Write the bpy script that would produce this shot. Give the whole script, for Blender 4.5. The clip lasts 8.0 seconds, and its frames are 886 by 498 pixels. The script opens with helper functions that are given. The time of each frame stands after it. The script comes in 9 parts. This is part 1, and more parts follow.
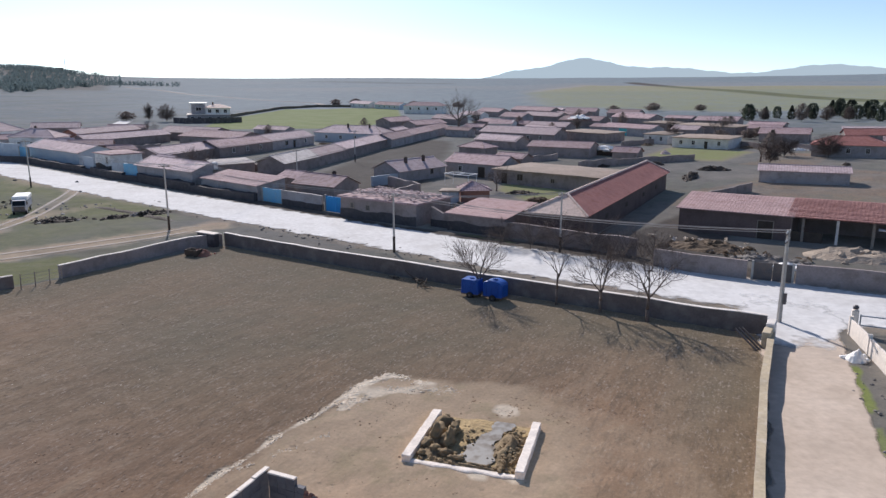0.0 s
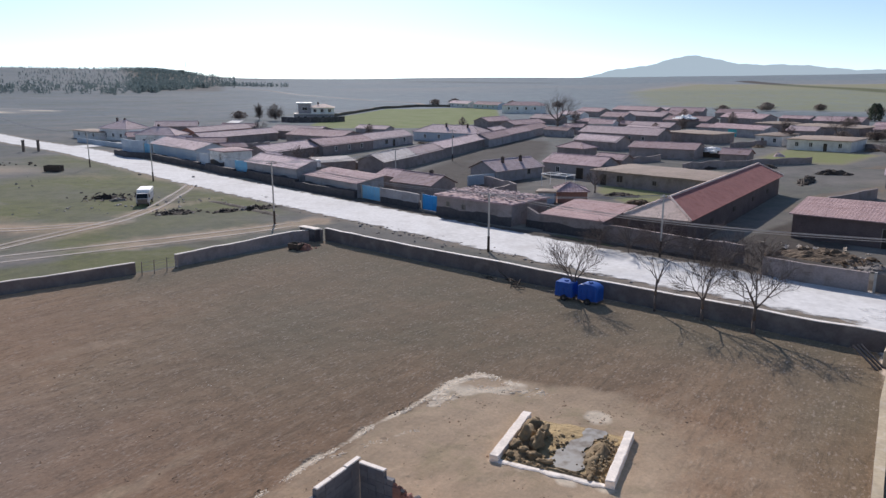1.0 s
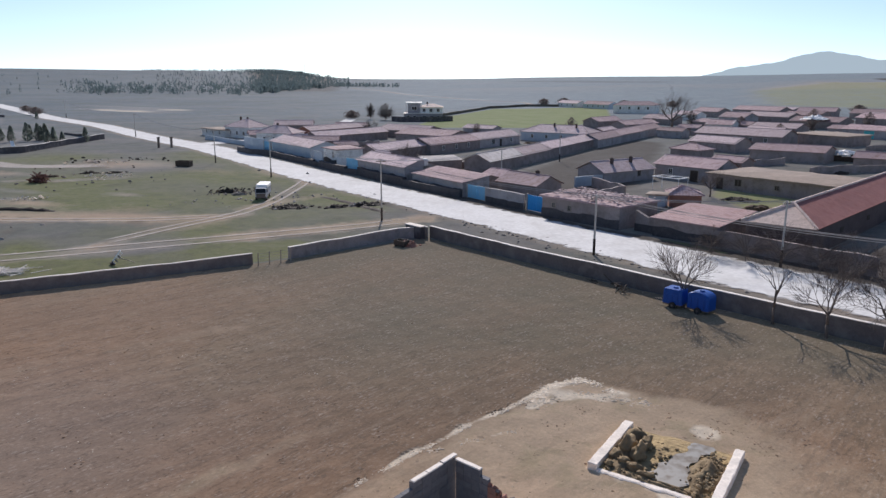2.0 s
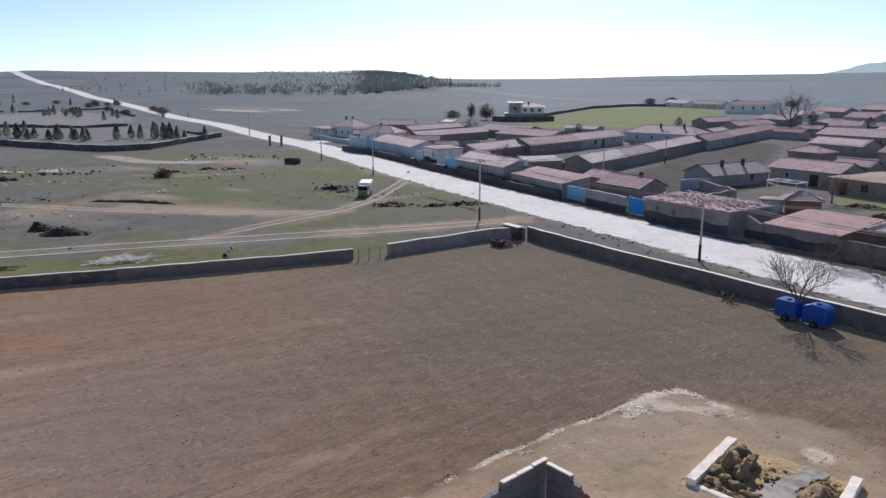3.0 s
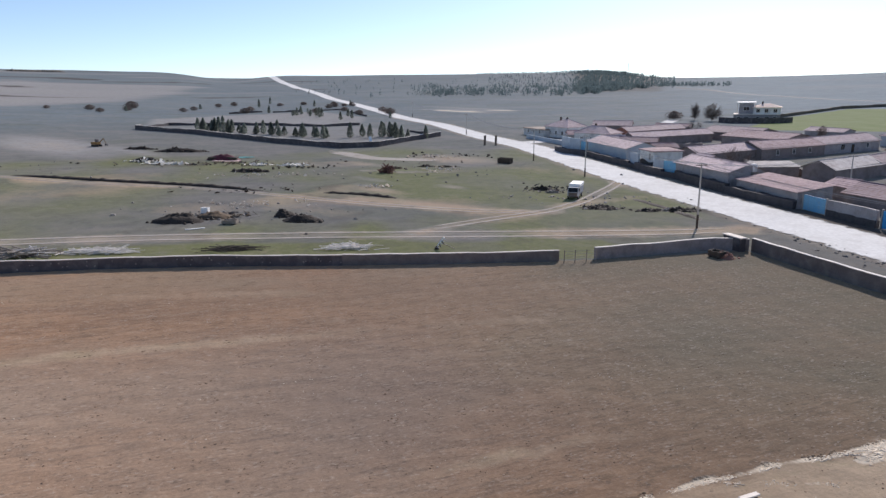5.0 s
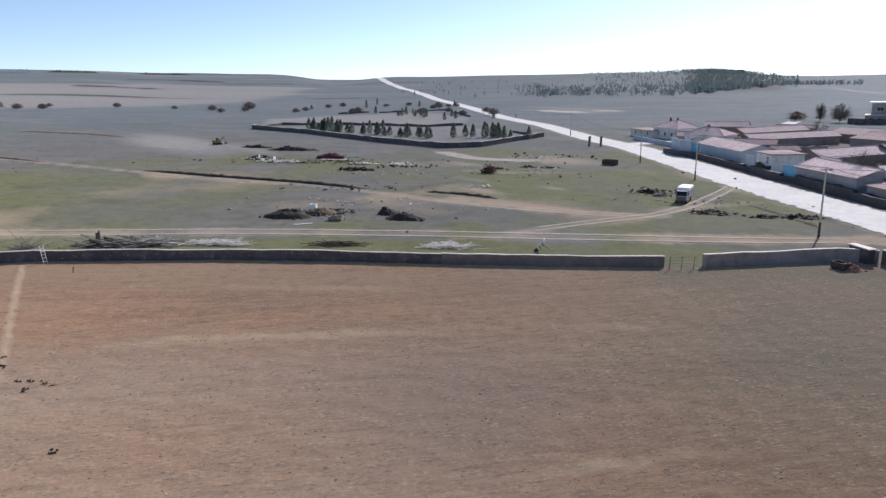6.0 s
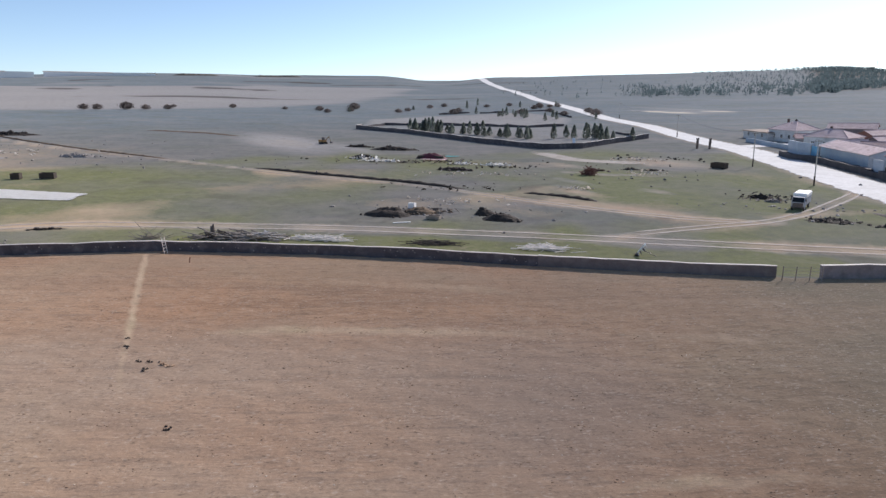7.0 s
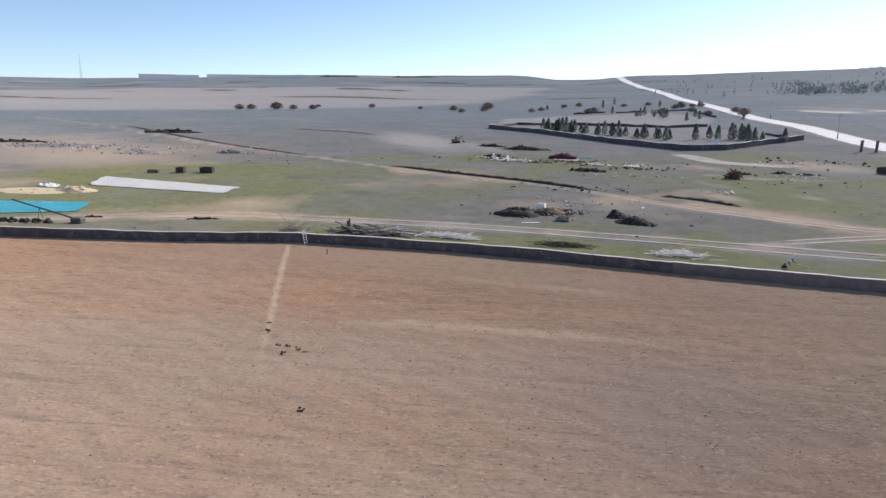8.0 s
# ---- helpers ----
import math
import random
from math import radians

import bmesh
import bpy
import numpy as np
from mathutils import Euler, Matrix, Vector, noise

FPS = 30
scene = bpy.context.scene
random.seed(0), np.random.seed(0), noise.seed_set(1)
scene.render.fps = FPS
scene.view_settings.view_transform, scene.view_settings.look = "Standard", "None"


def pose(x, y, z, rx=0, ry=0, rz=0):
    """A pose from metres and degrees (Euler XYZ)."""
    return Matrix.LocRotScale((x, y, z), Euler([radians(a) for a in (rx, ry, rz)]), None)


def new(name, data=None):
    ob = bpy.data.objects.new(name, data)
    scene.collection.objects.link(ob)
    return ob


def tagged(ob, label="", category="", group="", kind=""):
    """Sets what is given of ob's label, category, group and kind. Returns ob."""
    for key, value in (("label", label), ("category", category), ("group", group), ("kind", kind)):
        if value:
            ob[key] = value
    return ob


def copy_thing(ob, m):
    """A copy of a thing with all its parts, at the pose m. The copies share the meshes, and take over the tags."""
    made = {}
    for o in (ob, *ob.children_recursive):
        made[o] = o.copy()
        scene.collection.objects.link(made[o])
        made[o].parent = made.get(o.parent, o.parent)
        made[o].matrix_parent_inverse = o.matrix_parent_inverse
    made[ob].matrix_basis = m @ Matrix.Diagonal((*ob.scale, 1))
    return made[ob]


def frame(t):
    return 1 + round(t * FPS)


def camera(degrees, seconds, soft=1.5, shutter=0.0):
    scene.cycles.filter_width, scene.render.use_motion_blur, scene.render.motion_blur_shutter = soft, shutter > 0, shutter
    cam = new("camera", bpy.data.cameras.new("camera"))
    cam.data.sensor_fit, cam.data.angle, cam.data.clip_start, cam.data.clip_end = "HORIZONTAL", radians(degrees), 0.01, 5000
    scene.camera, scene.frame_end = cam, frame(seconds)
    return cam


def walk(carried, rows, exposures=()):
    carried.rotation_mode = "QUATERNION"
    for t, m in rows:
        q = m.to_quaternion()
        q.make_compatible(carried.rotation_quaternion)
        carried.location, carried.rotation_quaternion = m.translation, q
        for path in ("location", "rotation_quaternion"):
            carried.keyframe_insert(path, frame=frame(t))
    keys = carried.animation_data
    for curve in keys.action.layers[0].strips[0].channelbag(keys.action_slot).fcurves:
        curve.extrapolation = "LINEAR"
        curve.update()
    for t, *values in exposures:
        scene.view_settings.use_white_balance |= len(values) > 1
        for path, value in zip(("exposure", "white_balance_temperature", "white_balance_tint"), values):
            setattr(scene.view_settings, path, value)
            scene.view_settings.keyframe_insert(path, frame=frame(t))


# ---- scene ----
# ---------------------------------------------------------------- camera and its walk
EYE = 16.0
cam = camera(67.3, 8.0, soft=1.45)
PATH = [  # seconds, yaw, pitch, roll
    (0.0, 0.00, -11.86, 0.03), (0.5, 4.24, -11.88, 0.0), (1.0, 8.28, -11.88, 0.01), (1.5, 12.96, -11.89, -0.02),
    (3.0, 25.84, -11.92, -0.03), (3.5, 30.45, -11.91, -0.01), (4.0, 34.59, -11.92, 0.0), (4.5, 39.25, -11.90, 0.0),
    (6.0, 52.53, -11.85, 0.0), (6.5, 56.86, -11.82, 0.0), (7.0, 60.97, -11.80, -0.01), (7.5, 65.95, -11.81, 0.0),
    (8.0, 72.17, -11.83, 0.03),
]
walk(cam, [(t, pose(0, 0, EYE, 90 + pitch, roll, yaw)) for t, yaw, pitch, roll in PATH],
     exposures=[(0.0, 0.24, 6500, 10), (0.5, 0.19, 6500, 10), (1.5, 0.14, 6500, 10), (3.0, 0.11, 6500, 10), (4.5, 0.17, 6500, 10), (6.0, 0.27, 6500, 10), (7.0, 0.32, 6500, 10), (8.0, 0.40, 6500, 10)])

# ---------------------------------------------------------------- sun, sky
SUN_AZ, SUN_EL = radians(19), radians(35)      # to the left of +y, above the horizon
sun = new("sun", bpy.data.lights.new("sun", "SUN"))
sun.data.energy, sun.data.angle, sun.data.color = 4.6, radians(0.55), (1.0, 0.925, 0.885)
to_sun = Vector((-math.sin(SUN_AZ) * math.cos(SUN_EL), math.cos(SUN_AZ) * math.cos(SUN_EL), math.sin(SUN_EL)))
sun.matrix_world = to_sun.to_track_quat("Z", "Y").to_matrix().to_4x4()
sun.location = (0, 0, 60)
world = bpy.data.worlds.new("sky")
scene.world = world
world.use_nodes = True
wt = world.node_tree
sky = wt.nodes.new("ShaderNodeTexSky")
sky.sky_type = "NISHITA"
sky.sun_disc = False
sky.sun_elevation, sky.sun_rotation = SUN_EL, -SUN_AZ
sky.air_density, sky.dust_density, sky.ozone_density, sky.altitude = 0.72, 0.7, 1.5, 900
wt.links.new(sky.outputs[0], wt.nodes["Background"].inputs[0])
wt.nodes["Background"].inputs[1].default_value = 0.127

# ---------------------------------------------------------------- terrain
BOWL, REACH = 0.052, 150.0
SWELLS = [  # bearing, spread and height of the low hills on the skyline
    (-12, 14, 4.0), (6, 10, 5.4), (31, 4.0, 13.4), (37, 5, 12.5), (44, 6, 11.4), (51, 5, 7.9), (57.5, 4, 8.3), (61, 3, -9.2),
    (66, 4, 11.7), (72, 4, 9.9), (79, 5, 11.6), (87, 6, 10.7), (94, 4, -2.7)]


def step01(a, b, v):
    s = np.clip((v - a) / (b - a), 0, 1)
    return s * s * (3 - 2 * s)


def land(x, y):
    """Height of the ground: a shallow basin that rises to ridges some 1.7 km off."""
    x, y = np.asarray(x, float), np.asarray(y, float)
    r = np.hypot(x, y) + 1e-6
    az = np.degrees(np.arctan2(-x, y))
    z = BOWL * (np.sqrt(r * r + REACH ** 2) - REACH)
    far = EYE + (0.0408 - 0.006 * step01(95, 101, az)) * r
    z = np.where(r > 2100, far + (z - far) * np.exp(-((r - 2100) / 500.0) ** 2), z)
    ridge = 4.4
    for c, w, h in SWELLS:
        ridge = ridge + h * np.exp(-((az - c) / w) ** 2)
    ridge = ridge - 14 * step01(95, 101, az) * step01(130, 112, az)
    z = z + ridge * np.exp(-((r - 1700) / 480.0) ** 2)
    hump = np.sin(x * 0.011 + 1.3) * np.sin(y * 0.013 + 0.4) + 0.6 * np.sin(x * 0.027 - y * 0.019)
    z = z + 0.5 * hump * step01(330, 700, r) * step01(2400, 1400, r)
    return z


def ground_z(x, y):
    return float(land(x, y))


def normal_at(x, y):
    e = 1.5
    return Vector((ground_z(x - e, y) - ground_z(x + e, y), ground_z(x, y - e) - ground_z(x, y + e), 2 * e)).normalized()


def stand(x, y, turn=0.0, sink=0.0, plumb=False):
    """A pose on the ground; low, broad things follow the lie of the land."""
    up = Vector((0, 0, 1)) if plumb else normal_at(x, y)
    ax = Vector((math.cos(radians(turn)), math.sin(radians(turn)), 0))
    ay = up.cross(ax).normalized()
    ax = ay.cross(up)
    m = Matrix((ax, ay, up)).transposed().to_4x4()
    m.translation = (x, y, ground_z(x, y) - sink)
    return m


# ---------------------------------------------------------------- materials
def nodes_of(m):
    m.use_nodes = True
    return m.node_tree, m.node_tree.nodes["Principled BSDF"]


def mat(name, base, other, big=0.5, fine=9.0, rough=0.85, bump=0.25, depth=0.03, metal=0.0, vary=0.12, stain=None, spec=0.25):
    """A weathered surface: two colours in blotches, fine grain, relief and a shift from thing to thing."""
    m = bpy.data.materials.new(name)
    t, bsdf = nodes_of(m)
    geo = t.nodes.new("ShaderNodeNewGeometry")
    info = t.nodes.new("ShaderNodeObjectInfo")
    n1, n2 = t.nodes.new("ShaderNodeTexNoise"), t.nodes.new("ShaderNodeTexNoise")
    n1.inputs["Scale"].default_value, n1.inputs["Detail"].default_value, n1.inputs["Roughness"].default_value = big, 5, 0.62
    n2.inputs["Scale"].default_value, n2.inputs["Detail"].default_value = fine, 4
    for n in (n1, n2):
        t.links.new(geo.outputs["Position"], n.inputs["Vector"])
    ramp = t.nodes.new("ShaderNodeMapRange")
    ramp.inputs["From Min"].default_value, ramp.inputs["From Max"].default_value = 0.36, 0.66
    t.links.new(n1.outputs["Fac"], ramp.inputs["Value"])
    mix = t.nodes.new("ShaderNodeMix")
    mix.data_type = "RGBA"
    mix.inputs["A"].default_value, mix.inputs["B"].default_value = (*base, 1), (*other, 1)
    t.links.new(ramp.outputs["Result"], mix.inputs["Factor"])
    hsv = t.nodes.new("ShaderNodeHueSaturation")
    a = t.nodes.new("ShaderNodeMath")
    a.operation = "MULTIPLY_ADD"
    a.inputs[1].default_value, a.inputs[2].default_value = 2 * vary, 1 - vary
    t.links.new(info.outputs["Random"], a.inputs[0])
    b = t.nodes.new("ShaderNodeMath")
    b.operation = "MULTIPLY_ADD"
    b.inputs[1].default_value = 0.5
    t.links.new(n2.outputs["Fac"], b.inputs[0])
    c = t.nodes.new("ShaderNodeMath")
    c.operation = "ADD"
    c.inputs[1].default_value = -0.25
    t.links.new(a.outputs[0], c.inputs[0])
    t.links.new(c.outputs[0], b.inputs[2])
    t.links.new(mix.outputs["Result"], hsv.inputs["Color"])
    t.links.new(b.outputs[0], hsv.inputs["Value"])
    last = hsv.outputs["Color"]
    if stain:
        n3 = t.nodes.new("ShaderNodeTexNoise")
        n3.inputs["Scale"].default_value, n3.inputs["Detail"].default_value = big * 2.7, 6
        t.links.new(geo.outputs["Position"], n3.inputs["Vector"])
        r3 = t.nodes.new("ShaderNodeMapRange")
        r3.inputs["From Min"].default_value, r3.inputs["From Max"].default_value, r3.inputs["To Max"].default_value = 0.5, 0.74, 0.7
        t.links.new(n3.outputs["Fac"], r3.inputs["Value"])
        m3 = t.nodes.new("ShaderNodeMix")
        m3.data_type = "RGBA"
        m3.inputs["B"].default_value = (*stain, 1)
        t.links.new(r3.outputs["Result"], m3.inputs["Factor"])
        t.links.new(last, m3.inputs["A"])
        last = m3.outputs["Result"]
    t.links.new(last, bsdf.inputs["Base Color"])
    bsdf.inputs["Roughness"].default_value, bsdf.inputs["Metallic"].default_value = rough, metal
    bsdf.inputs["Specular IOR Level"].default_value = spec
    if bump:
        bp = t.nodes.new("ShaderNodeBump")
        bp.inputs["Strength"].default_value, bp.inputs["Distance"].default_value = bump, depth
        t.links.new(n2.outputs["Fac"], bp.inputs["Height"])
        t.links.new(bp.outputs["Normal"], bsdf.inputs["Normal"])
    return m


M = {
    "mud": mat("mud_plaster", (0.30, 0.255, 0.245), (0.225, 0.19, 0.182), 0.35, 6, bump=0.5, depth=0.05, stain=(0.16, 0.13, 0.11)),
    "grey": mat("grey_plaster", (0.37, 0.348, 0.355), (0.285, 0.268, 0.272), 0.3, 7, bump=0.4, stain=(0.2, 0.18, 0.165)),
    "soot": mat("soot_shade_brick", (0.10, 0.075, 0.065), (0.07, 0.055, 0.05), 0.8, 8, bump=0.4),
    "hedge": mat("dry_hedge", (0.15, 0.13, 0.105), (0.11, 0.095, 0.08), 0.5, 4, bump=0.8, depth=0.1),
    "white": mat("white_wash", (0.74, 0.73, 0.71), (0.6, 0.58, 0.56), 0.3, 6, bump=0.2, stain=(0.42, 0.4, 0.38)),
    "bluewash": mat("blue_wash", (0.38, 0.44, 0.51), (0.45, 0.49, 0.53), 0.35, 6, bump=0.2, stain=(0.36, 0.4, 0.45)),
    "tile": mat("clay_tile", (0.425, 0.315, 0.325), (0.36, 0.262, 0.27), 0.5, 5, bump=0.5, depth=0.04, vary=0.3, rough=0.88, spec=0.22, stain=(0.21, 0.12, 0.1)),
    "tilepale": mat("pale_clay_tile", (0.57, 0.46, 0.47), (0.49, 0.39, 0.40), 0.5, 5, bump=0.5, depth=0.04, vary=0.24, rough=0.88, spec=0.22, stain=(0.33, 0.22, 0.19)),
    "tilered": mat("red_clay_tile", (0.36, 0.16, 0.145), (0.29, 0.13, 0.12), 0.5, 5, bump=0.5, depth=0.04, vary=0.05, rough=0.88, spec=0.22, stain=(0.25, 0.09, 0.07)),
    "tilecream": mat("cream_tile", (0.78, 0.62, 0.54), (0.70, 0.55, 0.475), 0.6, 5, bump=0.5, depth=0.04, vary=0.08, rough=0.88, spec=0.22, stain=(0.45, 0.34, 0.27)),
    "salmon": mat("salmon_tile", (0.49, 0.34, 0.33), (0.43, 0.30, 0.292), 0.4, 5, bump=0.4, depth=0.03, vary=0.06, spec=0.2, stain=(0.38, 0.23, 0.21)),
    "sandcap": mat("sandy_coping", (0.47, 0.39, 0.27), (0.38, 0.315, 0.225), 0.6, 6, bump=0.4, stain=(0.52, 0.46, 0.38)),
    "earthroof": mat("earth_roof", (0.30, 0.235, 0.195), (0.25, 0.2, 0.165), 0.3, 4, bump=0.6, depth=0.08, vary=0.15, stain=(0.2, 0.165, 0.13)),
    "sheet": mat("sheet_metal", (0.56, 0.52, 0.505), (0.47, 0.42, 0.4), 0.4, 5, rough=0.8, bump=0.1, metal=0.0, stain=(0.34, 0.28, 0.26)),
    "blue": mat("blue_paint", (0.03, 0.27, 0.62), (0.04, 0.32, 0.66), 0.6, 8, rough=0.5, bump=0.1, vary=0.05),
    "paleblue": mat("pale_blue_paint", (0.16, 0.40, 0.60), (0.2, 0.45, 0.62), 0.6, 8, rough=0.5, bump=0.1, stain=(0.3, 0.4, 0.47)),
    "tank": mat("dark_blue_plastic", (0.007, 0.06, 0.29), (0.01, 0.078, 0.34), 1.2, 8, rough=0.38, bump=0.08, vary=0.03),
    "turq": mat("turquoise_paint", (0.08, 0.47, 0.5), (0.12, 0.5, 0.5), 0.6, 8, rough=0.55, bump=0.1),
    "dark": mat("dark_timber", (0.055, 0.043, 0.036), (0.085, 0.068, 0.055), 1.0, 10, bump=0.4),
    "timber": mat("grey_timber", (0.31, 0.27, 0.23), (0.21, 0.18, 0.155), 1.2, 12, bump=0.5),
    "polewood": mat("pole_timber", (0.50, 0.47, 0.44), (0.40, 0.375, 0.345), 1.0, 12, bump=0.4),
    "tar": mat("tarred_foot", (0.05, 0.04, 0.035), (0.07, 0.055, 0.045), 1.0, 12, bump=0.4),
    "bark": mat("bark", (0.15, 0.122, 0.108), (0.10, 0.082, 0.072), 2.0, 14, bump=0.6, depth=0.02),
    "concrete": mat("concrete", (0.40, 0.385, 0.36), (0.32, 0.3, 0.28), 0.6, 9, bump=0.35, stain=(0.25, 0.23, 0.21)),
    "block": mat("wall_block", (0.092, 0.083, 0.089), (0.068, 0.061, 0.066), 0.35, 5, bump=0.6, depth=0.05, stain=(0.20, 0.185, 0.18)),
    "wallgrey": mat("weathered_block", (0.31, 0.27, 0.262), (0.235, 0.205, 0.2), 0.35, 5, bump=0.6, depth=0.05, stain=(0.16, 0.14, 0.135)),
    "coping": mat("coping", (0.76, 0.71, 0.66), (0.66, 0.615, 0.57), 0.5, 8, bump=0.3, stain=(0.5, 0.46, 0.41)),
    "whitecon": mat("white_concrete", (0.80, 0.725, 0.65), (0.72, 0.645, 0.57), 0.9, 8, bump=0.25, vary=0.05, stain=(0.58, 0.53, 0.48)),
    "metal": mat("dark_metal", (0.10, 0.10, 0.11), (0.16, 0.13, 0.115), 1.0, 12, rough=0.55, bump=0.15, metal=0.5),
    "steel": mat("galvanised", (0.5, 0.52, 0.54), (0.42, 0.43, 0.45), 1.0, 12, rough=0.45, bump=0.1, metal=0.6),
    "paleblue_grey": mat("faded_truck_paint", (0.42, 0.44, 0.48), (0.34, 0.35, 0.38), 0.7, 6, rough=0.5, bump=0.05, vary=0.03),
    "rubber": mat("rubber", (0.025, 0.025, 0.026), (0.045, 0.043, 0.04), 2.0, 12, rough=0.8, bump=0.2),
    "heap": mat("dug_earth", (0.15, 0.105, 0.068), (0.10, 0.072, 0.05), 0.9, 4, bump=1.0, depth=0.12, vary=0.2),
    "straw": mat("straw_earth", (0.42, 0.31, 0.16), (0.30, 0.215, 0.11), 0.9, 5, bump=0.9, depth=0.1),
    "dung": mat("dung", (0.034, 0.027, 0.023), (0.056, 0.045, 0.038), 0.8, 4, bump=1.0, depth=0.12),
    "stone": mat("field_stone", (0.32, 0.29, 0.265), (0.22, 0.2, 0.185), 1.0, 6, bump=0.6, vary=0.3),
    "brick": mat("red_brick", (0.33, 0.165, 0.12), (0.26, 0.13, 0.1), 0.8, 8, bump=0.5, vary=0.2, stain=(0.2, 0.12, 0.1)),
    "snowwhite": mat("white_sheeting", (0.86, 0.85, 0.83), (0.8, 0.78, 0.75), 0.8, 5, rough=0.6, bump=0.2, vary=0.05),
    "pinksheet": mat("pink_sheeting", (0.80, 0.62, 0.62), (0.75, 0.6, 0.6), 0.8, 5, rough=0.6, bump=0.2),
    "pool": mat("turquoise_sheeting", (0.10, 0.60, 0.72), (0.16, 0.66, 0.75), 0.3, 2, rough=0.35, bump=0.15, depth=0.05, vary=0.02),
    "maroon": mat("maroon_tarpaulin", (0.12, 0.03, 0.045), (0.09, 0.025, 0.035), 0.8, 5, rough=0.7, bump=0.4),
    "needle": mat("conifer_needles", (0.20, 0.235, 0.205), (0.25, 0.275, 0.24), 0.8, 6, bump=0.0, vary=0.25),
    # ridge trees carry a blue haze tint in their leaf colour
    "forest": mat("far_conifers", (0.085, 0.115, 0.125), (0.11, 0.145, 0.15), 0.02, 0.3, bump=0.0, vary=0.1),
    "shrub": mat("bare_shrub", (0.22, 0.185, 0.172), (0.175, 0.15, 0.14), 0.8, 6, bump=0.0, vary=0.25),
    # footing stone, with the shade at the wall foot put into its dark colour
    "plinth": mat("shade_dark_stone", (0.085, 0.078, 0.082), (0.06, 0.054, 0.057), 0.7, 5, bump=0.8, depth=0.06, stain=(0.105, 0.096, 0.096)),
    "evergreen": mat("evergreen_leaves", (0.075, 0.095, 0.072), (0.11, 0.125, 0.10), 0.3, 4, bump=0.0, vary=0.3),
    "drystraw": mat("dry_straw", (0.40, 0.33, 0.26), (0.30, 0.245, 0.195), 0.9, 5, bump=0.9, depth=0.1),
    "thistle": mat("rusty_thistle", (0.32, 0.19, 0.17), (0.24, 0.145, 0.135), 0.9, 6, bump=0.0, vary=0.2),
    "pitearth": mat("dug_earth", (0.27, 0.20, 0.115), (0.17, 0.12, 0.07), 1.4, 9, bump=0.6, depth=0.05, vary=0.2),
    # cement plaster lowered in tone to include the shed's shadow side
    "cement": mat("shaded_cement_plaster", (0.155, 0.155, 0.165), (0.12, 0.12, 0.13), 0.6, 6, bump=0.3),
    # brick darkened so that its colour holds the barn wall's shade
    "shaded_barnwall": mat("soot_shade_brick", (0.15, 0.112, 0.105), (0.105, 0.08, 0.076), 0.5, 6, bump=0.6, depth=0.04),
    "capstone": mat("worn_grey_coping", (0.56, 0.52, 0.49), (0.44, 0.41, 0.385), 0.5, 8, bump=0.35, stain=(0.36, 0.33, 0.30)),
    # wall block whose dark tone includes the shade on the field side
    "walldark": mat("shaded_wall_block", (0.17, 0.15, 0.145), (0.125, 0.108, 0.104), 0.35, 6, bump=0.5, depth=0.04, stain=(0.24, 0.215, 0.20)),
    "lime": mat("lime_crumbs", (0.82, 0.71, 0.57), (0.62, 0.53, 0.42), 0.8, 8, bump=0.4, vary=0.15),
    "clod": mat("soil_clod", (0.36, 0.245, 0.16), (0.28, 0.19, 0.125), 0.9, 8, bump=0.5, vary=0.15),
    "sand": mat("pale_sand", (0.60, 0.47, 0.30), (0.52, 0.42, 0.28), 0.5, 5, bump=0.6, depth=0.06),
    "yellow": mat("yellow_machine_paint", (0.30, 0.18, 0.06), (0.22, 0.14, 0.06), 0.8, 6, rough=0.6, bump=0.1),
    "porcelain": mat("porcelain", (0.7, 0.69, 0.66), (0.62, 0.6, 0.58), 3.0, 12, rough=0.3, bump=0.05),
    "wire": mat("wire", (0.40, 0.385, 0.38), (0.34, 0.325, 0.32), 2.0, 12, rough=0.5, bump=0.0, metal=0.4),
}
for _k in ("needle", "forest", "shrub", "evergreen", "thistle"):
    _t = M[_k].node_tree
    _b, _tr, _mx = _t.nodes["Principled BSDF"], _t.nodes.new("ShaderNodeBsdfTranslucent"), _t.nodes.new("ShaderNodeMixShader")
    _t.links.new(_b.inputs["Base Color"].links[0].from_socket, _tr.inputs["Color"])
    _mx.inputs[0].default_value = 0.62
    _t.links.new(_b.outputs[0], _mx.inputs[1])
    _t.links.new(_tr.outputs[0], _mx.inputs[2])
    _t.links.new(_mx.outputs[0], _t.nodes["Material Output"].inputs["Surface"])
glass = bpy.data.materials.new("window_glass")
_t, _b = nodes_of(glass)
_b.inputs["Base Color"].default_value, _b.inputs["Roughness"].default_value = (0.02, 0.025, 0.03, 1), 0.08
_b.inputs["Specular IOR Level"].default_value = 0.6
M["glass"] = glass


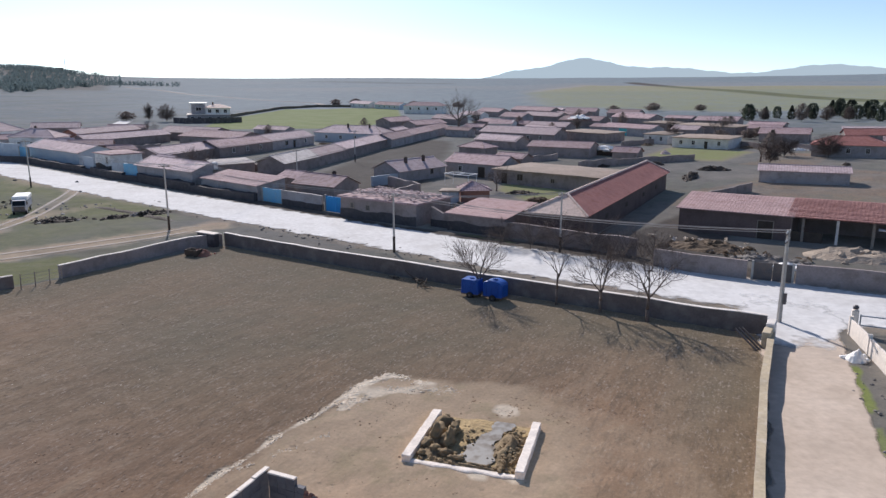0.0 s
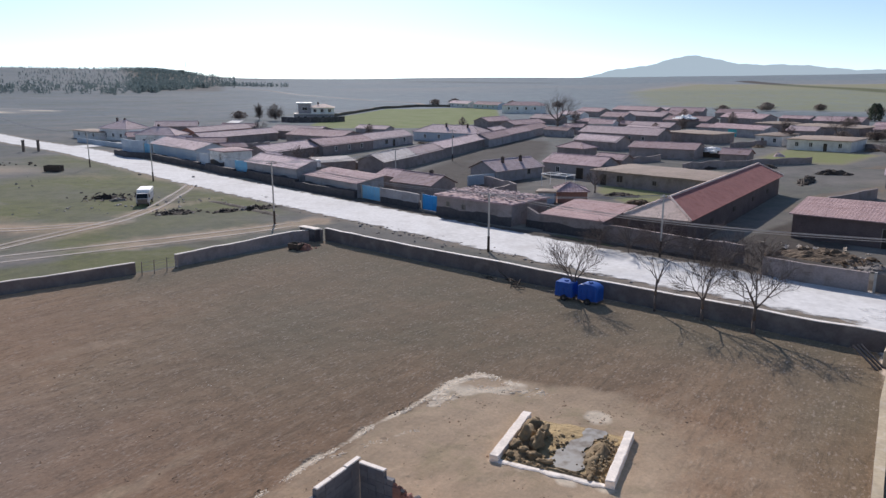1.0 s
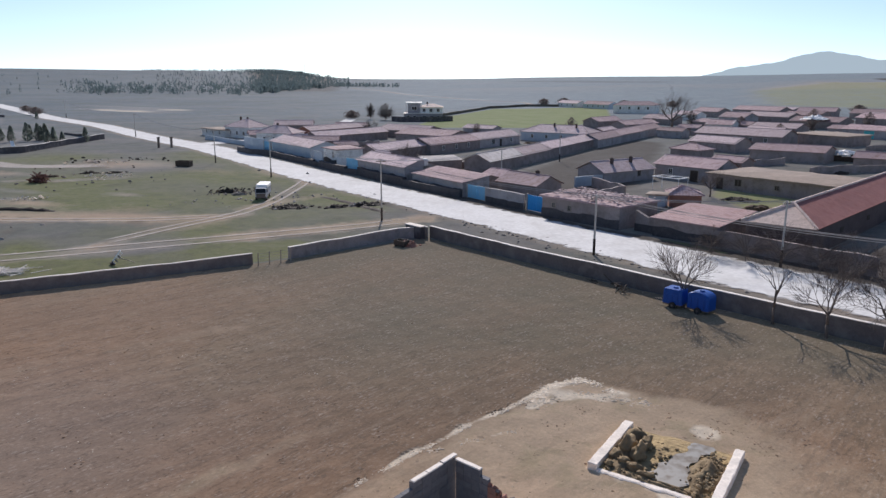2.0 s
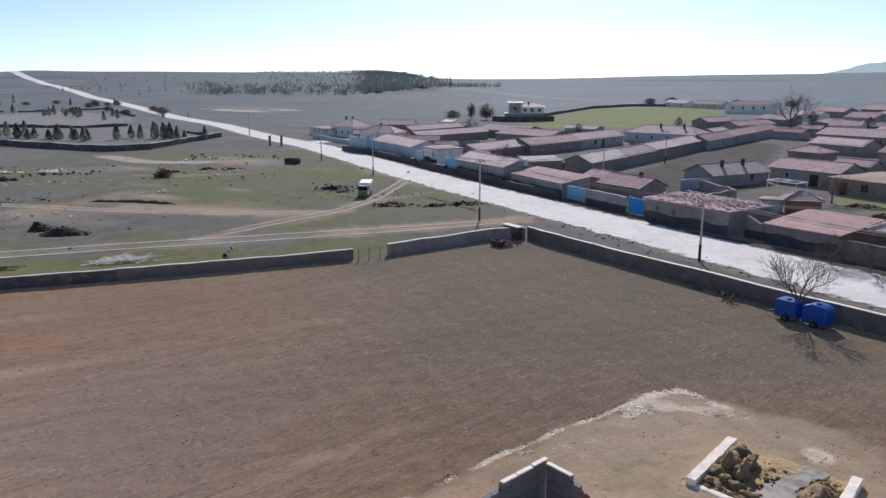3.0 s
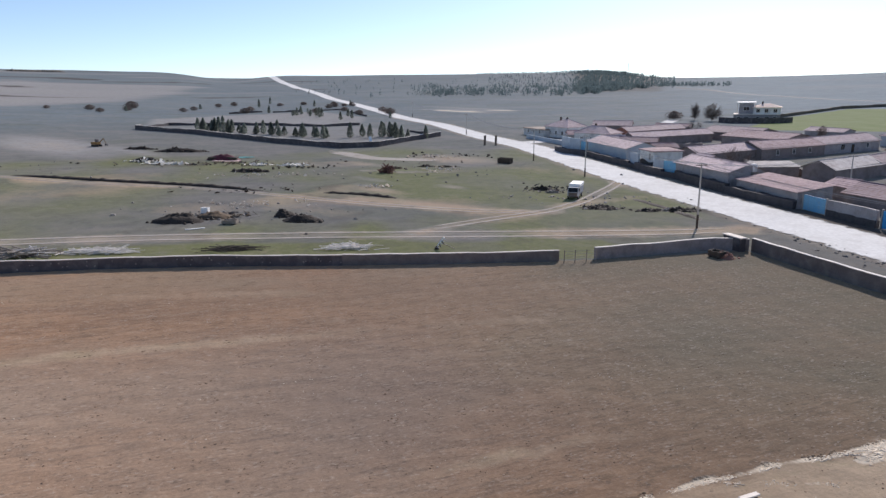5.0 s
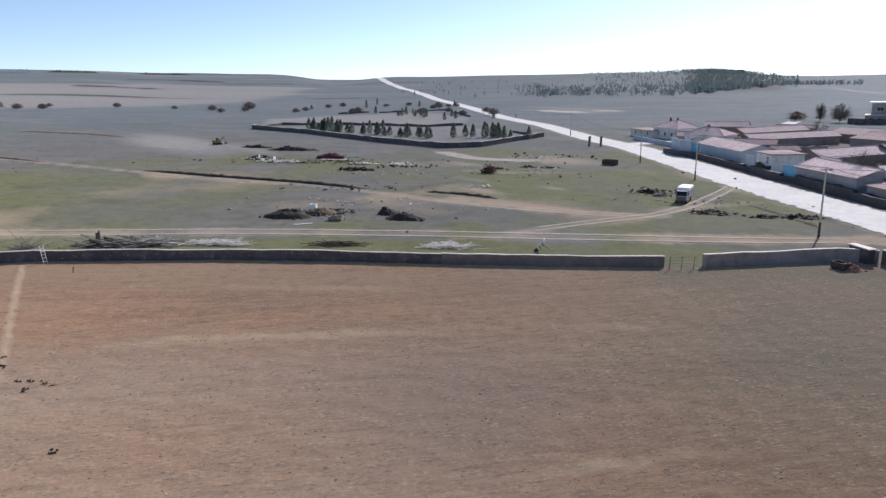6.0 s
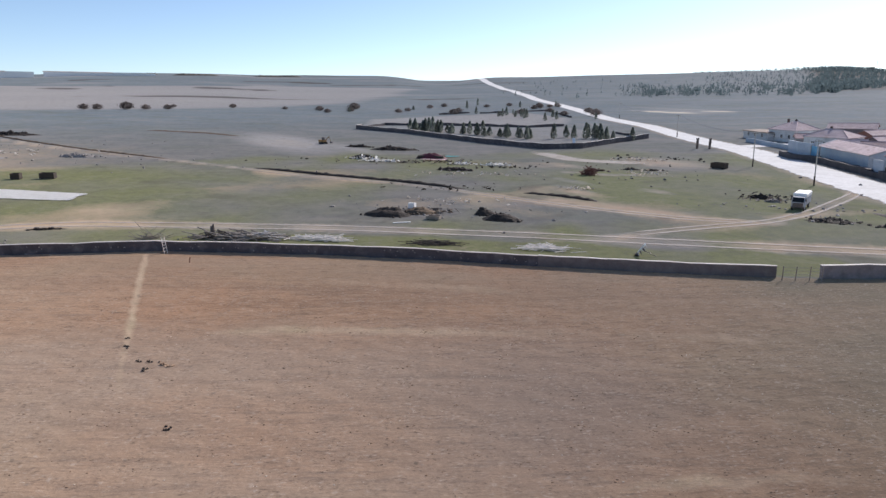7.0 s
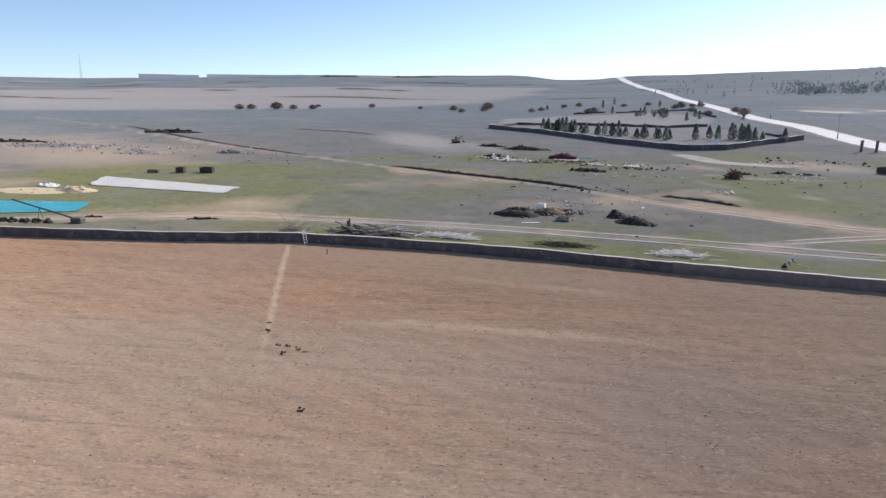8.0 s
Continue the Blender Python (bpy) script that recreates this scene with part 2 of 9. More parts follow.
def tile_columns(key, direction, period=0.3):
    """Rounded columns of tiles down the slope, in colour and relief."""
    t = M[key].node_tree
    b = t.nodes["Principled BSDF"]
    tc, w = t.nodes.new("ShaderNodeTexCoord"), t.nodes.new("ShaderNodeTexWave")
    w.wave_type, w.bands_direction = "BANDS", direction
    w.inputs["Scale"].default_value, w.inputs["Distortion"].default_value = 0.314 / period, 1.2
    w.inputs["Detail Scale"].default_value = 0.6
    t.links.new(tc.outputs["Object"], w.inputs["Vector"])
    mr, hs = t.nodes.new("ShaderNodeMapRange"), t.nodes.new("ShaderNodeHueSaturation")
    mr.inputs["To Min"].default_value, mr.inputs["To Max"].default_value = 0.88, 1.06
    t.links.new(w.outputs["Fac"], mr.inputs["Value"])
    t.links.new(b.inputs["Base Color"].links[0].from_socket, hs.inputs["Color"])
    t.links.new(mr.outputs["Result"], hs.inputs["Value"])
    t.links.new(hs.outputs["Color"], b.inputs["Base Color"])
    old, bp = b.inputs["Normal"].links[0].from_node, t.nodes.new("ShaderNodeBump")
    bp.inputs["Strength"].default_value, bp.inputs["Distance"].default_value = 0.35, 0.04
    t.links.new(w.outputs["Fac"], bp.inputs["Height"])
    t.links.new(old.outputs["Normal"], bp.inputs["Normal"])
    t.links.new(bp.outputs["Normal"], b.inputs["Normal"])


M["tilerow"] = mat("red_brown_tile", (0.40, 0.215, 0.195), (0.33, 0.175, 0.16), 0.5, 5, bump=0.5, depth=0.04, vary=0.05, rough=0.88, spec=0.22, stain=(0.27, 0.12, 0.1))
for _k, _d, _p in (("tile", "X", 0.45), ("tilepale", "X", 0.45), ("salmon", "X", 0.4), ("tilerow", "X", 0.4), ("tilered", "Y", 0.5)):
    tile_columns(_k, _d, _p)
mud_water = bpy.data.materials.new("muddy_water")
_t, _b = nodes_of(mud_water)
_b.inputs["Base Color"].default_value, _b.inputs["Roughness"].default_value = (0.30, 0.28, 0.255, 1), 0.32
_c, _cr = _t.nodes.new("ShaderNodeTexNoise"), _t.nodes.new("ShaderNodeValToRGB")
_c.inputs["Scale"].default_value, _c.inputs["Detail"].default_value = 1.6, 7
_cr.color_ramp.elements[0].position, _cr.color_ramp.elements[0].color = 0.38, (0.16, 0.125, 0.085, 1)
_cr.color_ramp.elements[1].position, _cr.color_ramp.elements[1].color = 0.56, (0.30, 0.28, 0.245, 1)
_g = _t.nodes.new("ShaderNodeNewGeometry")
_t.links.new(_g.outputs["Position"], _c.inputs["Vector"])
_t.links.new(_c.outputs["Fac"], _cr.inputs["Fac"])
_t.links.new(_cr.outputs["Color"], _b.inputs["Base Color"])
_n, _p = _t.nodes.new("ShaderNodeTexNoise"), _t.nodes.new("ShaderNodeBump")
_n.inputs["Scale"].default_value, _p.inputs["Strength"].default_value, _p.inputs["Distance"].default_value = 3.0, 0.12, 0.03
_t.links.new(_n.outputs["Fac"], _p.inputs["Height"])
_t.links.new(_p.outputs["Normal"], _b.inputs["Normal"])
M["water"] = mud_water


def ground_material(name, road=False):
    """Earth, grass, ploughed soil, pale dust, painted shade and painted haze, mixed by the masks that the sheet
    carries.
    """
    m = bpy.data.materials.new(name)
    t, bsdf = nodes_of(m)
    geo = t.nodes.new("ShaderNodeNewGeometry")
    pos = geo.outputs["Position"]

    def noise_of(scale, detail=5, rough=0.6, vec=pos, dist=0.0):
        n = t.nodes.new("ShaderNodeTexNoise")
        n.inputs["Scale"].default_value, n.inputs["Detail"].default_value = scale, detail
        n.inputs["Roughness"].default_value, n.inputs["Distortion"].default_value = rough, dist
        t.links.new(vec, n.inputs["Vector"])
        return n.outputs["Fac"]

    def calc(op, a, b=None, c=None):
        n = t.nodes.new("ShaderNodeMath")
        n.operation = op
        for i, v in enumerate((a, b, c)):
            if v is None:
                continue
            if isinstance(v, (int, float)):
                n.inputs[i].default_value = v
            else:
                t.links.new(v, n.inputs[i])
        return n.outputs[0]

    def ranged(v, a, b, lo=0.0, hi=1.0):
        n = t.nodes.new("ShaderNodeMapRange")
        n.inputs["From Min"].default_value, n.inputs["From Max"].default_value = a, b
        n.inputs["To Min"].default_value, n.inputs["To Max"].default_value = lo, hi
        t.links.new(v, n.inputs["Value"])
        return n.outputs["Result"]

    def blend(f, a, b):
        n = t.nodes.new("ShaderNodeMix")
        n.data_type = "RGBA"
        if isinstance(f, (int, float)):
            n.inputs["Factor"].default_value = f
        else:
            t.links.new(f, n.inputs["Factor"])
        for key, v in (("A", a), ("B", b)):
            if isinstance(v, tuple):
                n.inputs[key].default_value = (*v, 1)
            else:
                t.links.new(v, n.inputs[key])
        return n.outputs["Result"]

    def mask(key):
        n = t.nodes.new("ShaderNodeAttribute")
        n.attribute_name = key
        return n.outputs["Fac"]

    huge, big, mid, fine = noise_of(0.012, 5), noise_of(0.09, 6, 0.65), noise_of(0.9, 6, 0.7), noise_of(5.0, 5, 0.7)
    mapping = t.nodes.new("ShaderNodeMapping")
    mapping.vector_type = "TEXTURE"
    mapping.inputs["Rotation"].default_value = (0, 0, radians(64))
    mapping.inputs["Scale"].default_value = (9.0, 0.75, 1.0)
    t.links.new(pos, mapping.inputs["Vector"])
    rows = noise_of(1.0, 5, 0.62, mapping.outputs["Vector"], 0.25)
    edge = calc("MULTIPLY_ADD", mid, 0.55, calc("MULTIPLY_ADD", big, 0.75, -0.65))
    wide = t.nodes.new("ShaderNodeMapping")
    wide.vector_type = "TEXTURE"
    wide.inputs["Rotation"].default_value = (0, 0, radians(58))
    wide.inputs["Scale"].default_value = (38.0, 4.5, 1.0)
    t.links.new(pos, wide.inputs["Vector"])
    bands = noise_of(1.0, 4, 0.6, wide.outputs["Vector"], 0.4)
    # dry earth
    col = blend(ranged(big, 0.35, 0.65), (0.263, 0.234, 0.199), (0.195, 0.181, 0.155))
    col = blend(ranged(huge, 0.35, 0.68, 0, 0.7), col, (0.215, 0.203, 0.182))
    # pale dry steppe beyond the village, blue distance haze mixed into its colour
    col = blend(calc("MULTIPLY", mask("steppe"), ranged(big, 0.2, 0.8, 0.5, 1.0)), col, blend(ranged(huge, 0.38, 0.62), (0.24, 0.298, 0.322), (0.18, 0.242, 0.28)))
    far = t.nodes.new("ShaderNodeMapping")
    far.vector_type = "TEXTURE"
    far.inputs["Rotation"].default_value = (0, 0, radians(-38))
    far.inputs["Scale"].default_value = (13.0, 34.0, 1.0)
    t.links.new(pos, far.inputs["Vector"])
    streak = noise_of(1.0, 6, 0.68, far.outputs["Vector"], 0.6)
    col = blend(ranged(streak, 0.5, 0.66, 0, 0.6), col, (0.185, 0.19, 0.14))
    col = blend(ranged(streak, 0.48, 0.33, 0, 0.55), col, (0.335, 0.295, 0.255))
    # haze painted over the far steppe behind the village, paler and bluer
    col = blend(calc("MULTIPLY", mask("far_haze"), ranged(big, 0.2, 0.8, 0.6, 1.0)), col, blend(ranged(streak, 0.36, 0.64), (0.37, 0.425, 0.43), (0.29, 0.345, 0.365)))
    # grass
    g = calc("MULTIPLY", ranged(calc("ADD", mask("grass"), calc("MULTIPLY", edge, 0.4)), 0.12, 0.85), 0.95)
    col = blend(g, col, blend(ranged(mid, 0.3, 0.7), (0.188, 0.199, 0.068), (0.26, 0.248, 0.106)))
    # pale grey dust
    ash = ranged(calc("ADD", mask("ash"), calc("MULTIPLY", edge, 0.6)), 0.22, 0.85)
    col = blend(ash, col, blend(ranged(mid, 0.3, 0.7), (0.47, 0.425, 0.388), (0.37, 0.335, 0.305)))
    # tufts and bare spots
    tuft = noise_of(0.32, 6, 0.75, pos, 0.6)
    col = blend(ranged(tuft, 0.50, 0.66, 0, 0.38), col, (0.115, 0.103, 0.085))
    col = blend(ranged(tuft, 0.48, 0.34, 0, 0.4), col, (0.30, 0.262, 0.205))
    # ploughed soil
    s = ranged(calc("ADD", mask("soil"), calc("MULTIPLY", edge, 0.35)), 0.42, 0.6)
    soil = blend(ranged(big, 0.38, 0.64), (0.451, 0.270, 0.158), (0.371, 0.220, 0.128))
    soil = blend(ranged(rows, 0.42, 0.62, 0, 0.4), soil, (0.461, 0.307, 0.197))
    soil = blend(ranged(rows, 0.46, 0.36, 0, 0.5), soil, (0.265, 0.182, 0.125))
    furrow = calc("MULTIPLY", ranged(rows, 0.44, 0.34, 0, 0.55), ranged(mask("dry"), 0.0, 0.8, 0.15, 1.0))
    soil = blend(ranged(bands, 0.5, 0.64, 0, 0.75), soil, (0.292, 0.176, 0.108))
    soil = blend(ranged(bands, 0.47, 0.33, 0, 0.65), soil, (0.451, 0.318, 0.212))
    tone = noise_of(0.045, 3, 0.55, pos, 0.5)
    soil = blend(ranged(tone, 0.52, 0.66, 0, 0.6), soil, (0.456, 0.251, 0.139))
    soil = blend(ranged(tone, 0.47, 0.34, 0, 0.55), soil, (0.376, 0.275, 0.172))
    lumps = t.nodes.new("ShaderNodeMapping")
    lumps.vector_type = "TEXTURE"
    lumps.inputs["Rotation"].default_value = (0, 0, radians(64))
    lumps.inputs["Scale"].default_value = (1.5, 0.42, 1.0)
    t.links.new(pos, lumps.inputs["Vector"])
    clods = noise_of(1.0, 4, 0.7, lumps.outputs["Vector"], 0.3)
    soil = blend(ranged(clods, 0.54, 0.64, 0, 0.62), soil, (0.191, 0.120, 0.074))
    soil = blend(ranged(clods, 0.45, 0.35, 0, 0.5), soil, (0.488, 0.347, 0.235))
    soil = blend(calc("MULTIPLY", mask("olive"), ranged(big, 0.3, 0.7, 0.6, 0.95)), soil, (0.212, 0.178, 0.115))
    soil = blend(calc("MULTIPLY", mask("dry"), ranged(big, 0.3, 0.7, 0.5, 0.9)), soil, (0.42, 0.309, 0.224))
    # darker brown tone in part of the near field
    soil = blend(calc("MULTIPLY", mask("soil_dark"), ranged(big, 0.3, 0.7, 0.45, 0.85)), soil, (0.315, 0.228, 0.168))
    soil = blend(furrow, soil, (0.285, 0.205, 0.15))
    crumb = t.nodes.new("ShaderNodeMapping")
    crumb.vector_type = "TEXTURE"
    crumb.inputs["Rotation"].default_value = (0, 0, radians(64))
    crumb.inputs["Scale"].default_value = (0.34, 0.15, 1.0)
    t.links.new(pos, crumb.inputs["Vector"])
    grit = noise_of(1.0, 3, 0.6, crumb.outputs["Vector"], 0.2)
    soil = blend(calc("MULTIPLY", ranged(grit, 0.56, 0.64, 0, 0.75), ranged(mid, 0.42, 0.58, 0.1, 1.0)), soil, (0.20, 0.145, 0.105))
    soil = blend(calc("MULTIPLY", ranged(grit, 0.43, 0.36, 0, 0.65), ranged(mid, 0.42, 0.58, 0.1, 0.9)), soil, (0.53, 0.43, 0.345))
    soil = blend(calc("MULTIPLY", mask("russet"), ranged(rows, 0.3, 0.7, 0.25, 0.6)), soil, (0.345, 0.228, 0.148))
    soil = blend(ranged(fine, 0.6, 0.72, 0, 0.4), soil, (0.498, 0.367, 0.248))
    col = blend(s, col, soil)
    # trampled, pale, dusty
    p = ranged(calc("ADD", mask("pale"), calc("MULTIPLY", edge, 0.8)), 0.25, 0.8)
    pale = blend(ranged(calc("MULTIPLY_ADD", big, 0.7, calc("MULTIPLY", mid, 0.3)), 0.38, 0.62), (0.66, 0.495, 0.335), (0.50, 0.365, 0.24))
    pale = blend(ranged(noise_of(0.35, 5, 0.65, pos, 0.4), 0.52, 0.66, 0, 0.45), pale, (0.40, 0.33, 0.19))
    pale = blend(ranged(tone, 0.5, 0.36, 0, 0.5), pale, (0.60, 0.40, 0.27))
    col = blend(p, col, pale)
    w = ranged(calc("ADD", mask("chalk"), calc("MULTIPLY", edge, 0.8)), 0.28, 0.62)
    col = blend(w, col, blend(ranged(mid, 0.3, 0.7), (0.92, 0.785, 0.60), (0.74, 0.61, 0.45)))
    # dark earth, plus the shade painted at the house fronts and the barn
    d = ranged(calc("ADD", mask("dark"), calc("MULTIPLY", edge, 0.7)), 0.3, 0.8)
    col = blend(d, col, blend(ranged(mid, 0.35, 0.65), (0.085, 0.072, 0.062), (0.13, 0.108, 0.09)))
    f = ranged(calc("ADD", mask("lush"), calc("MULTIPLY", edge, 0.5)), 0.35, 0.7)
    col = blend(f, col, blend(ranged(big, 0.35, 0.65), (0.25, 0.29, 0.085), (0.31, 0.33, 0.12)))
    # pebbles and clods
    spots = ranged(noise_of(2.2, 2, 0.5), 0.67, 0.74, 0, 0.35)
    col = blend(spots, col, (0.12, 0.098, 0.078))
    hsv = t.nodes.new("ShaderNodeHueSaturation")
    t.links.new(col, hsv.inputs["Color"])
    t.links.new(ranged(fine, 0.25, 0.75, 0.85, 1.15), hsv.inputs["Value"])
    t.links.new(hsv.outputs["Color"], bsdf.inputs["Base Color"])
    bsdf.inputs["Roughness"].default_value = 0.95
    bsdf.inputs["Diffuse Roughness"].default_value = 0.7
    bsdf.inputs["Specular IOR Level"].default_value = 0.12
    height = calc("MULTIPLY_ADD", calc("MULTIPLY", calc("ADD", calc("MULTIPLY", rows, 0.45), calc("MULTIPLY", clods, 0.7)), s), 0.9, calc("MULTIPLY_ADD", mid, 0.6, calc("MULTIPLY", fine, 0.3)))
    bp = t.nodes.new("ShaderNodeBump")
    bp.inputs["Strength"].default_value, bp.inputs["Distance"].default_value = 0.55, 0.14
    t.links.new(height, bp.inputs["Height"])
    t.links.new(bp.outputs["Normal"], bsdf.inputs["Normal"])
    return m


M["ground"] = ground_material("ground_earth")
# mountains glow pale blue: the distance haze is put into the material
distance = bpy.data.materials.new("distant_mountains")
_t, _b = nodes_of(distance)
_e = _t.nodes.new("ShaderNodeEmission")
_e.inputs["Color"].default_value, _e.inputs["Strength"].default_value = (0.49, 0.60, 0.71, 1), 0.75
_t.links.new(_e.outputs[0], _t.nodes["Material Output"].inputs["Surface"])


# ---------------------------------------------------------------- building blocks
def part(name, bm, material, parent=None, label="", smooth=False):
    me = bpy.data.meshes.new(name)
    bm.normal_update()
    bm.to_mesh(me)
    bm.free()
    me.materials.append(M[material] if isinstance(material, str) else material)
    if smooth:
        me.polygons.foreach_set("use_smooth", [True] * len(me.polygons))
    ob = new(name, me)
    if parent is not None:
        ob.parent = parent
    if label:
        ob["label"] = label
    return ob


def thing(name, m, label, category, group="", kind=""):
    ob = new(name)
    ob.empty_display_size = 0.3
    ob.matrix_world = m
    return tagged(ob, label, category, group, kind)


def slab(bm, x0, y0, z0, x1, y1, z1, m=None, bevel=0.0):
    """A box between two corners."""
    vs = [bm.verts.new((x, y, z)) for z in (z0, z1) for y in (y0, y1) for x in (x0, x1)]
    fs = [bm.faces.new([vs[i] for i in q]) for q in ((0, 2, 3, 1), (4, 5, 7, 6), (0, 1, 5, 4), (2, 6, 7, 3), (0, 4, 6, 2), (1, 3, 7, 5))]
    if bevel:
        edges = list({e for f in fs for e in f.edges})
        made = bmesh.ops.bevel(bm, geom=edges, offset=bevel, segments=1, affect="EDGES", profile=0.5)
        vs = list({v for f in made["faces"] for v in f.verts} | {v for v in vs if v.is_valid})
    if m is not None:
        for v in vs:
            v.co = m @ v.co
    return vs


def rod(bm, a, b, ra, rb=None, sides=6, cap=True):
    """A tapered round bar."""
    a, b = Vector(a), Vector(b)
    rb = ra if rb is None else rb
    q = (b - a).to_track_quat("Z", "Y")
    rings = []
    for p, r in ((a, ra), (b, rb)):
        rings.append([bm.verts.new(p + q @ Vector((r * math.cos(2 * math.pi * i / sides), r * math.sin(2 * math.pi * i / sides), 0))) for i in range(sides)])
    for i in range(sides):
        j = (i + 1) % sides
        bm.faces.new((rings[0][i], rings[0][j], rings[1][j], rings[1][i]))
    if cap:
        bm.faces.new(rings[1])
        bm.faces.new(list(reversed(rings[0])))


def tube(bm, pts, r, sides=4):
    """One bar swept along a row of points."""
    rings = []
    for i, p in enumerate(pts):
        d = (pts[min(i + 1, len(pts) - 1)] - pts[max(i - 1, 0)]).normalized()
        q = d.to_track_quat("Z", "Y")
        rings.append([bm.verts.new(p + q @ Vector((r * math.cos(2 * math.pi * k / sides), r * math.sin(2 * math.pi * k / sides), 0))) for k in range(sides)])
    for a, b in zip(rings, rings[1:]):
        for k in range(sides):
            bm.faces.new((a[k], a[(k + 1) % sides], b[(k + 1) % sides], b[k]))


def lump(bm, centre, size, rng, sub=2, rough=0.28, flat=0.0):
    """An uneven heap or stone."""
    made = bmesh.ops.create_icosphere(bm, subdivisions=sub, radius=1.0)
    off = Vector((rng.uniform(0, 50), rng.uniform(0, 50), rng.uniform(0, 50)))
    for v in made["verts"]:
        k = 1 + rough * 2 * noise.noise(v.co * 1.6 + off) + rough * noise.noise(v.co * 4.1 + off)
        c = v.co * k
        if c.z < flat - 0.6:
            c.z = flat - 0.6
        v.co = Vector(centre) + Vector((c.x * size[0], c.y * size[1], c.z * size[2]))


def mound(bm, w, d, h, rng, nx=26, ny=20, rough=0.35):
    """A heap on the ground with an uneven foot."""
    off = Vector((rng.uniform(0, 90), rng.uniform(0, 90), 0))
    grid = []
    for j in range(ny + 1):
        row = []
        for i in range(nx + 1):
            u, v = 2 * i / nx - 1, 2 * j / ny - 1
            n1 = noise.noise(Vector((u * 2.2, v * 2.2, 0)) + off)
            n2 = noise.noise(Vector((u * 6, v * 6, 3)) + off)
            k = max(0.0, 1 - (u * u + v * v) * (1 + 0.5 * n1))
            z = h * (k ** 0.8) * (1 + rough * n1 * 1.6 + rough * n2) - 0.06
            row.append(bm.verts.new((u * w / 2, v * d / 2, z)))
        grid.append(row)
    for j in range(ny):
        for i in range(nx):
            bm.faces.new((grid[j][i], grid[j][i + 1], grid[j + 1][i + 1], grid[j + 1][i]))


# ---------------------------------------------------------------- plan of the ground
ROAD = [(36, 48), (24, 56.5), (10, 65.5), (-5.6, 77.5), (-21.5, 89), (-42, 104), (-66, 121), (-90, 139), (-119, 160), (-152, 178), (-204, 211), (-252, 233),
        (-340, 285), (-440, 340), (-700, 492), (-1060, 685), (-1480, 925)]
ROAD_W = [9.0, 9.4, 9.2, 9.0, 9.2, 9.4, 9.6, 9.2, 9.0, 8.4, 8, 8, 8.5, 9, 11, 13, 15]
LANE = [(28.0, 51.8), (25.1, 44.7), (21.7, 36.7), (18.0, 28.7), (13.0, 17.7), (6.0, 2.7), (-3.0, -16.3)]
FIELD = [(22.6, 44.5), (-25.2, 73.6), (-35.3, 58.9), (-45, 47.4), (-59.4, 31.8), (-66.9, 22.7), (-77.2, 7.2), (-82, -7), (-89.6, -25.7), (-108, -75),
         (-60, -110), (-15, -42), (4, 5)]
TRACKS = [  # half width, strength, way
    (0.34, 1.0, [(-30, 86), (-35, 79.4), (-42.6, 71.9), (-53, 61.8), (-64.9, 49.5), (-77.6, 34.5), (-84.4, 24.9), (-92.3, 12), (-98.8, -0.2), (-101, -15), (-102, -30), (-100, -60)]),
    (0.34, 1.0, [(-29, 84), (-34, 77), (-41.4, 69.4), (-51.6, 59), (-63.2, 47.2), (-75.8, 32.4), (-82.4, 23), (-90, 10.4), (-96.4, -1), (-98.6, -15), (-99.4, -30), (-97, -60)]),
]
TRACKS += [
    (0.9, 0.9, [(-64, 117), (-60.5, 106.6), (-56, 90), (-55, 80), (-57.5, 68), (-59, 57)]),
    (0.8, 0.9, [(-54, 80), (-61.6, 73), (-72.5, 68), (-85, 63.4), (-102, 58.5), (-116, 52.6), (-133, 41), (-154, 31.2), (-185, 14.8), (-224, -8), (-288, -40), (-361, -84)]),
    (2.2, 0.55, [(-112, 118), (-128, 108), (-150, 112)]),
    (1.0, 0.5, [(-93, 108), (-104, 96), (-112, 92)]),
]
PALE_EDGE = [(-15, 16), (-11.6, 23.2), (-10.1, 26.4), (-9.0, 28.6), (-8.0, 30.7), (-6.8, 32.5), (-5.5, 35.0), (-4.5, 36.7), (-3.1, 37.8)]
PALE_ZONE = [(-15, 16), (-11.6, 23.2), (-10.1, 26.4), (-9.0, 28.6), (-8.0, 30.7), (-6.8, 32.5), (-5.5, 35.0), (-4.5, 36.7), (-3.1, 37.8), (0.5, 37), (5, 36.5), (9, 33), (12, 29), (11, 20), (3, 4), (-10, 4)]


def inside(poly, x, y):
    """Signed distance to a polygon, positive within."""
    d = np.full(x.shape, 1e9)
    odd = np.zeros(x.shape, bool)
    for (ax, ay), (bx, by) in zip(poly, poly[1:] + poly[:1]):
        ex, ey = bx - ax, by - ay
        s = np.clip(((x - ax) * ex + (y - ay) * ey) / (ex * ex + ey * ey), 0, 1)
        d = np.minimum(d, np.hypot(x - ax - s * ex, y - ay - s * ey))
        if ay != by:
            odd ^= ((ay > y) != (by > y)) & (x < (bx - ax) * (y - ay) / (by - ay) + ax)
    return np.where(odd, d, -d)


def along(way, x, y):
    d = np.full(x.shape, 1e9)
    for (ax, ay), (bx, by) in zip(way, way[1:]):
        ex, ey = bx - ax, by - ay
        s = np.clip(((x - ax) * ex + (y - ay) * ey) / (ex * ex + ey * ey), 0, 1)
        d = np.minimum(d, np.hypot(x - ax - s * ex, y - ay - s * ey))
    return d


def zone(poly, x, y, soft):
    return step01(-soft, soft, inside(poly, x, y))


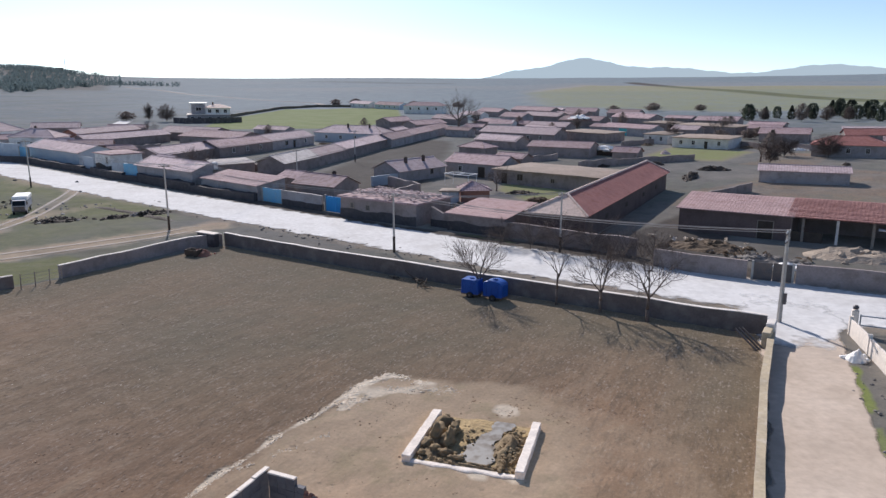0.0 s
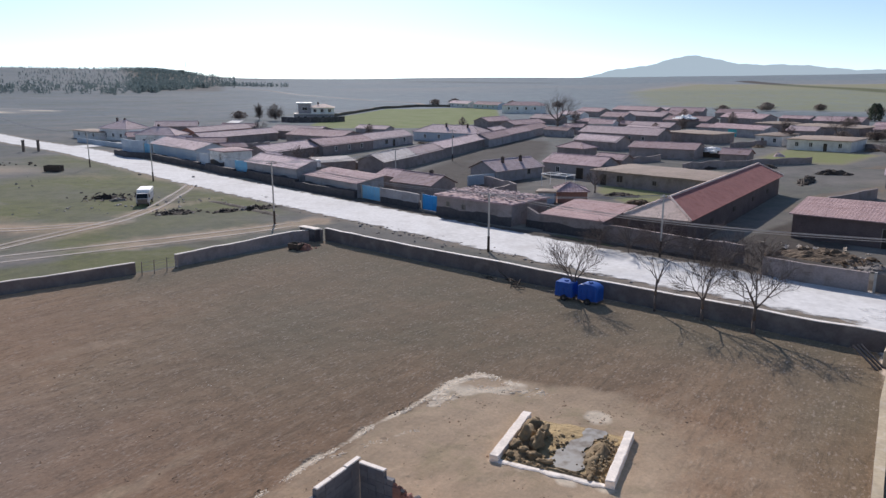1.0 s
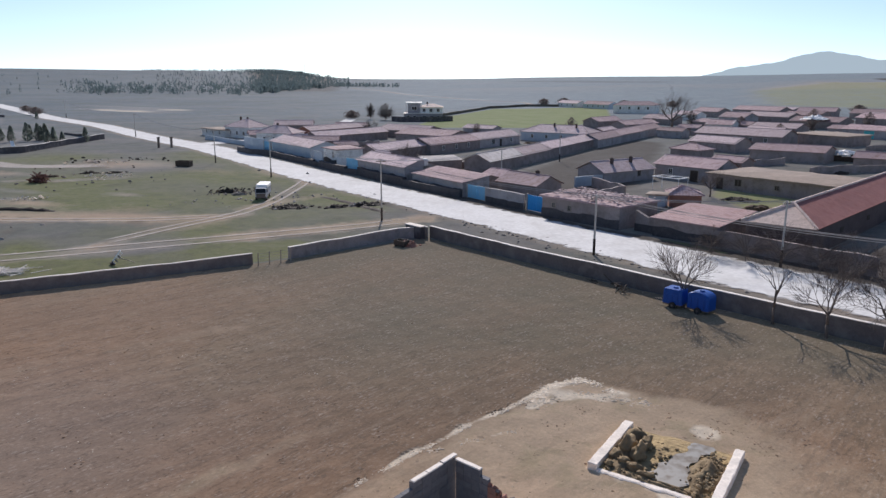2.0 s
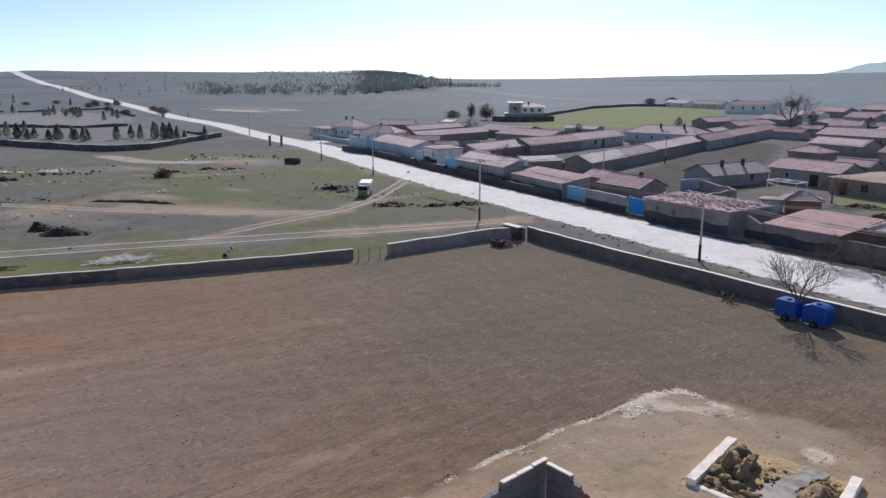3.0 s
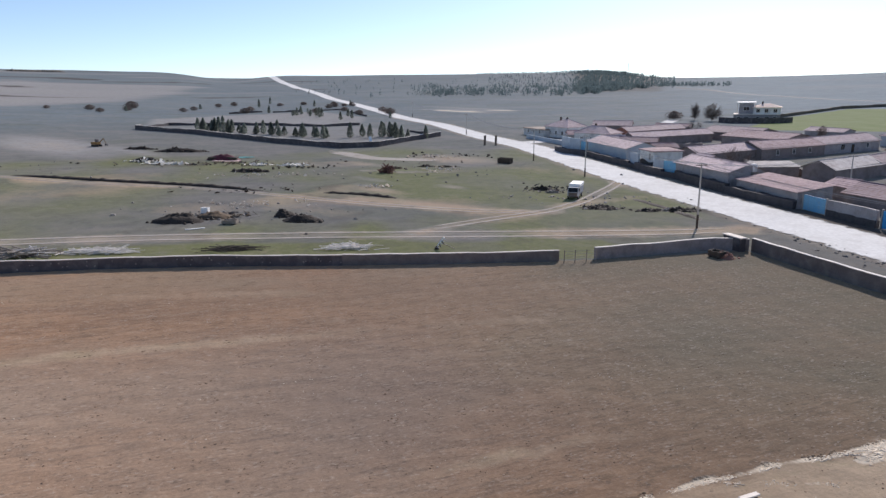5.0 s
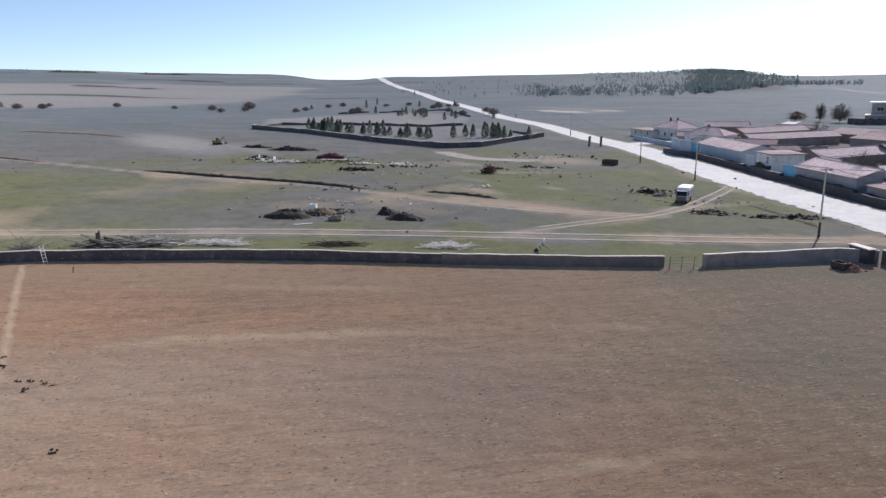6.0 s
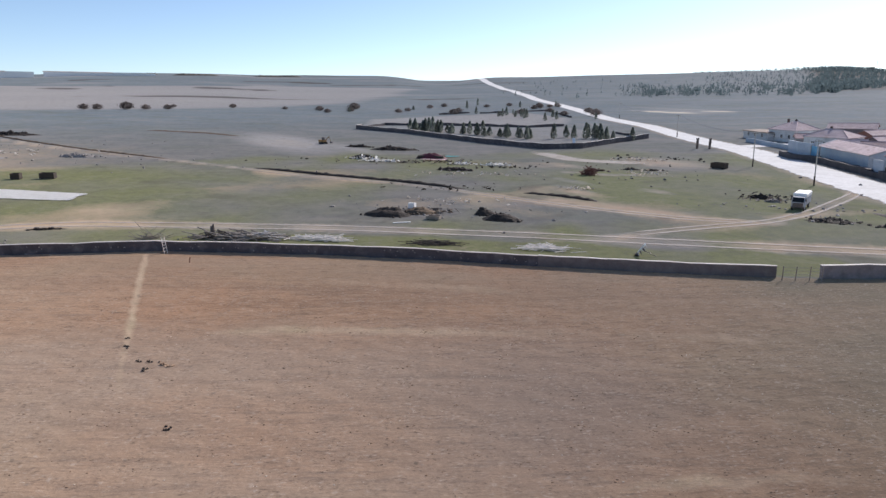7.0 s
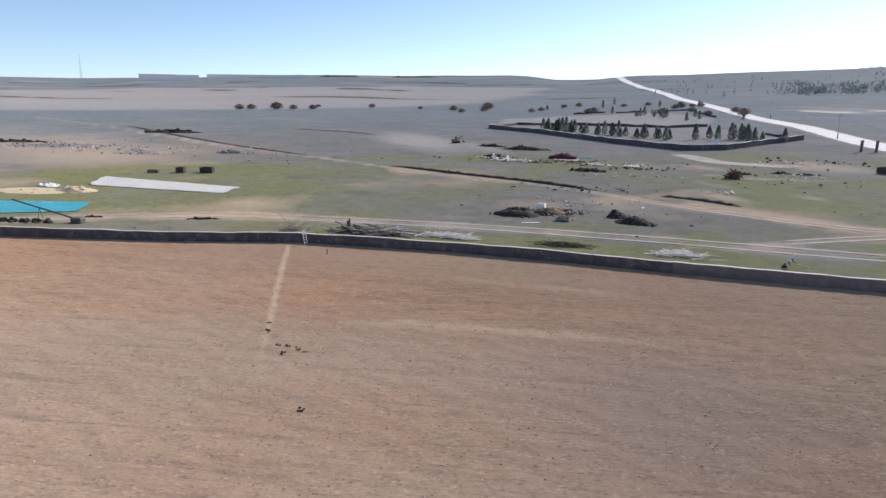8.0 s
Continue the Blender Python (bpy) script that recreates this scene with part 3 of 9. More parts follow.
def patchy(x, y, size, seed):
    """Smooth value noise between 0 and 1, in patches of that many metres."""
    u, v = x / size + seed * 17.3, y / size - seed * 9.1
    i, j = np.floor(u), np.floor(v)
    f, g = u - i, v - j
    f, g = f * f * (3 - 2 * f), g * g * (3 - 2 * g)

    def corner(a, b):
        n = np.sin(a * 127.1 + b * 311.7 + seed * 74.7) * 43758.5453
        return n - np.floor(n)

    return (corner(i, j) * (1 - f) + corner(i + 1, j) * f) * (1 - g) + (corner(i, j + 1) * (1 - f) + corner(i + 1, j + 1) * f) * g


def masks(x, y):
    """The ground's covers by place, painted shade and distance haze included."""
    r = np.hypot(x, y)
    n1, n2, n3, n4 = patchy(x, y, 14, 1), patchy(x, y, 5, 2), patchy(x, y, 1.3, 3), patchy(x, y, 0.45, 4)
    fray = (n3 - 0.5) * 0.9 + (n4 - 0.5) * 0.5
    wob = np.sin(x * 0.21 + 1.7 * np.sin(y * 0.13)) + np.sin(y * 0.19 + 1.3 * np.sin(x * 0.11))
    soil = zone(FIELD, x, y, 0.5)
    outside = 1 - soil
    meadow = zone([(-30, 80), (-33, 60), (-60, 32), (-82, -3), (-95, -60), (-160, -60), (-175, 40), (-150, 110), (-118, 152), (-60, 112)], x, y, 6)
    soft = patchy(x + 5 * n1, y + 5 * n2, 26, 5)
    grass = (0.02 + 0.4 * n1 + 0.4 * soft + 0.2 * (n2 - 0.5)) * meadow + 0.1 * meadow * wob
    for cx, cy, sx, sy, k in ((-60, 50, 12, 3.0, 0.8), (-46, 62, 9, 3.0, 0.95), (-72, 38, 9, 3, 0.4), (-84, 82, 13, 9, 0.6), (-100, 92, 10, 8, 0.55), (-47, 97, 9, 4, 0.8),
                              (-130, 66, 22, 9, 0.5), (-118, -4, 16, 7, 0.3), (-105, 8, 14, 5, 0.1), (-96, 20, 12, 6, 0.3), (-155, -18, 16, 22, 0.45), (-168, 66, 22, 6, 0.5),
                              (-140, 128, 14, 12, 0.45), (-62, 92, 9, 5, 0.8), (-75, 108, 12, 6, 0.4), (-112, -30, 12, 12, 0.4), (-88, 60, 12, 5, 0.2), (-52, 70, 12, 2.2, 0.4)):
        c, s = math.cos(radians(-51)), math.sin(radians(-51))
        u, v = (x - cx) * c - (y - cy) * s, (x - cx) * s + (y - cy) * c
        grass = grass + k * np.exp(-(v / sx) ** 2 - (u / sy) ** 2)
    grass = grass + (0.55 + 0.2 * n1) * zone([(-32, 65), (-38, 57), (-45, 48.3), (-59.5, 33), (-67, 24), (-77.5, 8), (-84, 10), (-79, 22.5), (-73.5, 31.5), (-61, 45.5), (-49.5, 57.5), (-39.5, 68)], x, y, 0.7)
    for cx, cy, sx, sy, k in ((-76, 58, 14, 6, 0.5), (-86, 45, 9, 5, 0.5), (-66, 70, 12, 3.5, 0.4), (-118, 66, 10, 5, 0.3)):
        grass = grass - k * np.exp(-((x - cx) / sx) ** 2 - ((y - cy) / sy) ** 2)
    grass = grass + 0.30 * zone([(-32, 88), (-66, 117), (-120, 158), (-118, 150), (-70, 112), (-50, 92)], x, y, 3)
    grass = grass * outside * step01(900, 300, r)
    verge = zone([(16, 54.5), (-28, 81), (-30, 77), (-25, 73.4), (22, 45)], x, y, 0.8) * outside
    grass = grass + 0.25 * verge
    yard = zone([(9, 117), (11, 126), (21, 118), (27, 106), (20, 99), (12, 106)], x, y, 2) + zone([(48, 166), (66, 196), (84, 178), (66, 156)], x, y, 4)
    plot = zone([(-104, 318), (-98, 420), (-30, 452), (-18, 318), (-40, 268), (-95, 262)], x, y, 4)
    far_green = zone([(80, 800), (230, 1150), (560, 800), (330, 380), (150, 350), (50, 460)], x, y, 40)
    lush = 0.9 * plot + 0.5 * far_green + 0.62 * yard + 0.8 * zone([(24.8, 39.2), (25.9, 39.0), (24.6, 36), (23.6, 33.2), (22.6, 32.4), (22.2, 33.2), (23.2, 35.8)], x + 0.4 * fray, y, 0.4) + 0.6 * zone([(21.2, 30.9), (22.4, 31.2), (21.4, 29), (20.4, 27.8), (20.2, 28.6)], x + 0.4 * fray, y, 0.3)
    lush = lush + 0.8 * zone([(-15.5, 94), (-13.5, 92.4), (-11.6, 92.6), (-13, 94.6)], x, y, 0.5) + 0.5 * zone([(1, 80), (8, 74.5), (9, 75.6), (2, 81.4)], x, y, 0.6)
    pale = (0.46 + 0.62 * n2) * (1 - 0.6 * step01(3, 8, x)) * zone(PALE_ZONE, x + 0.4 * fray, y - 0.4 * fray, 0.7)
    pale = pale + 0.24 * n1 * zone([(-1, 37), (9, 39), (24, 45), (16.5, 28), (10, 14), (4, 4)], x, y, 3.0)
    pale = pale + 0.8 * np.exp(-(np.hypot((x + 0.5) / 5.5, (y - 27.2) / 2.6)) ** 2)
    for half, k, way in TRACKS:
        pale = pale + 0.42 * (0.6 + 0.6 * n2) * np.exp(-(along(way, x + fray, y - fray) / 1.7) ** 2)
    pale = pale + 0.5 * np.exp(-(along([(-47, 67), (-38, 77), (-30, 84)], x + 2 * fray, y) / 2.4) ** 2) + 0.55 * np.exp(-(along([(-57, 84), (-54, 92), (-52, 99)], x + 2 * fray, y) / 2.2) ** 2)
    pale = pale + 0.4 * np.exp(-(along([(-58, 76), (-70, 72), (-84, 68)], x + 2 * fray, y) / 2.6) ** 2)
    pale = pale + 0.42 * far_green + 0.6 * yard
    near = along(PALE_EDGE, x + fray * 0.3, y - fray * 0.2)
    chalk = (2.0 * n3 * n4 + 0.35 * n4) * np.exp(-(near / 0.2) ** 2) + 0.95 * np.exp(-(np.hypot((x - 3.2 + 0.8 * fray) / 0.5, (y - 33.1) / 0.75)) ** 2)
    for half, k, way in ((0.3, 1.0, [(-4.5, 36.7), (-3.1, 37.8), (-2.3, 37.6), (-1.6, 36.9), (-0.6, 36.4)]), (0.34, 1.0, [(-5.6, 33.4), (-5.0, 34.1), (-3.4, 35.3), (-1.4, 35.8), (0.4, 35.7)]),
                         (0.14, 0.8, [(-9.2, 27.3), (-8.0, 28.5), (-7.2, 29.1), (-5.8, 30.5)]), (0.45, 0.5, [(-2.4, 28.2), (0, 27.5), (3.4, 26.4)]), (0.9, 0.65, [(-4.6, 35.2), (-2.8, 36.2), (-1.2, 36.0)]), (1.6, 0.16, [(0.6, 35.4), (3.4, 34.6), (6.4, 33.8), (8.6, 31.8)])):
        chalk = chalk + k * (2.3 * n3 * n4 + 0.15) * np.exp(-(along(way, x + 0.25 * fray, y + 0.25 * fray) / half) ** 2)
    # furrow shade beside the lime edge, painted as a thin broken dark line
    dark = 1.5 * n3 * n4 * np.exp(-((near - 0.2) / 0.1) ** 2) * (inside(PALE_ZONE, x, y) < 0)
    verge_w = along(ROAD[:12], x, y)
    pale = pale + 0.5 * np.exp(-(verge_w / 7.0) ** 6) * outside
    for cx, cy, sx, sy, k in ((-112, 122, 16, 9, 0.65), (-208, 60, 26, 12, 0.3), (-180, -28, 26, 22, 0.35), (-225, -60, 50, 30, 0.4), (-82, 88, 4, 2, 0.5), (-112, 2, 9, 5, 0.3), (-90, 76, 6, 1.6, 0.5),
                              (-118, 100, 9, 3, 0.4), (-205, -5, 60, 45, 0.3), (-98, 2, 8, 12, 0.4), (-106, -14, 5, 10, 0.3)):
        pale = pale + k * np.exp(-((x - cx) / sx) ** 2 - ((y - cy) / sy) ** 2)
    ash = 0.8 * zone([(-410, -130), (-430, 0), (-450, 120), (-500, 200), (-900, 460), (-1050, 270), (-980, -70), (-790, -220)], x, y, 25)
    ash = ash + 0.55 * zone([(-156, 120), (-180, 117), (-226, 113), (-256, 105), (-268, 121), (-257, 143), (-228, 166), (-226, 184), (-166, 168)], x, y, 4)
    ash = ash + 0.8 * zone([(-258, 105), (-271, 121), (-259, 144), (-229, 168), (-229, 187), (-251, 208), (-268, 222), (-326, 236), (-322, 182), (-312, 132)], x, y, 4)
    for cx, cy, sx, sy, k in ((-275, 305, 34, 16, 0.9), (-290, 330, 46, 8, 0.7), (-112, 122, 18, 9, 0.6), (-212, 60, 36, 12, 1.2), (-180, 72, 16, 3.5, 0.6), (-215, -40, 60, 18, 0.5), (-260, -75, 60, 22, 0.45), (-82, 88, 5, 2, 0.6),
                              (-118, 100, 10, 3, 0.55), (-92, 78, 8, 1.6, 0.6), (-100, 84, 9, 2.0, 0.5), (-128, 90, 8, 2.5, 0.5)):
        ash = ash + k * np.exp(-((x - cx) / sx) ** 2 - ((y - cy) / sy) ** 2)
    far_bands = 0.5 + 0.5 * np.sin(r * 0.0125 + 2.2 * np.sin(np.arctan2(-x, y) * 3.1) + 3 * patchy(x, y, 160, 11))
    ash = ash + 0.42 * far_bands * step01(420, 700, r) * step01(1500, 1200, r) * step01(24, 14, np.degrees(np.arctan2(-x, y)))
    bearing = np.degrees(np.arctan2(-x, y))
    west = step01(50, 56, bearing) * step01(480, 640, r) * step01(2600, 2000, r)
    strips = np.sin(np.log(np.maximum(r, 1.0)) * 19 + 1.4 * np.sin(bearing * 0.21) + 2.5 * patchy(x, y, 120, 13))
    ash = ash + 0.75 * west * step01(0.2, 0.9, strips) * patchy(x, y, 90, 14)
    ash = ash + 0.4 * np.exp(-(verge_w / 6.6) ** 6) * outside
    for half, k, way in TRACKS:
        ash = ash + 0.6 * (0.4 + 0.8 * n2) * np.exp(-(along(way, x + 0.4 * fray, y - 0.4 * fray) / 1.6) ** 2)
    pale = pale + 0.2 * zone([(100, 830), (-70, 940), (-400, 1300), (500, 1500), (900, 900), (520, 700)], x, y, 60)
    for half, k, way in ((1.3, 0.62, [(-49.5, 2), (-48.5, 6), (-45.9, 12.2), (-39.6, 22.7), (-33.3, 33), (-28.7, 39.2), (-22, 47)]), (0.7, 0.7, [(-34.6, 32), (-35.2, 33.4), (-36.5, 35.5), (-37.5, 38.2), (-37.7, 42.3), (-36, 47)]), (0.8, 0.6, [(-22, 12), (-19.5, 18.2), (-17.4, 22.8), (-15.8, 26.2), (-12, 33)]), (1.8, 0.4, [(-66, 8), (-52, 26), (-40, 38)])):
        gone = np.minimum(np.hypot(x - way[-1][0], y - way[-1][1]), np.hypot(x - way[0][0], y - way[0][1]))
        pale = pale + k * (0.45 + 0.8 * n1) * step01(0, 13, gone) * np.exp(-(along(way, x + 0.5 * fray, y) / half) ** 2)
    path = along([(-76, 6), (-66, 4.5), (-57.5, 3.3), (-50.4, 2.4), (-43.9, 1.4), (-38, 0.8), (-34.1, 0.2), (-29.8, -0.1), (-20, -1.5)], x, y)
    pale = pale + (0.62 + 0.6 * n2 * n3) * (0.34 + 0.66 * step01(-40, -56, x)) * np.exp(-((path + 0.3 * fray) / 0.4) ** 2)
    chalk = chalk + 0.5 * np.exp(-(along([(30, 53), (25, 45.6), (23, 40)], x, y) / 3.0) ** 4)
    for cx, cy, sx, sy, k in ((-270, 299, 20, 7, 0.85), (-262, 322, 18, 8, 0.7), (-290, 299, 16, 4, 0.5), (-212, 60, 20, 6, 0.3)):
        chalk = chalk + k * np.exp(-((x - cx) / sx) ** 2 - ((y - cy) / sy) ** 2)
    dark = dark + 0.72 * zone([(-27, 131), (-34, 124), (-12, 113), (-2, 124), (4, 214), (-6, 226), (-20, 180)], x, y, 3)
    dark = dark + 0.55 * meadow * step01(0.62, 0.85, patchy(x, y, 9, 7)) * n2
    pale = pale + 0.55 * meadow * step01(0.45, 0.95, patchy(x + 8 * n2, y + 8 * n1, 16, 8)) * (0.4 + 0.6 * n2)
    dark = dark + 0.35 * zone([(22, 74), (30, 88), (42, 84), (52, 72), (42, 58), (28, 62)], x, y, 2)
    for cx, cy, sx, sy, k in ((-51, 86.6, 4.5, 1.6, 0.7), (-42, 91.5, 6, 1.6, 0.6), (-67, 96, 4.5, 1.6, 0.6), (-85.4, 38.6, 5, 2.4, 0.5), (-76, 50.6, 5, 2, 0.45), (-150, 66, 8, 3, 0.4), (-172, 80, 9, 3, 0.4)):
        u, v = (x - cx) * 0.77 + (y - cy) * 0.64, -(x - cx) * 0.64 + (y - cy) * 0.77
        dark = dark + k * (0.5 + n3) * np.exp(-(u / sx) ** 2 - (v / sy) ** 2)
    shoulder = along([(19, 53.6), (-6, 71), (-22, 82), (-40, 95)], x, y)
    dark = dark + (0.2 + 0.5 * n2 * n3) * np.exp(-((shoulder + 0.6 * fray) / 1.6) ** 2) * outside
    dark = dark + 0.55 * np.exp(-((along([(-137, 42), (-117, 55), (-99, 61.5)], x, y)) / 1.1) ** 2) + 0.5 * np.exp(-(along([(-94, 64), (-78, 67.5)], x, y) / 1.0) ** 2)
    band = along([(336, 1232), (315, 740), (290, 440)], x, y)
    dark = dark + 0.95 * np.exp(-(band / 17) ** 4) + 0.45 * np.exp(-(along([(-230, 1320), (-20, 1250)], x, y) / 70) ** 4)
    dark = dark + 0.5 * np.exp(-(along([(-300, -40), (-205, 2), (-160, 26)], x, y) / 1.4) ** 2)
    dark = dark + 0.75 * west * step01(-0.72, -0.95, strips) * step01(0.4, 0.6, patchy(x, y, 70, 15))
    ridge = step01(1150, 1500, r) * step01(60, 48, np.degrees(np.arctan2(-x, y))) * step01(26, 30, np.degrees(np.arctan2(-x, y)))
    dark = dark + 0.25 * ridge
    dark = dark + 0.62 * step01(24.5, 27, bearing) * step01(34, 32, bearing) * step01(700, 850, r) * step01(1900, 1700, r)
    russet = np.clip(1.1 * np.exp(-(along([(-72, 6), (-60, 20), (-46, 34), (-36, 40)], x, y) / 6.5) ** 2) * (0.55 + 0.6 * n1), 0, 1)
    soil_dark = np.clip(0.8 * np.exp(-(np.hypot((x + 30) / 9, (y - 24) / 8)) ** 2) + 0.5 * np.exp(-(np.hypot((x + 23) / 8, (y - 22) / 9)) ** 2) + 0.3 * (n1 - 0.5), 0, 1)
    dry = np.clip((0.9 + 0.5 * (n1 - 0.5)) * zone([(-16, 14), (-24, 24), (-33, 30), (-40, 21.4), (-46.5, 10), (-50, 0), (-58, -20), (-60, -60), (-20, -40), (-10, 0)], x + 2 * fray, y, 6.0) + 0.35 * np.exp(-(np.hypot((x + 62) / 18, (y + 6) / 12)) ** 2), 0, 1)
    village = zone([(-136, 180), (-97, 157), (-55, 124.4), (-24, 98), (-2, 82), (22, 66.4), (34, 59), (48, 70), (60, 84), (44, 94), (60, 140), (110, 240), (60, 330), (-10, 300), (-60, 235), (-110, 215)], x, y, 1.2)
    dark = dark + 0.13 * n2 * village * outside
    # dark verge along the house fronts, the walls' shade painted into it
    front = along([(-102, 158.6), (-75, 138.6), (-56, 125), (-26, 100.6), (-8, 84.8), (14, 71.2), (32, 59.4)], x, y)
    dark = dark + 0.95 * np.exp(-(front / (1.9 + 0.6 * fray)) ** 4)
    # shadow side of the barn, painted dark on the yard
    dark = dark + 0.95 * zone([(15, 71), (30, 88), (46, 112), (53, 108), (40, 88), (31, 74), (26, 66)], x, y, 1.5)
    brown = zone([(30, 98), (42, 116), (66, 134), (84, 146), (96, 128), (70, 88), (56, 84), (48, 92)], x, y, 3) + zone([(62, 150), (92, 178), (100, 165), (78, 140)], x, y, 3)
    soil = np.maximum(soil, 0.47 * brown)
    return {"soil": soil, "grass": grass, "ash": ash, "soil_dark": soil_dark, "far_haze": 0.85 * step01(230, 520, r) * step01(30, 18, bearing), "russet": russet, "dry": dry, "pale": pale, "chalk": chalk, "dark": dark, "lush": lush, "olive": np.clip(1.15 * np.exp(-(np.hypot((x + 9) / 24, (y - 51) / 19)) ** 2) + 0.7 * np.exp(-(along([(12, 20), (20, 38), (22, 43), (-24, 71), (-36, 56)], x, y) / 6) ** 2) + 0.25 * (n1 - 0.5), 0, 1), "steppe": 0.85 * step01(140, 400, r)}


def build_ground():
    az = np.radians(np.concatenate([np.arange(-46, 112, 0.16), np.arange(112, 314, 3.0)]))
    dip = np.radians(np.arange(34.0, 3.0, -0.16))
    rad = np.concatenate([[3, 8, 13, 18, 21.5], EYE / np.tan(dip), np.geomspace(EYE / math.tan(radians(3.0)) * 1.012, 4850, 95)])
    rr, aa = np.meshgrid(rad, az, indexing="ij")
    x, y = (-np.sin(aa) * rr).ravel(), (np.cos(aa) * rr).ravel()
    z = land(x, y)
    rough = np.sin(x * 1.9 + np.sin(y * 1.3)) * np.sin(y * 2.2 + np.sin(x * 1.1)) * 0.03
    z = z + rough * (np.hypot(x, y) < 120)
    x, y, z = np.append(x, 0.0), np.append(y, 0.0), np.append(z, 0.0)
    n, k = len(rad), len(az)
    i, j = np.meshgrid(np.arange(n - 1), np.arange(k), indexing="ij")
    j2 = (j + 1) % k
    quads = np.stack([i * k + j, (i + 1) * k + j, (i + 1) * k + j2, i * k + j2], -1).reshape(-1, 4)
    tris = np.stack([np.full(k, n * k), np.arange(k), (np.arange(k) + 1) % k], -1)
    me = bpy.data.meshes.new("ground")
    me.vertices.add(n * k + 1)
    me.vertices.foreach_set("co", np.stack([x, y, z], -1).ravel())
    loops = np.concatenate([quads.ravel(), tris.ravel()])
    me.loops.add(len(loops))
    me.loops.foreach_set("vertex_index", loops.astype(np.int32))
    starts = np.concatenate([np.arange(len(quads)) * 4, len(quads) * 4 + np.arange(len(tris)) * 3])
    me.polygons.add(len(starts))
    me.polygons.foreach_set("loop_start", starts.astype(np.int32))
    me.update(calc_edges=True)
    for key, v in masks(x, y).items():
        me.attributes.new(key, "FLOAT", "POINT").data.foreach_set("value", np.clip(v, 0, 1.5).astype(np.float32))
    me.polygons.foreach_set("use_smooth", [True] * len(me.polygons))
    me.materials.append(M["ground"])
    return tagged(new("ground", me), "dry earth, ploughed field and sparse grass of a steppe village", "ground", kind="structure")


ground = build_ground()


def road_material(name, a, b, c, cover=1.0):
    m = mat(name, a, b, 0.16, 2.2, rough=0.95, bump=0.5, depth=0.05, vary=0.0, stain=c)
    t = m.node_tree
    bsdf, out = t.nodes["Principled BSDF"], t.nodes["Material Output"]
    at = t.nodes.new("ShaderNodeAttribute")
    at.attribute_name = "margin"
    geo = t.nodes.new("ShaderNodeNewGeometry")
    n = t.nodes.new("ShaderNodeTexNoise")
    n.inputs["Scale"].default_value, n.inputs["Detail"].default_value = 0.6, 8
    t.links.new(geo.outputs["Position"], n.inputs["Vector"])
    add = t.nodes.new("ShaderNodeMath")
    add.operation = "MULTIPLY_ADD"
    add.inputs[1].default_value = 0.9
    t.links.new(n.outputs["Fac"], add.inputs[0])
    t.links.new(at.outputs["Fac"], add.inputs[2])
    rg = t.nodes.new("ShaderNodeMapRange")
    rg.inputs["From Min"].default_value, rg.inputs["From Max"].default_value = 0.62, 0.62 + 0.18 / cover
    rg.inputs["To Max"].default_value = cover
    t.links.new(add.outputs[0], rg.inputs["Value"])
    clear, mix = t.nodes.new("ShaderNodeBsdfTransparent"), t.nodes.new("ShaderNodeMixShader")
    t.links.new(rg.outputs["Result"], mix.inputs[0])
    t.links.new(clear.outputs[0], mix.inputs[1])
    t.links.new(bsdf.outputs[0], mix.inputs[2])
    t.links.new(mix.outputs[0], out.inputs["Surface"])
    return m


M["road"] = road_material("white_gravel", (0.63, 0.625, 0.62), (0.555, 0.548, 0.538), (0.47, 0.455, 0.44))
M["track"] = road_material("worn_track", (0.50, 0.455, 0.415), (0.43, 0.39, 0.355), (0.33, 0.29, 0.255), 0.62)
M["lane"] = road_material("pale_dirt", (0.53, 0.44, 0.36), (0.46, 0.375, 0.30), (0.40, 0.33, 0.265))


def strip(name, way, widths, material, lift, label, category, step=3.0, across=9):
    """A road laid on the land, worn out towards its margins."""
    pts, ws = [], []
    for i, (p, q) in enumerate(zip(way, way[1:])):
        n = max(1, int(math.dist(p, q) / step))
        for s in range(n):
            f = s / n
            pts.append((p[0] + f * (q[0] - p[0]), p[1] + f * (q[1] - p[1])))
            ws.append(widths[i] + f * (widths[i + 1] - widths[i]))
    pts.append(way[-1]), ws.append(widths[-1])
    P = np.array(pts)
    for _ in range(3):
        P[1:-1] = (P[:-2] + 2 * P[1:-1] + P[2:]) / 4
    T = np.gradient(P, axis=0)
    T /= np.linalg.norm(T, axis=1)[:, None]
    N = np.stack([-T[:, 1], T[:, 0]], -1)
    u = np.linspace(-1, 1, across)
    xy = P[:, None, :] + N[:, None, :] * (u[None, :, None] * np.array(ws)[:, None, None] * 0.62)
    z = land(xy[..., 0], xy[..., 1]) + lift
    verts = np.concatenate([xy, z[..., None]], -1).reshape(-1, 3)
    k = across
    faces = [(i * k + j, i * k + j + 1, (i + 1) * k + j + 1, (i + 1) * k + j) for i in range(len(P) - 1) for j in range(k - 1)]
    me = bpy.data.meshes.new(name)
    me.from_pydata(verts.tolist(), [], faces)
    run = np.arange(len(P)) * step
    ends = np.clip(np.minimum(run, run[::-1]) / 9.0, 0, 1) if material == "track" or name == "road_mouth" else np.ones(len(P))
    margin = (np.clip((1 - np.abs(u)) * (1.7 if name == "road" else 2.3), 0, 1)[None, :] * ends[:, None]).ravel()
    me.attributes.new("margin", "FLOAT", "POINT").data.foreach_set("value", margin.astype(np.float32))
    me.polygons.foreach_set("use_smooth", [True] * len(faces))
    me.materials.append(M[material])
    return tagged(new(name, me), label, category, kind="structure")


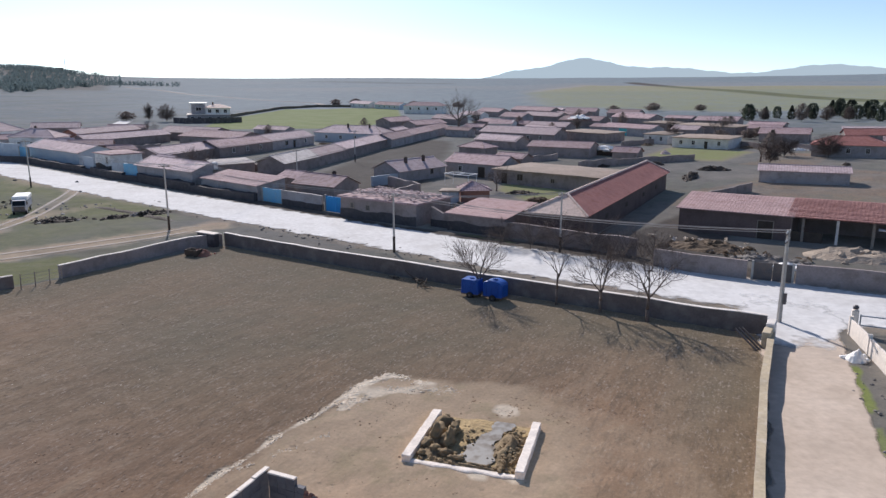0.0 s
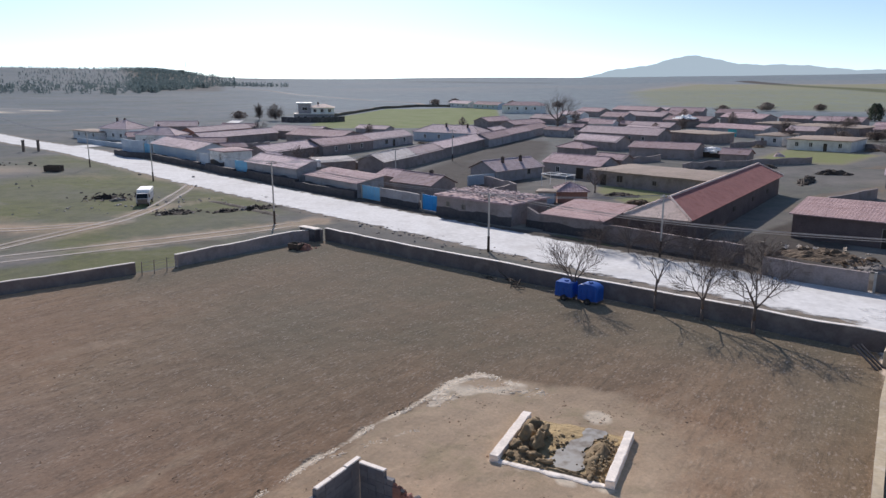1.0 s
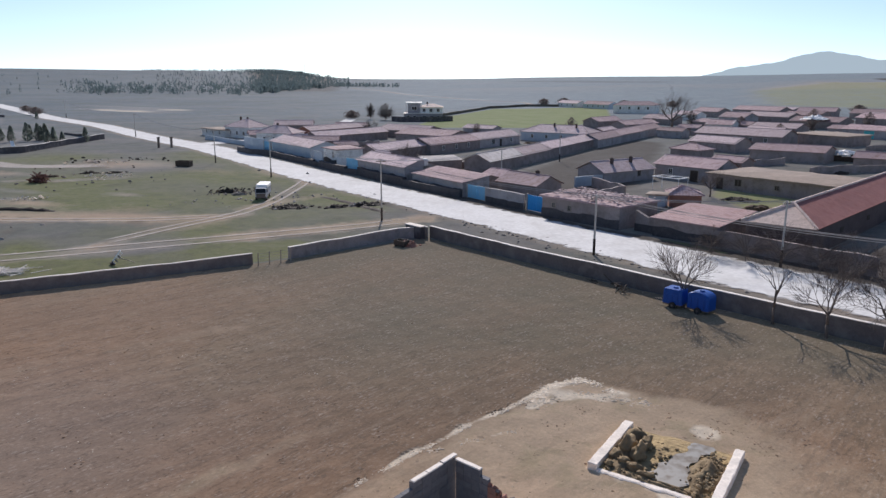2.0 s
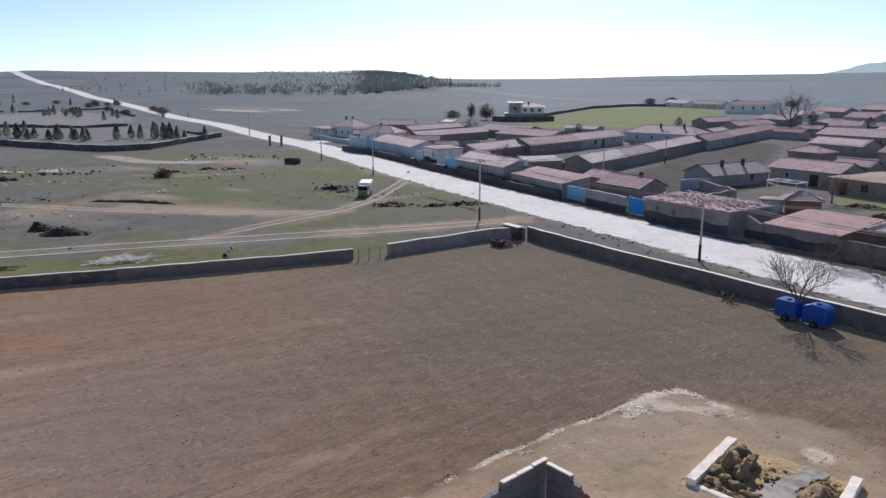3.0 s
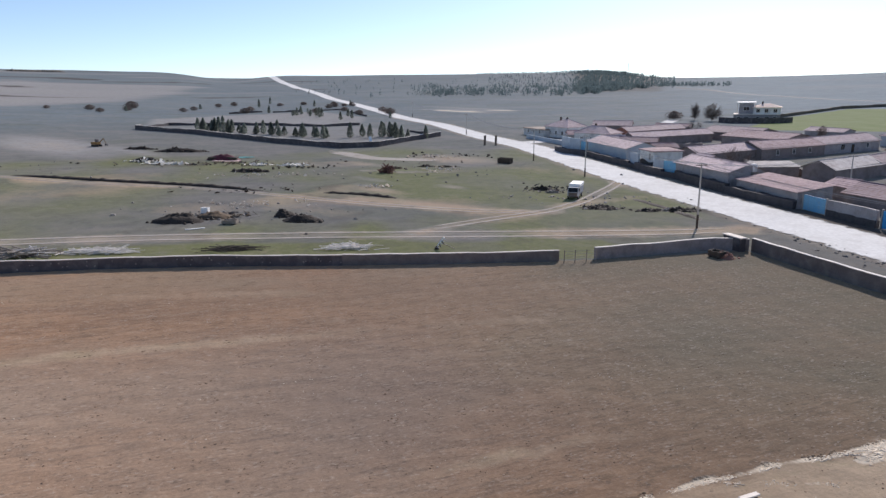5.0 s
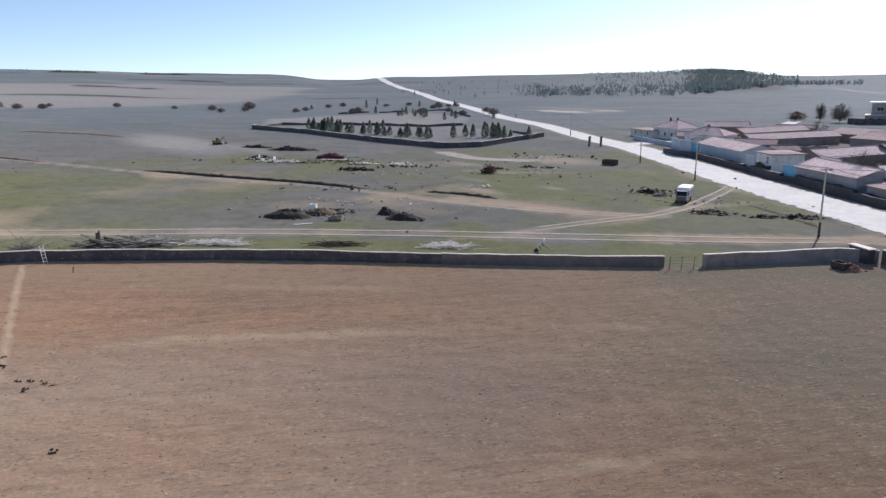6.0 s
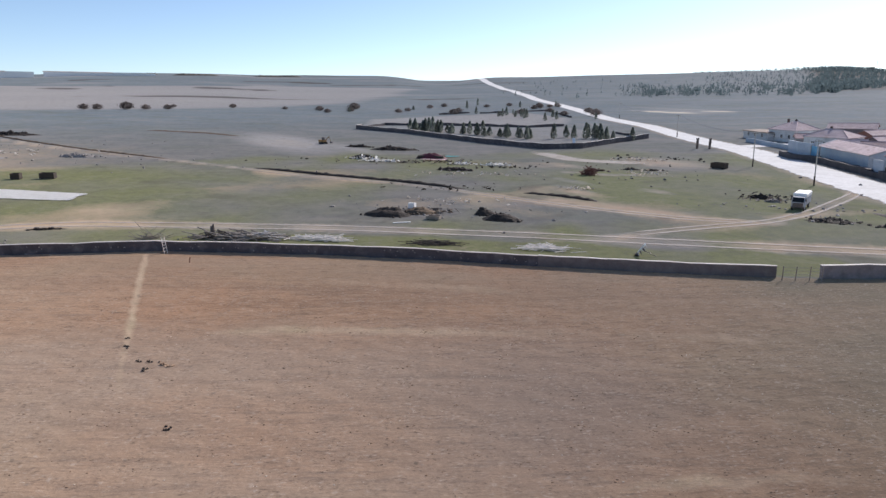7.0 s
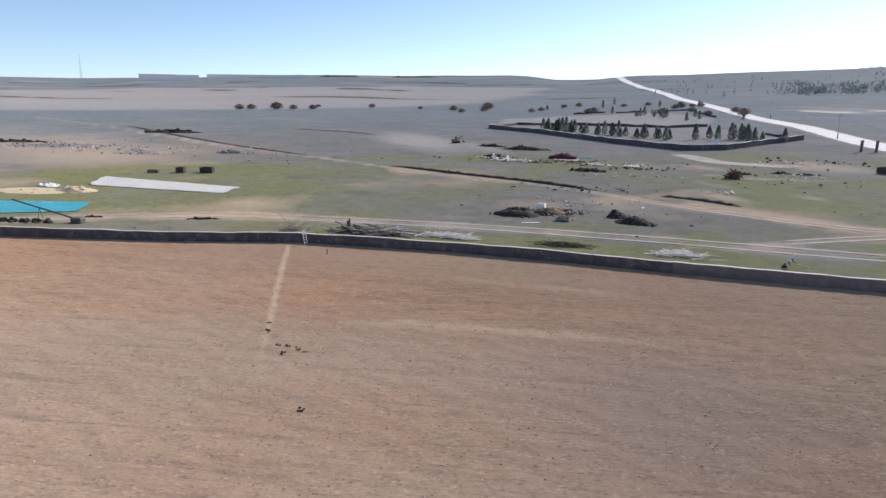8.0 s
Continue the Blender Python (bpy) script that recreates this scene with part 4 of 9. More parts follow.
strip("road", ROAD, ROAD_W, "road", 0.07, "sunlit white gravel village road with ragged edges", "road")
strip("road_mouth", [(29, 54), (26.4, 48.4), (24.4, 43.8), (22.8, 39.6)], [7.5, 6.6, 5.4, 4.2], "road", 0.085, "white gravel spilling from the road into the lane", "road", step=1.5)
strip("lane", LANE, [5.2, 4.6, 4.4, 4.4, 4.6, 4.8, 5.0], "lane", 0.05, "pale dirt lane beside the field wall", "lane")


def beside(way, off):
    """The way moved sideways by off metres."""
    out = []
    for i, p in enumerate(way):
        a, b = way[max(0, i - 1)], way[min(len(way) - 1, i + 1)]
        L = math.dist(a, b)
        out.append((p[0] - (b[1] - a[1]) / L * off, p[1] + (b[0] - a[0]) / L * off))
    return out


for half, k, way in TRACKS:
    if half > 2:
        strip("track", way, [half * 2.4] * len(way), "track", 0.05, "bare trodden patch in the meadow", "track", step=2.0, across=7)
        continue
    for off in ((0.0,) if half < 0.4 else (-0.85, 0.85)):
        strip("track", beside(way, off), [0.5] * len(way), "track", 0.055 + 0.004 * k + 0.003 * off, "pale wheel rut worn through the meadow grass", "track", step=1.5, across=7)
strip("side_road", [(-128, 166), (-122, 186), (-118, 230), (-140, 300)], [6, 5, 5, 5], "road", 0.06, "pale gravel side road", "road")
strip("far_road", [(-84, 480), (-95, 512), (-118, 535), (-220, 640), (-420, 900)], [5, 5, 5, 6, 6], "track", 0.08, "pale dirt road winding over the plain", "road")


def mountains():
    az = np.radians(np.linspace(6, -46, 200))
    d = np.degrees(az)
    top = 0.0395 + 0.0125 * np.exp(-((d + 6.0) / 2.6) ** 2) + 0.0285 * np.exp(-((d + 11.2) / 3.4) ** 2) + 0.0165 * np.exp(-((d + 18) / 5.0) ** 2) + 0.0155 * np.exp(-((d + 29) / 4.2) ** 2) + 0.011 * np.exp(-((d + 40) / 6) ** 2)
    top = top + 0.0005 * np.sin(d * 3.1) + 0.0003 * np.sin(d * 7.3 + 1) - 0.008 * step01(-3.2, -0.6, d)
    bm = bmesh.new()
    prev = None
    for a, s in zip(az, top):
        x, y = -math.sin(a), math.cos(a)
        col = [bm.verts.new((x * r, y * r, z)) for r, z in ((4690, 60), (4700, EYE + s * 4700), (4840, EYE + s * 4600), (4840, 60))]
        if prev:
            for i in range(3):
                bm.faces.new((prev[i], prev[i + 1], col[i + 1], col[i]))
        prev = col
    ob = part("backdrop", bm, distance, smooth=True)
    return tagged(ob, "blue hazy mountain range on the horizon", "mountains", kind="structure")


mountains()


# ---------------------------------------------------------------- walls
def wall_along(name, way, h, thick, label, body="block", cap="coping", cap_h=0.055, jitter=0.05, over=0.025, kind="structure", seed=1, step=2.0):
    """A freestanding wall that follows the ground, with a paler coping."""
    rng = random.Random(seed)
    pts = []
    for p, q in zip(way, way[1:]):
        n = max(1, round(math.dist(p, q) / step))
        pts += [(p[0] + (q[0] - p[0]) * i / n, p[1] + (q[1] - p[1]) * i / n) for i in range(n)]
    pts.append(way[-1])
    tops = [h + rng.uniform(-jitter, jitter) for _ in pts]
    group = thing(name, pose(0, 0, 0), label, "wall", kind=kind)

    def run(bm, half, lo, hi, wave=0.0):
        rows = []
        for i, (x, y) in enumerate(pts):
            a, b = pts[max(0, i - 1)], pts[min(len(pts) - 1, i + 1)]
            n = Vector((-(b[1] - a[1]), b[0] - a[0])).normalized()
            if 0 < i < len(pts) - 1:
                t1 = Vector((x - a[0], y - a[1])).normalized()
                t2 = Vector((b[0] - x, b[1] - y)).normalized()
                n = n / max(0.5, math.sqrt(max(0.1, (1 + t1.dot(t2)) / 2)))
            z = ground_z(x, y)
            o = half + wave * rng.uniform(-1, 1)
            rows.append([bm.verts.new((x + s * n.x * o, y + s * n.y * o, z + v)) for s, v in ((-1, lo(i)), (-1, hi(i)), (1, hi(i)), (1, lo(i)))])
        for a, b in zip(rows, rows[1:]):
            for k in range(4):
                bm.faces.new((a[k], a[(k + 1) % 4], b[(k + 1) % 4], b[k]))
        bm.faces.new(rows[0])
        bm.faces.new(list(reversed(rows[-1])))
        bmesh.ops.recalc_face_normals(bm, faces=bm.faces)

    bm = bmesh.new()
    run(bm, thick / 2, lambda i: -0.4, lambda i: tops[i])
    part("wall_body", bm, body, group)
    if cap:
        bm = bmesh.new()
        run(bm, thick / 2 + over, lambda i: tops[i] + 0.002, lambda i: tops[i] + cap_h, 0.02)
        part("coping", bm, cap, group, "pale cement coping")
    return group


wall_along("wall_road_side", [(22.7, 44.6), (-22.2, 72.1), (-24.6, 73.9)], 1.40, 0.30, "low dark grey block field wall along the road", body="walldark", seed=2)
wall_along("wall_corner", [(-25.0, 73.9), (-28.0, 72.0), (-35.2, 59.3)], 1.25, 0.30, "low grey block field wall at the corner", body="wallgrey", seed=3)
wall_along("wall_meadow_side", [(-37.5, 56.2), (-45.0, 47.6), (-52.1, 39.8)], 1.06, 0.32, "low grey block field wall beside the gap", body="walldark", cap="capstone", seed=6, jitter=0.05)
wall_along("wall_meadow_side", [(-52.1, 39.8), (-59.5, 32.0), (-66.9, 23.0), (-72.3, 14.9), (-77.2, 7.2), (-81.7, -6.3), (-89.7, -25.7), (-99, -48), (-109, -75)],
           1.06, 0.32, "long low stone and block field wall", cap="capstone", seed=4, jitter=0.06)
wall_along("wall_lane_side", [(22.5, 43.4), (18.1, 35.2), (13.2, 25.2), (4.3, 6.0), (-4.7, -13)], 0.78, 0.36, "field wall with sandy coping along the lane", body="mud", cap="sandcap", seed=5, jitter=0.08)
chip_rng = random.Random(31)
bm = bmesh.new()
for (ax, ay), (bx, by) in zip([(-52.1, 39.8), (-59.5, 32.0), (-66.9, 23.0), (-72.3, 14.9), (-77.2, 7.2), (-81.7, -6.3)],
                              [(-59.5, 32.0), (-66.9, 23.0), (-72.3, 14.9), (-77.2, 7.2), (-81.7, -6.3), (-89.7, -25.7)]):
    side = Vector((bx - ax, by - ay, 0)).normalized()
    face = Vector((side.y, -side.x, 0)) * (1 if side.y * ax - side.x * ay < 0 else -1)
    for _ in range(11):
        f = chip_rng.random()
        x, y = ax + (bx - ax) * f, ay + (by - ay) * f
        c = Vector((x, y, ground_z(x, y) + chip_rng.uniform(0.25, 0.95))) + face * 0.165
        m = Matrix((side, face, Vector((0, 0, 1)))).transposed().to_4x4()
        w, h = chip_rng.uniform(0.02, 0.09), chip_rng.uniform(0.02, 0.06)
        slab(bm, -w, -0.02, -h, w, 0.012, h, Matrix.Translation(c) @ m @ Matrix.Rotation(chip_rng.uniform(-0.6, 0.6), 4, "Y"))
tagged(part("plaster_chips", bm, "stone"), "pale chips of plaster left on the field wall", "plaster", kind="stuff")
# corner cap of the field wall
cap = thing("wall_pier", stand(-26.2, 73.2, -30), "flat pale slab capping the corner of the field wall", "wall pier", kind="structure")
bm = bmesh.new()
slab(bm, -1.7, -0.45, 1.46, 1.3, 0.5, 1.56, bevel=0.03)
part("cap_slab", bm, "whitecon", cap)
bm = bmesh.new()
slab(bm, -1.5, -0.35, -0.3, 1.1, 0.4, 1.46)
part("pier_body", bm, "block", cap)
# end pier where wall and lane meet the road
pier = thing("wall_end_pier", stand(22.7, 43.9, -32), "tall pale plastered end pier of the field wall", "wall pier", kind="structure")
bm = bmesh.new()
slab(bm, -0.28, -1.0, -0.3, 0.28, 0.4, 1.35, bevel=0.05)
part("pier_body", bm, "coping", pier)
bm = bmesh.new()
slab(bm, -0.34, -2.4, -0.3, 0.22, -1.0, 1.15, bevel=0.05)
part("buttress", bm, "sandcap", pier)


# ---------------------------------------------------------------- houses
def courses(bm, p0, p1, q0, q1, rows, lift=0.03, thick=0.1):
    """One roof slope of overlapping rows, from the eave p0-p1 to the ridge q0-q1."""
    p0, p1, q0, q1 = (Vector(v) for v in (p0, p1, q0, q1))
    up = (p1 - p0).cross((q0 + q1) / 2 - (p0 + p1) / 2).normalized()
    rng = random.Random(int(abs(p0.x * 31 + p1.y * 17 + q0.z * 7) * 10))
    point = (q0 - q1).length < 1e-4
    foot = [bm.verts.new(p0 - up * thick), bm.verts.new(p1 - up * thick)]
    lo = foot
    for i in range(rows):
        f, g = i / rows, (i + 1) / rows
        j = up * lift * rng.uniform(0.7, 1.3)
        va, vb = bm.verts.new(p0.lerp(q0, f) + j), bm.verts.new(p1.lerp(q1, f) + j)
        bm.faces.new((lo[0], lo[1], vb, va))
        if point and i == rows - 1:
            top = bm.verts.new(q0)
            bm.faces.new((va, vb, top))
            lo = [top]
        else:
            vc, vd = bm.verts.new(p1.lerp(q1, g)), bm.verts.new(p0.lerp(q0, g))
            bm.faces.new((va, vb, vc, vd))
            lo = [vd, vc]
    bm.faces.new(foot[::-1] + lo if point else [foot[1], foot[0], lo[0], lo[1]])


def opening(parent, kind, x, z, w, h, y, frame_mat="white", leaf=None):
    """A window or door on the wall plane y, which faces -y."""
    bm = bmesh.new()
    b = 0.09
    for x0, x1, z0, z1 in ((x - w / 2 - b, x - w / 2, z, z + h), (x + w / 2, x + w / 2 + b, z, z + h), (x - w / 2 - b, x + w / 2 + b, z + h, z + h + b)):
        slab(bm, x0, y - 0.07, z0, x1, y + 0.02, z1)
    if kind == "window":
        slab(bm, x - w / 2 - b - 0.06, y - 0.12, z - 0.09, x + w / 2 + b + 0.06, y + 0.02, z)
        slab(bm, x - 0.025, y - 0.05, z, x + 0.025, y + 0.01, z + h)
    fr = part(kind, bm, frame_mat, parent)
    bm = bmesh.new()
    slab(bm, x - w / 2, y - 0.025, z, x + w / 2, y + 0.01, z + h)
    part("pane" if kind == "window" else "door_leaf", bm, leaf or ("glass" if kind == "window" else "dark"), fr)
    return fr


def house(name, x, y, turn, w, d, h, roof="gable", rise=1.1, wall="mud", tiles="tile", over=0.35, front=(), chimneys=(), label="", category="house", row=0.36, sag=0.14, ground_lift=0.0):
    """A low village building: walls, roof, openings on the side that faces -y, and chimneys."""
    t = thing(name, stand(x, y, turn), label, category)
    rng = random.Random(int(abs(x * 13 + y * 7)))
    bm = bmesh.new()
    slab(bm, -w / 2, -d / 2, -1.0, w / 2, d / 2, h)
    if roof == "gable":
        for s in (-1, 1):
            v = [bm.verts.new((s * w / 2, -d / 2, h)), bm.verts.new((s * w / 2, d / 2, h)), bm.verts.new((s * w / 2, 0, h + rise - 0.05))]
            u = [bm.verts.new((s * (w / 2 - 0.3), c.co.y, c.co.z)) for c in v]
            bm.faces.new(v), bm.faces.new(u)
            for i in range(3):
                bm.faces.new((v[i], v[(i + 1) % 3], u[(i + 1) % 3], u[i]))
    if roof == "mono":
        for s in (-1, 1):
            v = [bm.verts.new((s * w / 2, -d / 2, h)), bm.verts.new((s * w / 2, d / 2, h)), bm.verts.new((s * w / 2, d / 2, h + rise - 0.05))]
            bm.faces.new(v)
        v = [bm.verts.new((a, d / 2, b)) for a, b in ((-w / 2, h), (w / 2, h), (w / 2, h + rise - 0.05), (-w / 2, h + rise - 0.05))]
        bm.faces.new(v)
    bmesh.ops.recalc_face_normals(bm, faces=bm.faces)
    part("wall_shell", bm, wall, t)
    W, D = w / 2 + over, d / 2 + over
    drop = rise * over / (d / 2)
    rows = max(4, min(22, int(math.hypot(d / 2, rise) / row)))
    dz = lambda: rng.uniform(-sag, sag)
    if roof == "gable":
        e, r1, r2 = h - drop, h + rise + dz(), h + rise + dz()
        for name_, sy in (("roof_slope", -1), ("roof_slope", 1)):
            bm = bmesh.new()
            a, b = (-W, sy * D, e + dz()), (W, sy * D, e + dz())
            c, q = (-W, 0, r1), (W, 0, r2)
            courses(bm, *((a, b, c, q) if sy < 0 else (b, a, q, c)), rows)
            part(name_, bm, tiles, t)
        bm = bmesh.new()
        rod(bm, (-W, 0, r1 + 0.02), (W, 0, r2 + 0.02), 0.11, sides=6)
        part("ridge", bm, tiles, t)
    elif roof == "hip":
        e = h - drop
        k = max(0.0, w / 2 - d / 2 * 0.95)
        r1, r2 = h + rise + dz(), h + rise + dz()
        A, B, C, E_ = (-W, -D, e), (W, -D, e), (W, D, e), (-W, D, e)
        R1, R2 = (-k, 0, r1), (k, 0, r2)
        for p0, p1, q0, q1 in ((A, B, R1, R2), (C, E_, R2, R1), (E_, A, R1, R1), (B, C, R2, R2)):
            bm = bmesh.new()
            courses(bm, p0, p1, q0, q1, rows)
            part("roof_slope", bm, tiles, t)
        bm = bmesh.new()
        for p, q in ((A, R1), (B, R2), (C, R2), (E_, R1), (R1, R2)):
            if p != q:
                rod(bm, Vector(p) + Vector((0, 0, 0.03)), Vector(q) + Vector((0, 0, 0.03)), 0.1, sides=5)
        part("ridge", bm, tiles, t)
    elif roof == "mono":
        bm = bmesh.new()
        courses(bm, (-W, -D, h - drop / 2), (W, -D, h - drop / 2), (-W, D, h + rise), (W, D, h + rise), max(6, int(d / row)))
        part("roof_slope", bm, tiles, t)
    else:                                                     # flat earth roof, rounded at the edge
        bm = bmesh.new()
        nx, ny = max(6, int(w / 1.2)), max(5, int(d / 1.2))
        off = Vector((x, y, 0))
        grid = []
        for j in range(ny + 1):
            line = []
            for i in range(nx + 1):
                u, v = 2 * i / nx - 1, 2 * j / ny - 1
                edge = min(1 - abs(u), 1 - abs(v))
                n = noise.noise(Vector((u * w * 0.2, v * d * 0.2, 0)) + off)
                line.append(bm.verts.new((u * W + 0.12 * n, v * D + 0.12 * n, h + 0.1 + rise * min(1, edge * 1.6) ** 0.6 + 0.12 * n)))
            grid.append(line)
        for j in range(ny):
            for i in range(nx):
                bm.faces.new((grid[j][i], grid[j][i + 1], grid[j + 1][i + 1], grid[j + 1][i]))
        ring = [grid[0][i] for i in range(nx)] + [grid[j][nx] for j in range(ny)] + [grid[ny][i] for i in range(nx, 0, -1)] + [grid[j][0] for j in range(ny, 0, -1)]
        low = [bm.verts.new((v.co.x, v.co.y, h - 0.12)) for v in ring]
        for i in range(len(ring)):
            k = (i + 1) % len(ring)
            bm.faces.new((low[i], low[k], ring[k], ring[i]))
        bm.faces.new(list(reversed(low)))
        part("roof", bm, tiles, t)
    for item in front:
        kind, u, z, ow, oh = item[:5]
        opening(t, kind, u, z, ow, oh, -d / 2, item[5] if len(item) > 5 else "white", item[6] if len(item) > 6 else None)
    for cx, cy in chimneys:
        bm = bmesh.new()
        zt = h + rise + 0.45
        slab(bm, cx - 0.24, cy - 0.24, h - 0.2, cx + 0.24, cy + 0.24, zt)
        slab(bm, cx - 0.3, cy - 0.3, zt - 0.02, cx + 0.3, cy + 0.3, zt + 0.1)
        slab(bm, cx - 0.16, cy - 0.16, zt + 0.08, cx + 0.16, cy + 0.16, zt + 0.28)
        part("chimney", bm, "soot", t, "sooty brick chimney")
    return t


def panes(n, w, z=1.0, ow=0.8, oh=1.1, door=None, frame_mat="white"):
    """Evenly set windows along a front, with a door in place of one."""
    out = []
    for i in range(n):
        u = -w / 2 + w * (i + 0.5) / n
        out.append(("door", u, 0.0, 0.95, 2.0, frame_mat) if i == door else ("window", u, z, ow, oh, frame_mat))
    return out


def gate_leafs(name, x, y, turn, w, h, paint, label):
    """A pair of sheet-metal gate leaves in a frame."""
    t = thing(name, stand(x, y, turn), label, "gate")
    for s in (-1, 1):
        bm = bmesh.new()
        x0, x1 = (0.03, w / 2) if s > 0 else (-w / 2, -0.03)
        slab(bm, x0, -0.03, 0.08, x1, 0.03, h)
        for k in range(1, 6):
            u = x0 + (x1 - x0) * k / 6
            slab(bm, u - 0.02, -0.055, 0.12, u + 0.02, -0.031, h - 0.04)
        for z in (0.12, h * 0.5, h - 0.14):
            slab(bm, x0 + 0.02, -0.07, z, x1 - 0.02, -0.031, z + 0.07)
        part("gate_leaf", bm, paint, t)
    for u in (-w / 2 - 0.2, w / 2):
        bm = bmesh.new()
        slab(bm, u, -0.14, -0.5, u + 0.2, 0.14, h + 0.15)
        part("gate_post", bm, "concrete", t)
    return t


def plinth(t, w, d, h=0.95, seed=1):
    """A dark rubble footing along the front of a building, with an uneven top and wall-foot shade in its colour."""
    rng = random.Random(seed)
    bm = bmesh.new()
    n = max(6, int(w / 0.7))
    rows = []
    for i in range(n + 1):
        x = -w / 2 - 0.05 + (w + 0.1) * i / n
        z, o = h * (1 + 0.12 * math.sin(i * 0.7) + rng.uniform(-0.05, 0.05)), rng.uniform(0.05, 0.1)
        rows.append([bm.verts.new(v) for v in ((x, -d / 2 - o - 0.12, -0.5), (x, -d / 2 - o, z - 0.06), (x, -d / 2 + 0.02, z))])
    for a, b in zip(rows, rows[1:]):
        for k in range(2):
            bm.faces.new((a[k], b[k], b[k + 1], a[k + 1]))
    part("plinth", bm, "plinth", t, "dark rubble footing, foot shade in its colour")
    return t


SHED = "long low mud-walled shed with a worn clay tile roof"
HOUSE = "single-storey village house with a faded clay tile roof"
FLAT = "mud-walled outbuilding with a flat earth roof"
# the row along the road, from the far end towards the lane
house("house", -139.6, 195.4, -21, 13.3, 6, 2.4, "flat", 0.3, "white", "earthroof", front=panes(3, 11), label="whitewashed low house with a flat roof at the village edge")
house("house", -129.8, 195.9, -12, 10.7, 9, 3.7, "hip", 2.1, "white", "tilepale", front=panes(3, 9), chimneys=((-3.5, 1.0), (0.2, 0.4)), label="whitewashed house with a pink hipped tile roof")
wall_along("yard_wall", [(-136, 182.2), (-133, 181), (-121, 174.4), (-104.6, 165.6), (-97.6, 159.6)], 1.3, 0.35, "whitewashed yard wall with pale blue patches", body="bluewash", cap=None, kind="", seed=11)
house("house", -108.3, 181.1, 2, 11.8, 8, 3.5, "hip", 1.8, "white", "tilepale", front=panes(3, 10), chimneys=((-1.0, 0.3),), label="whitewashed house with pale hipped roof and dark chimney")
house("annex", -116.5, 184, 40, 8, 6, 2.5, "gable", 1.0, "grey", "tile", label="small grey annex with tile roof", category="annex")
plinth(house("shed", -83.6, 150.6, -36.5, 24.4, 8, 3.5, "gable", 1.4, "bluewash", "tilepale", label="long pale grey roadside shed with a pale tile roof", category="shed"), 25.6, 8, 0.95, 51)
wall_along("yard_wall", [(-73.4, 137.0), (-70.0, 134.4)], 3.2, 0.35, "pale blue washed yard wall", body="bluewash", cap=None, kind="", seed=12)
wall_along("yard_wall", [(-104.4, 156.2), (-99.9, 153.2), (-95.4, 152.2)], 4.0, 0.35, "whitewashed yard wall with pale blue patches", body="bluewash", cap=None, kind="", seed=35)
# footings tall and dark enough to stand in for the shade below the houses
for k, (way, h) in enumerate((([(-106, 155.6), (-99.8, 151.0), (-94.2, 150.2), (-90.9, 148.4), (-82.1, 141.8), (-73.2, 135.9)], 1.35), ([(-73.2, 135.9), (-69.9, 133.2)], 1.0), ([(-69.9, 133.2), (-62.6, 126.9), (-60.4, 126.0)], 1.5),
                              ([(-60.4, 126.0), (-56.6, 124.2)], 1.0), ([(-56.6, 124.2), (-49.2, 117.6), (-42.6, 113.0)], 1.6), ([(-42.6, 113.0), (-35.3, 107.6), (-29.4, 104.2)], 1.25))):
    wall_along("wall_footing", way, h, 0.9, "dark rubble footing under the roadside houses, foot shade in its colour", body="plinth", cap=None, jitter=0.07, seed=50 + k, step=2.4)
gate_leafs("gate", -94.6, 151.6, -20, 2.6, 3.4, "paleblue", "faded pale blue metal yard gate")
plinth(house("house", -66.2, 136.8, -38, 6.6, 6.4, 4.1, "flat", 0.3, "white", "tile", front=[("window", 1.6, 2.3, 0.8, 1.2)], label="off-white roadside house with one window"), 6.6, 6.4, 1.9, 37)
wall_along("yard_wall", [(-60.6, 127.0), (-56.4, 125.2)], 3.1, 0.35, "light blue washed yard wall", body="paleblue", cap=None, kind="", seed=13)
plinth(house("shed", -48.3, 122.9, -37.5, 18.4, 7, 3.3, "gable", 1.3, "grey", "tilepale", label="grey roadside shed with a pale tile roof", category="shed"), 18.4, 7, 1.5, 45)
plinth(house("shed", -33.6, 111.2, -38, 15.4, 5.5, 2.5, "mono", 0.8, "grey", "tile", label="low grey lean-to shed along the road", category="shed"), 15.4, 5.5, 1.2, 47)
gate_leafs("gate", -26.5, 102.9, -38, 4.6, 2.2, "paleblue", "pale blue sheet-metal yard gate")
wall_along("yard_wall", [(-24.4, 101.2), (-17.5, 95.9)], 2.25, 0.4, "grey plastered yard wall between the gates", body="grey", cap=None, kind="", seed=14)
wall_along("wall_footing", [(-24.4, 101.2), (-17.5, 95.9)], 0.9, 0.62, "dark rubble footing of a yard wall, foot shade in its colour", body="plinth", cap=None, jitter=0.08, seed=33, step=0.8)
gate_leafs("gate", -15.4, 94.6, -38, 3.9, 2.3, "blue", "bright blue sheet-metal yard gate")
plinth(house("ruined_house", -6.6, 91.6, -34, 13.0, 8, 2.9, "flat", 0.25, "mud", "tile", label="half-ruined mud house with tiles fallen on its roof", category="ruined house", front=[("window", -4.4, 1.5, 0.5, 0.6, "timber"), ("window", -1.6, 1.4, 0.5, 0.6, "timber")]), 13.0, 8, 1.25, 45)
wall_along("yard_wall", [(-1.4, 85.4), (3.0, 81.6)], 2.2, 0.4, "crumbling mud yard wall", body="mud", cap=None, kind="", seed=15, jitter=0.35)
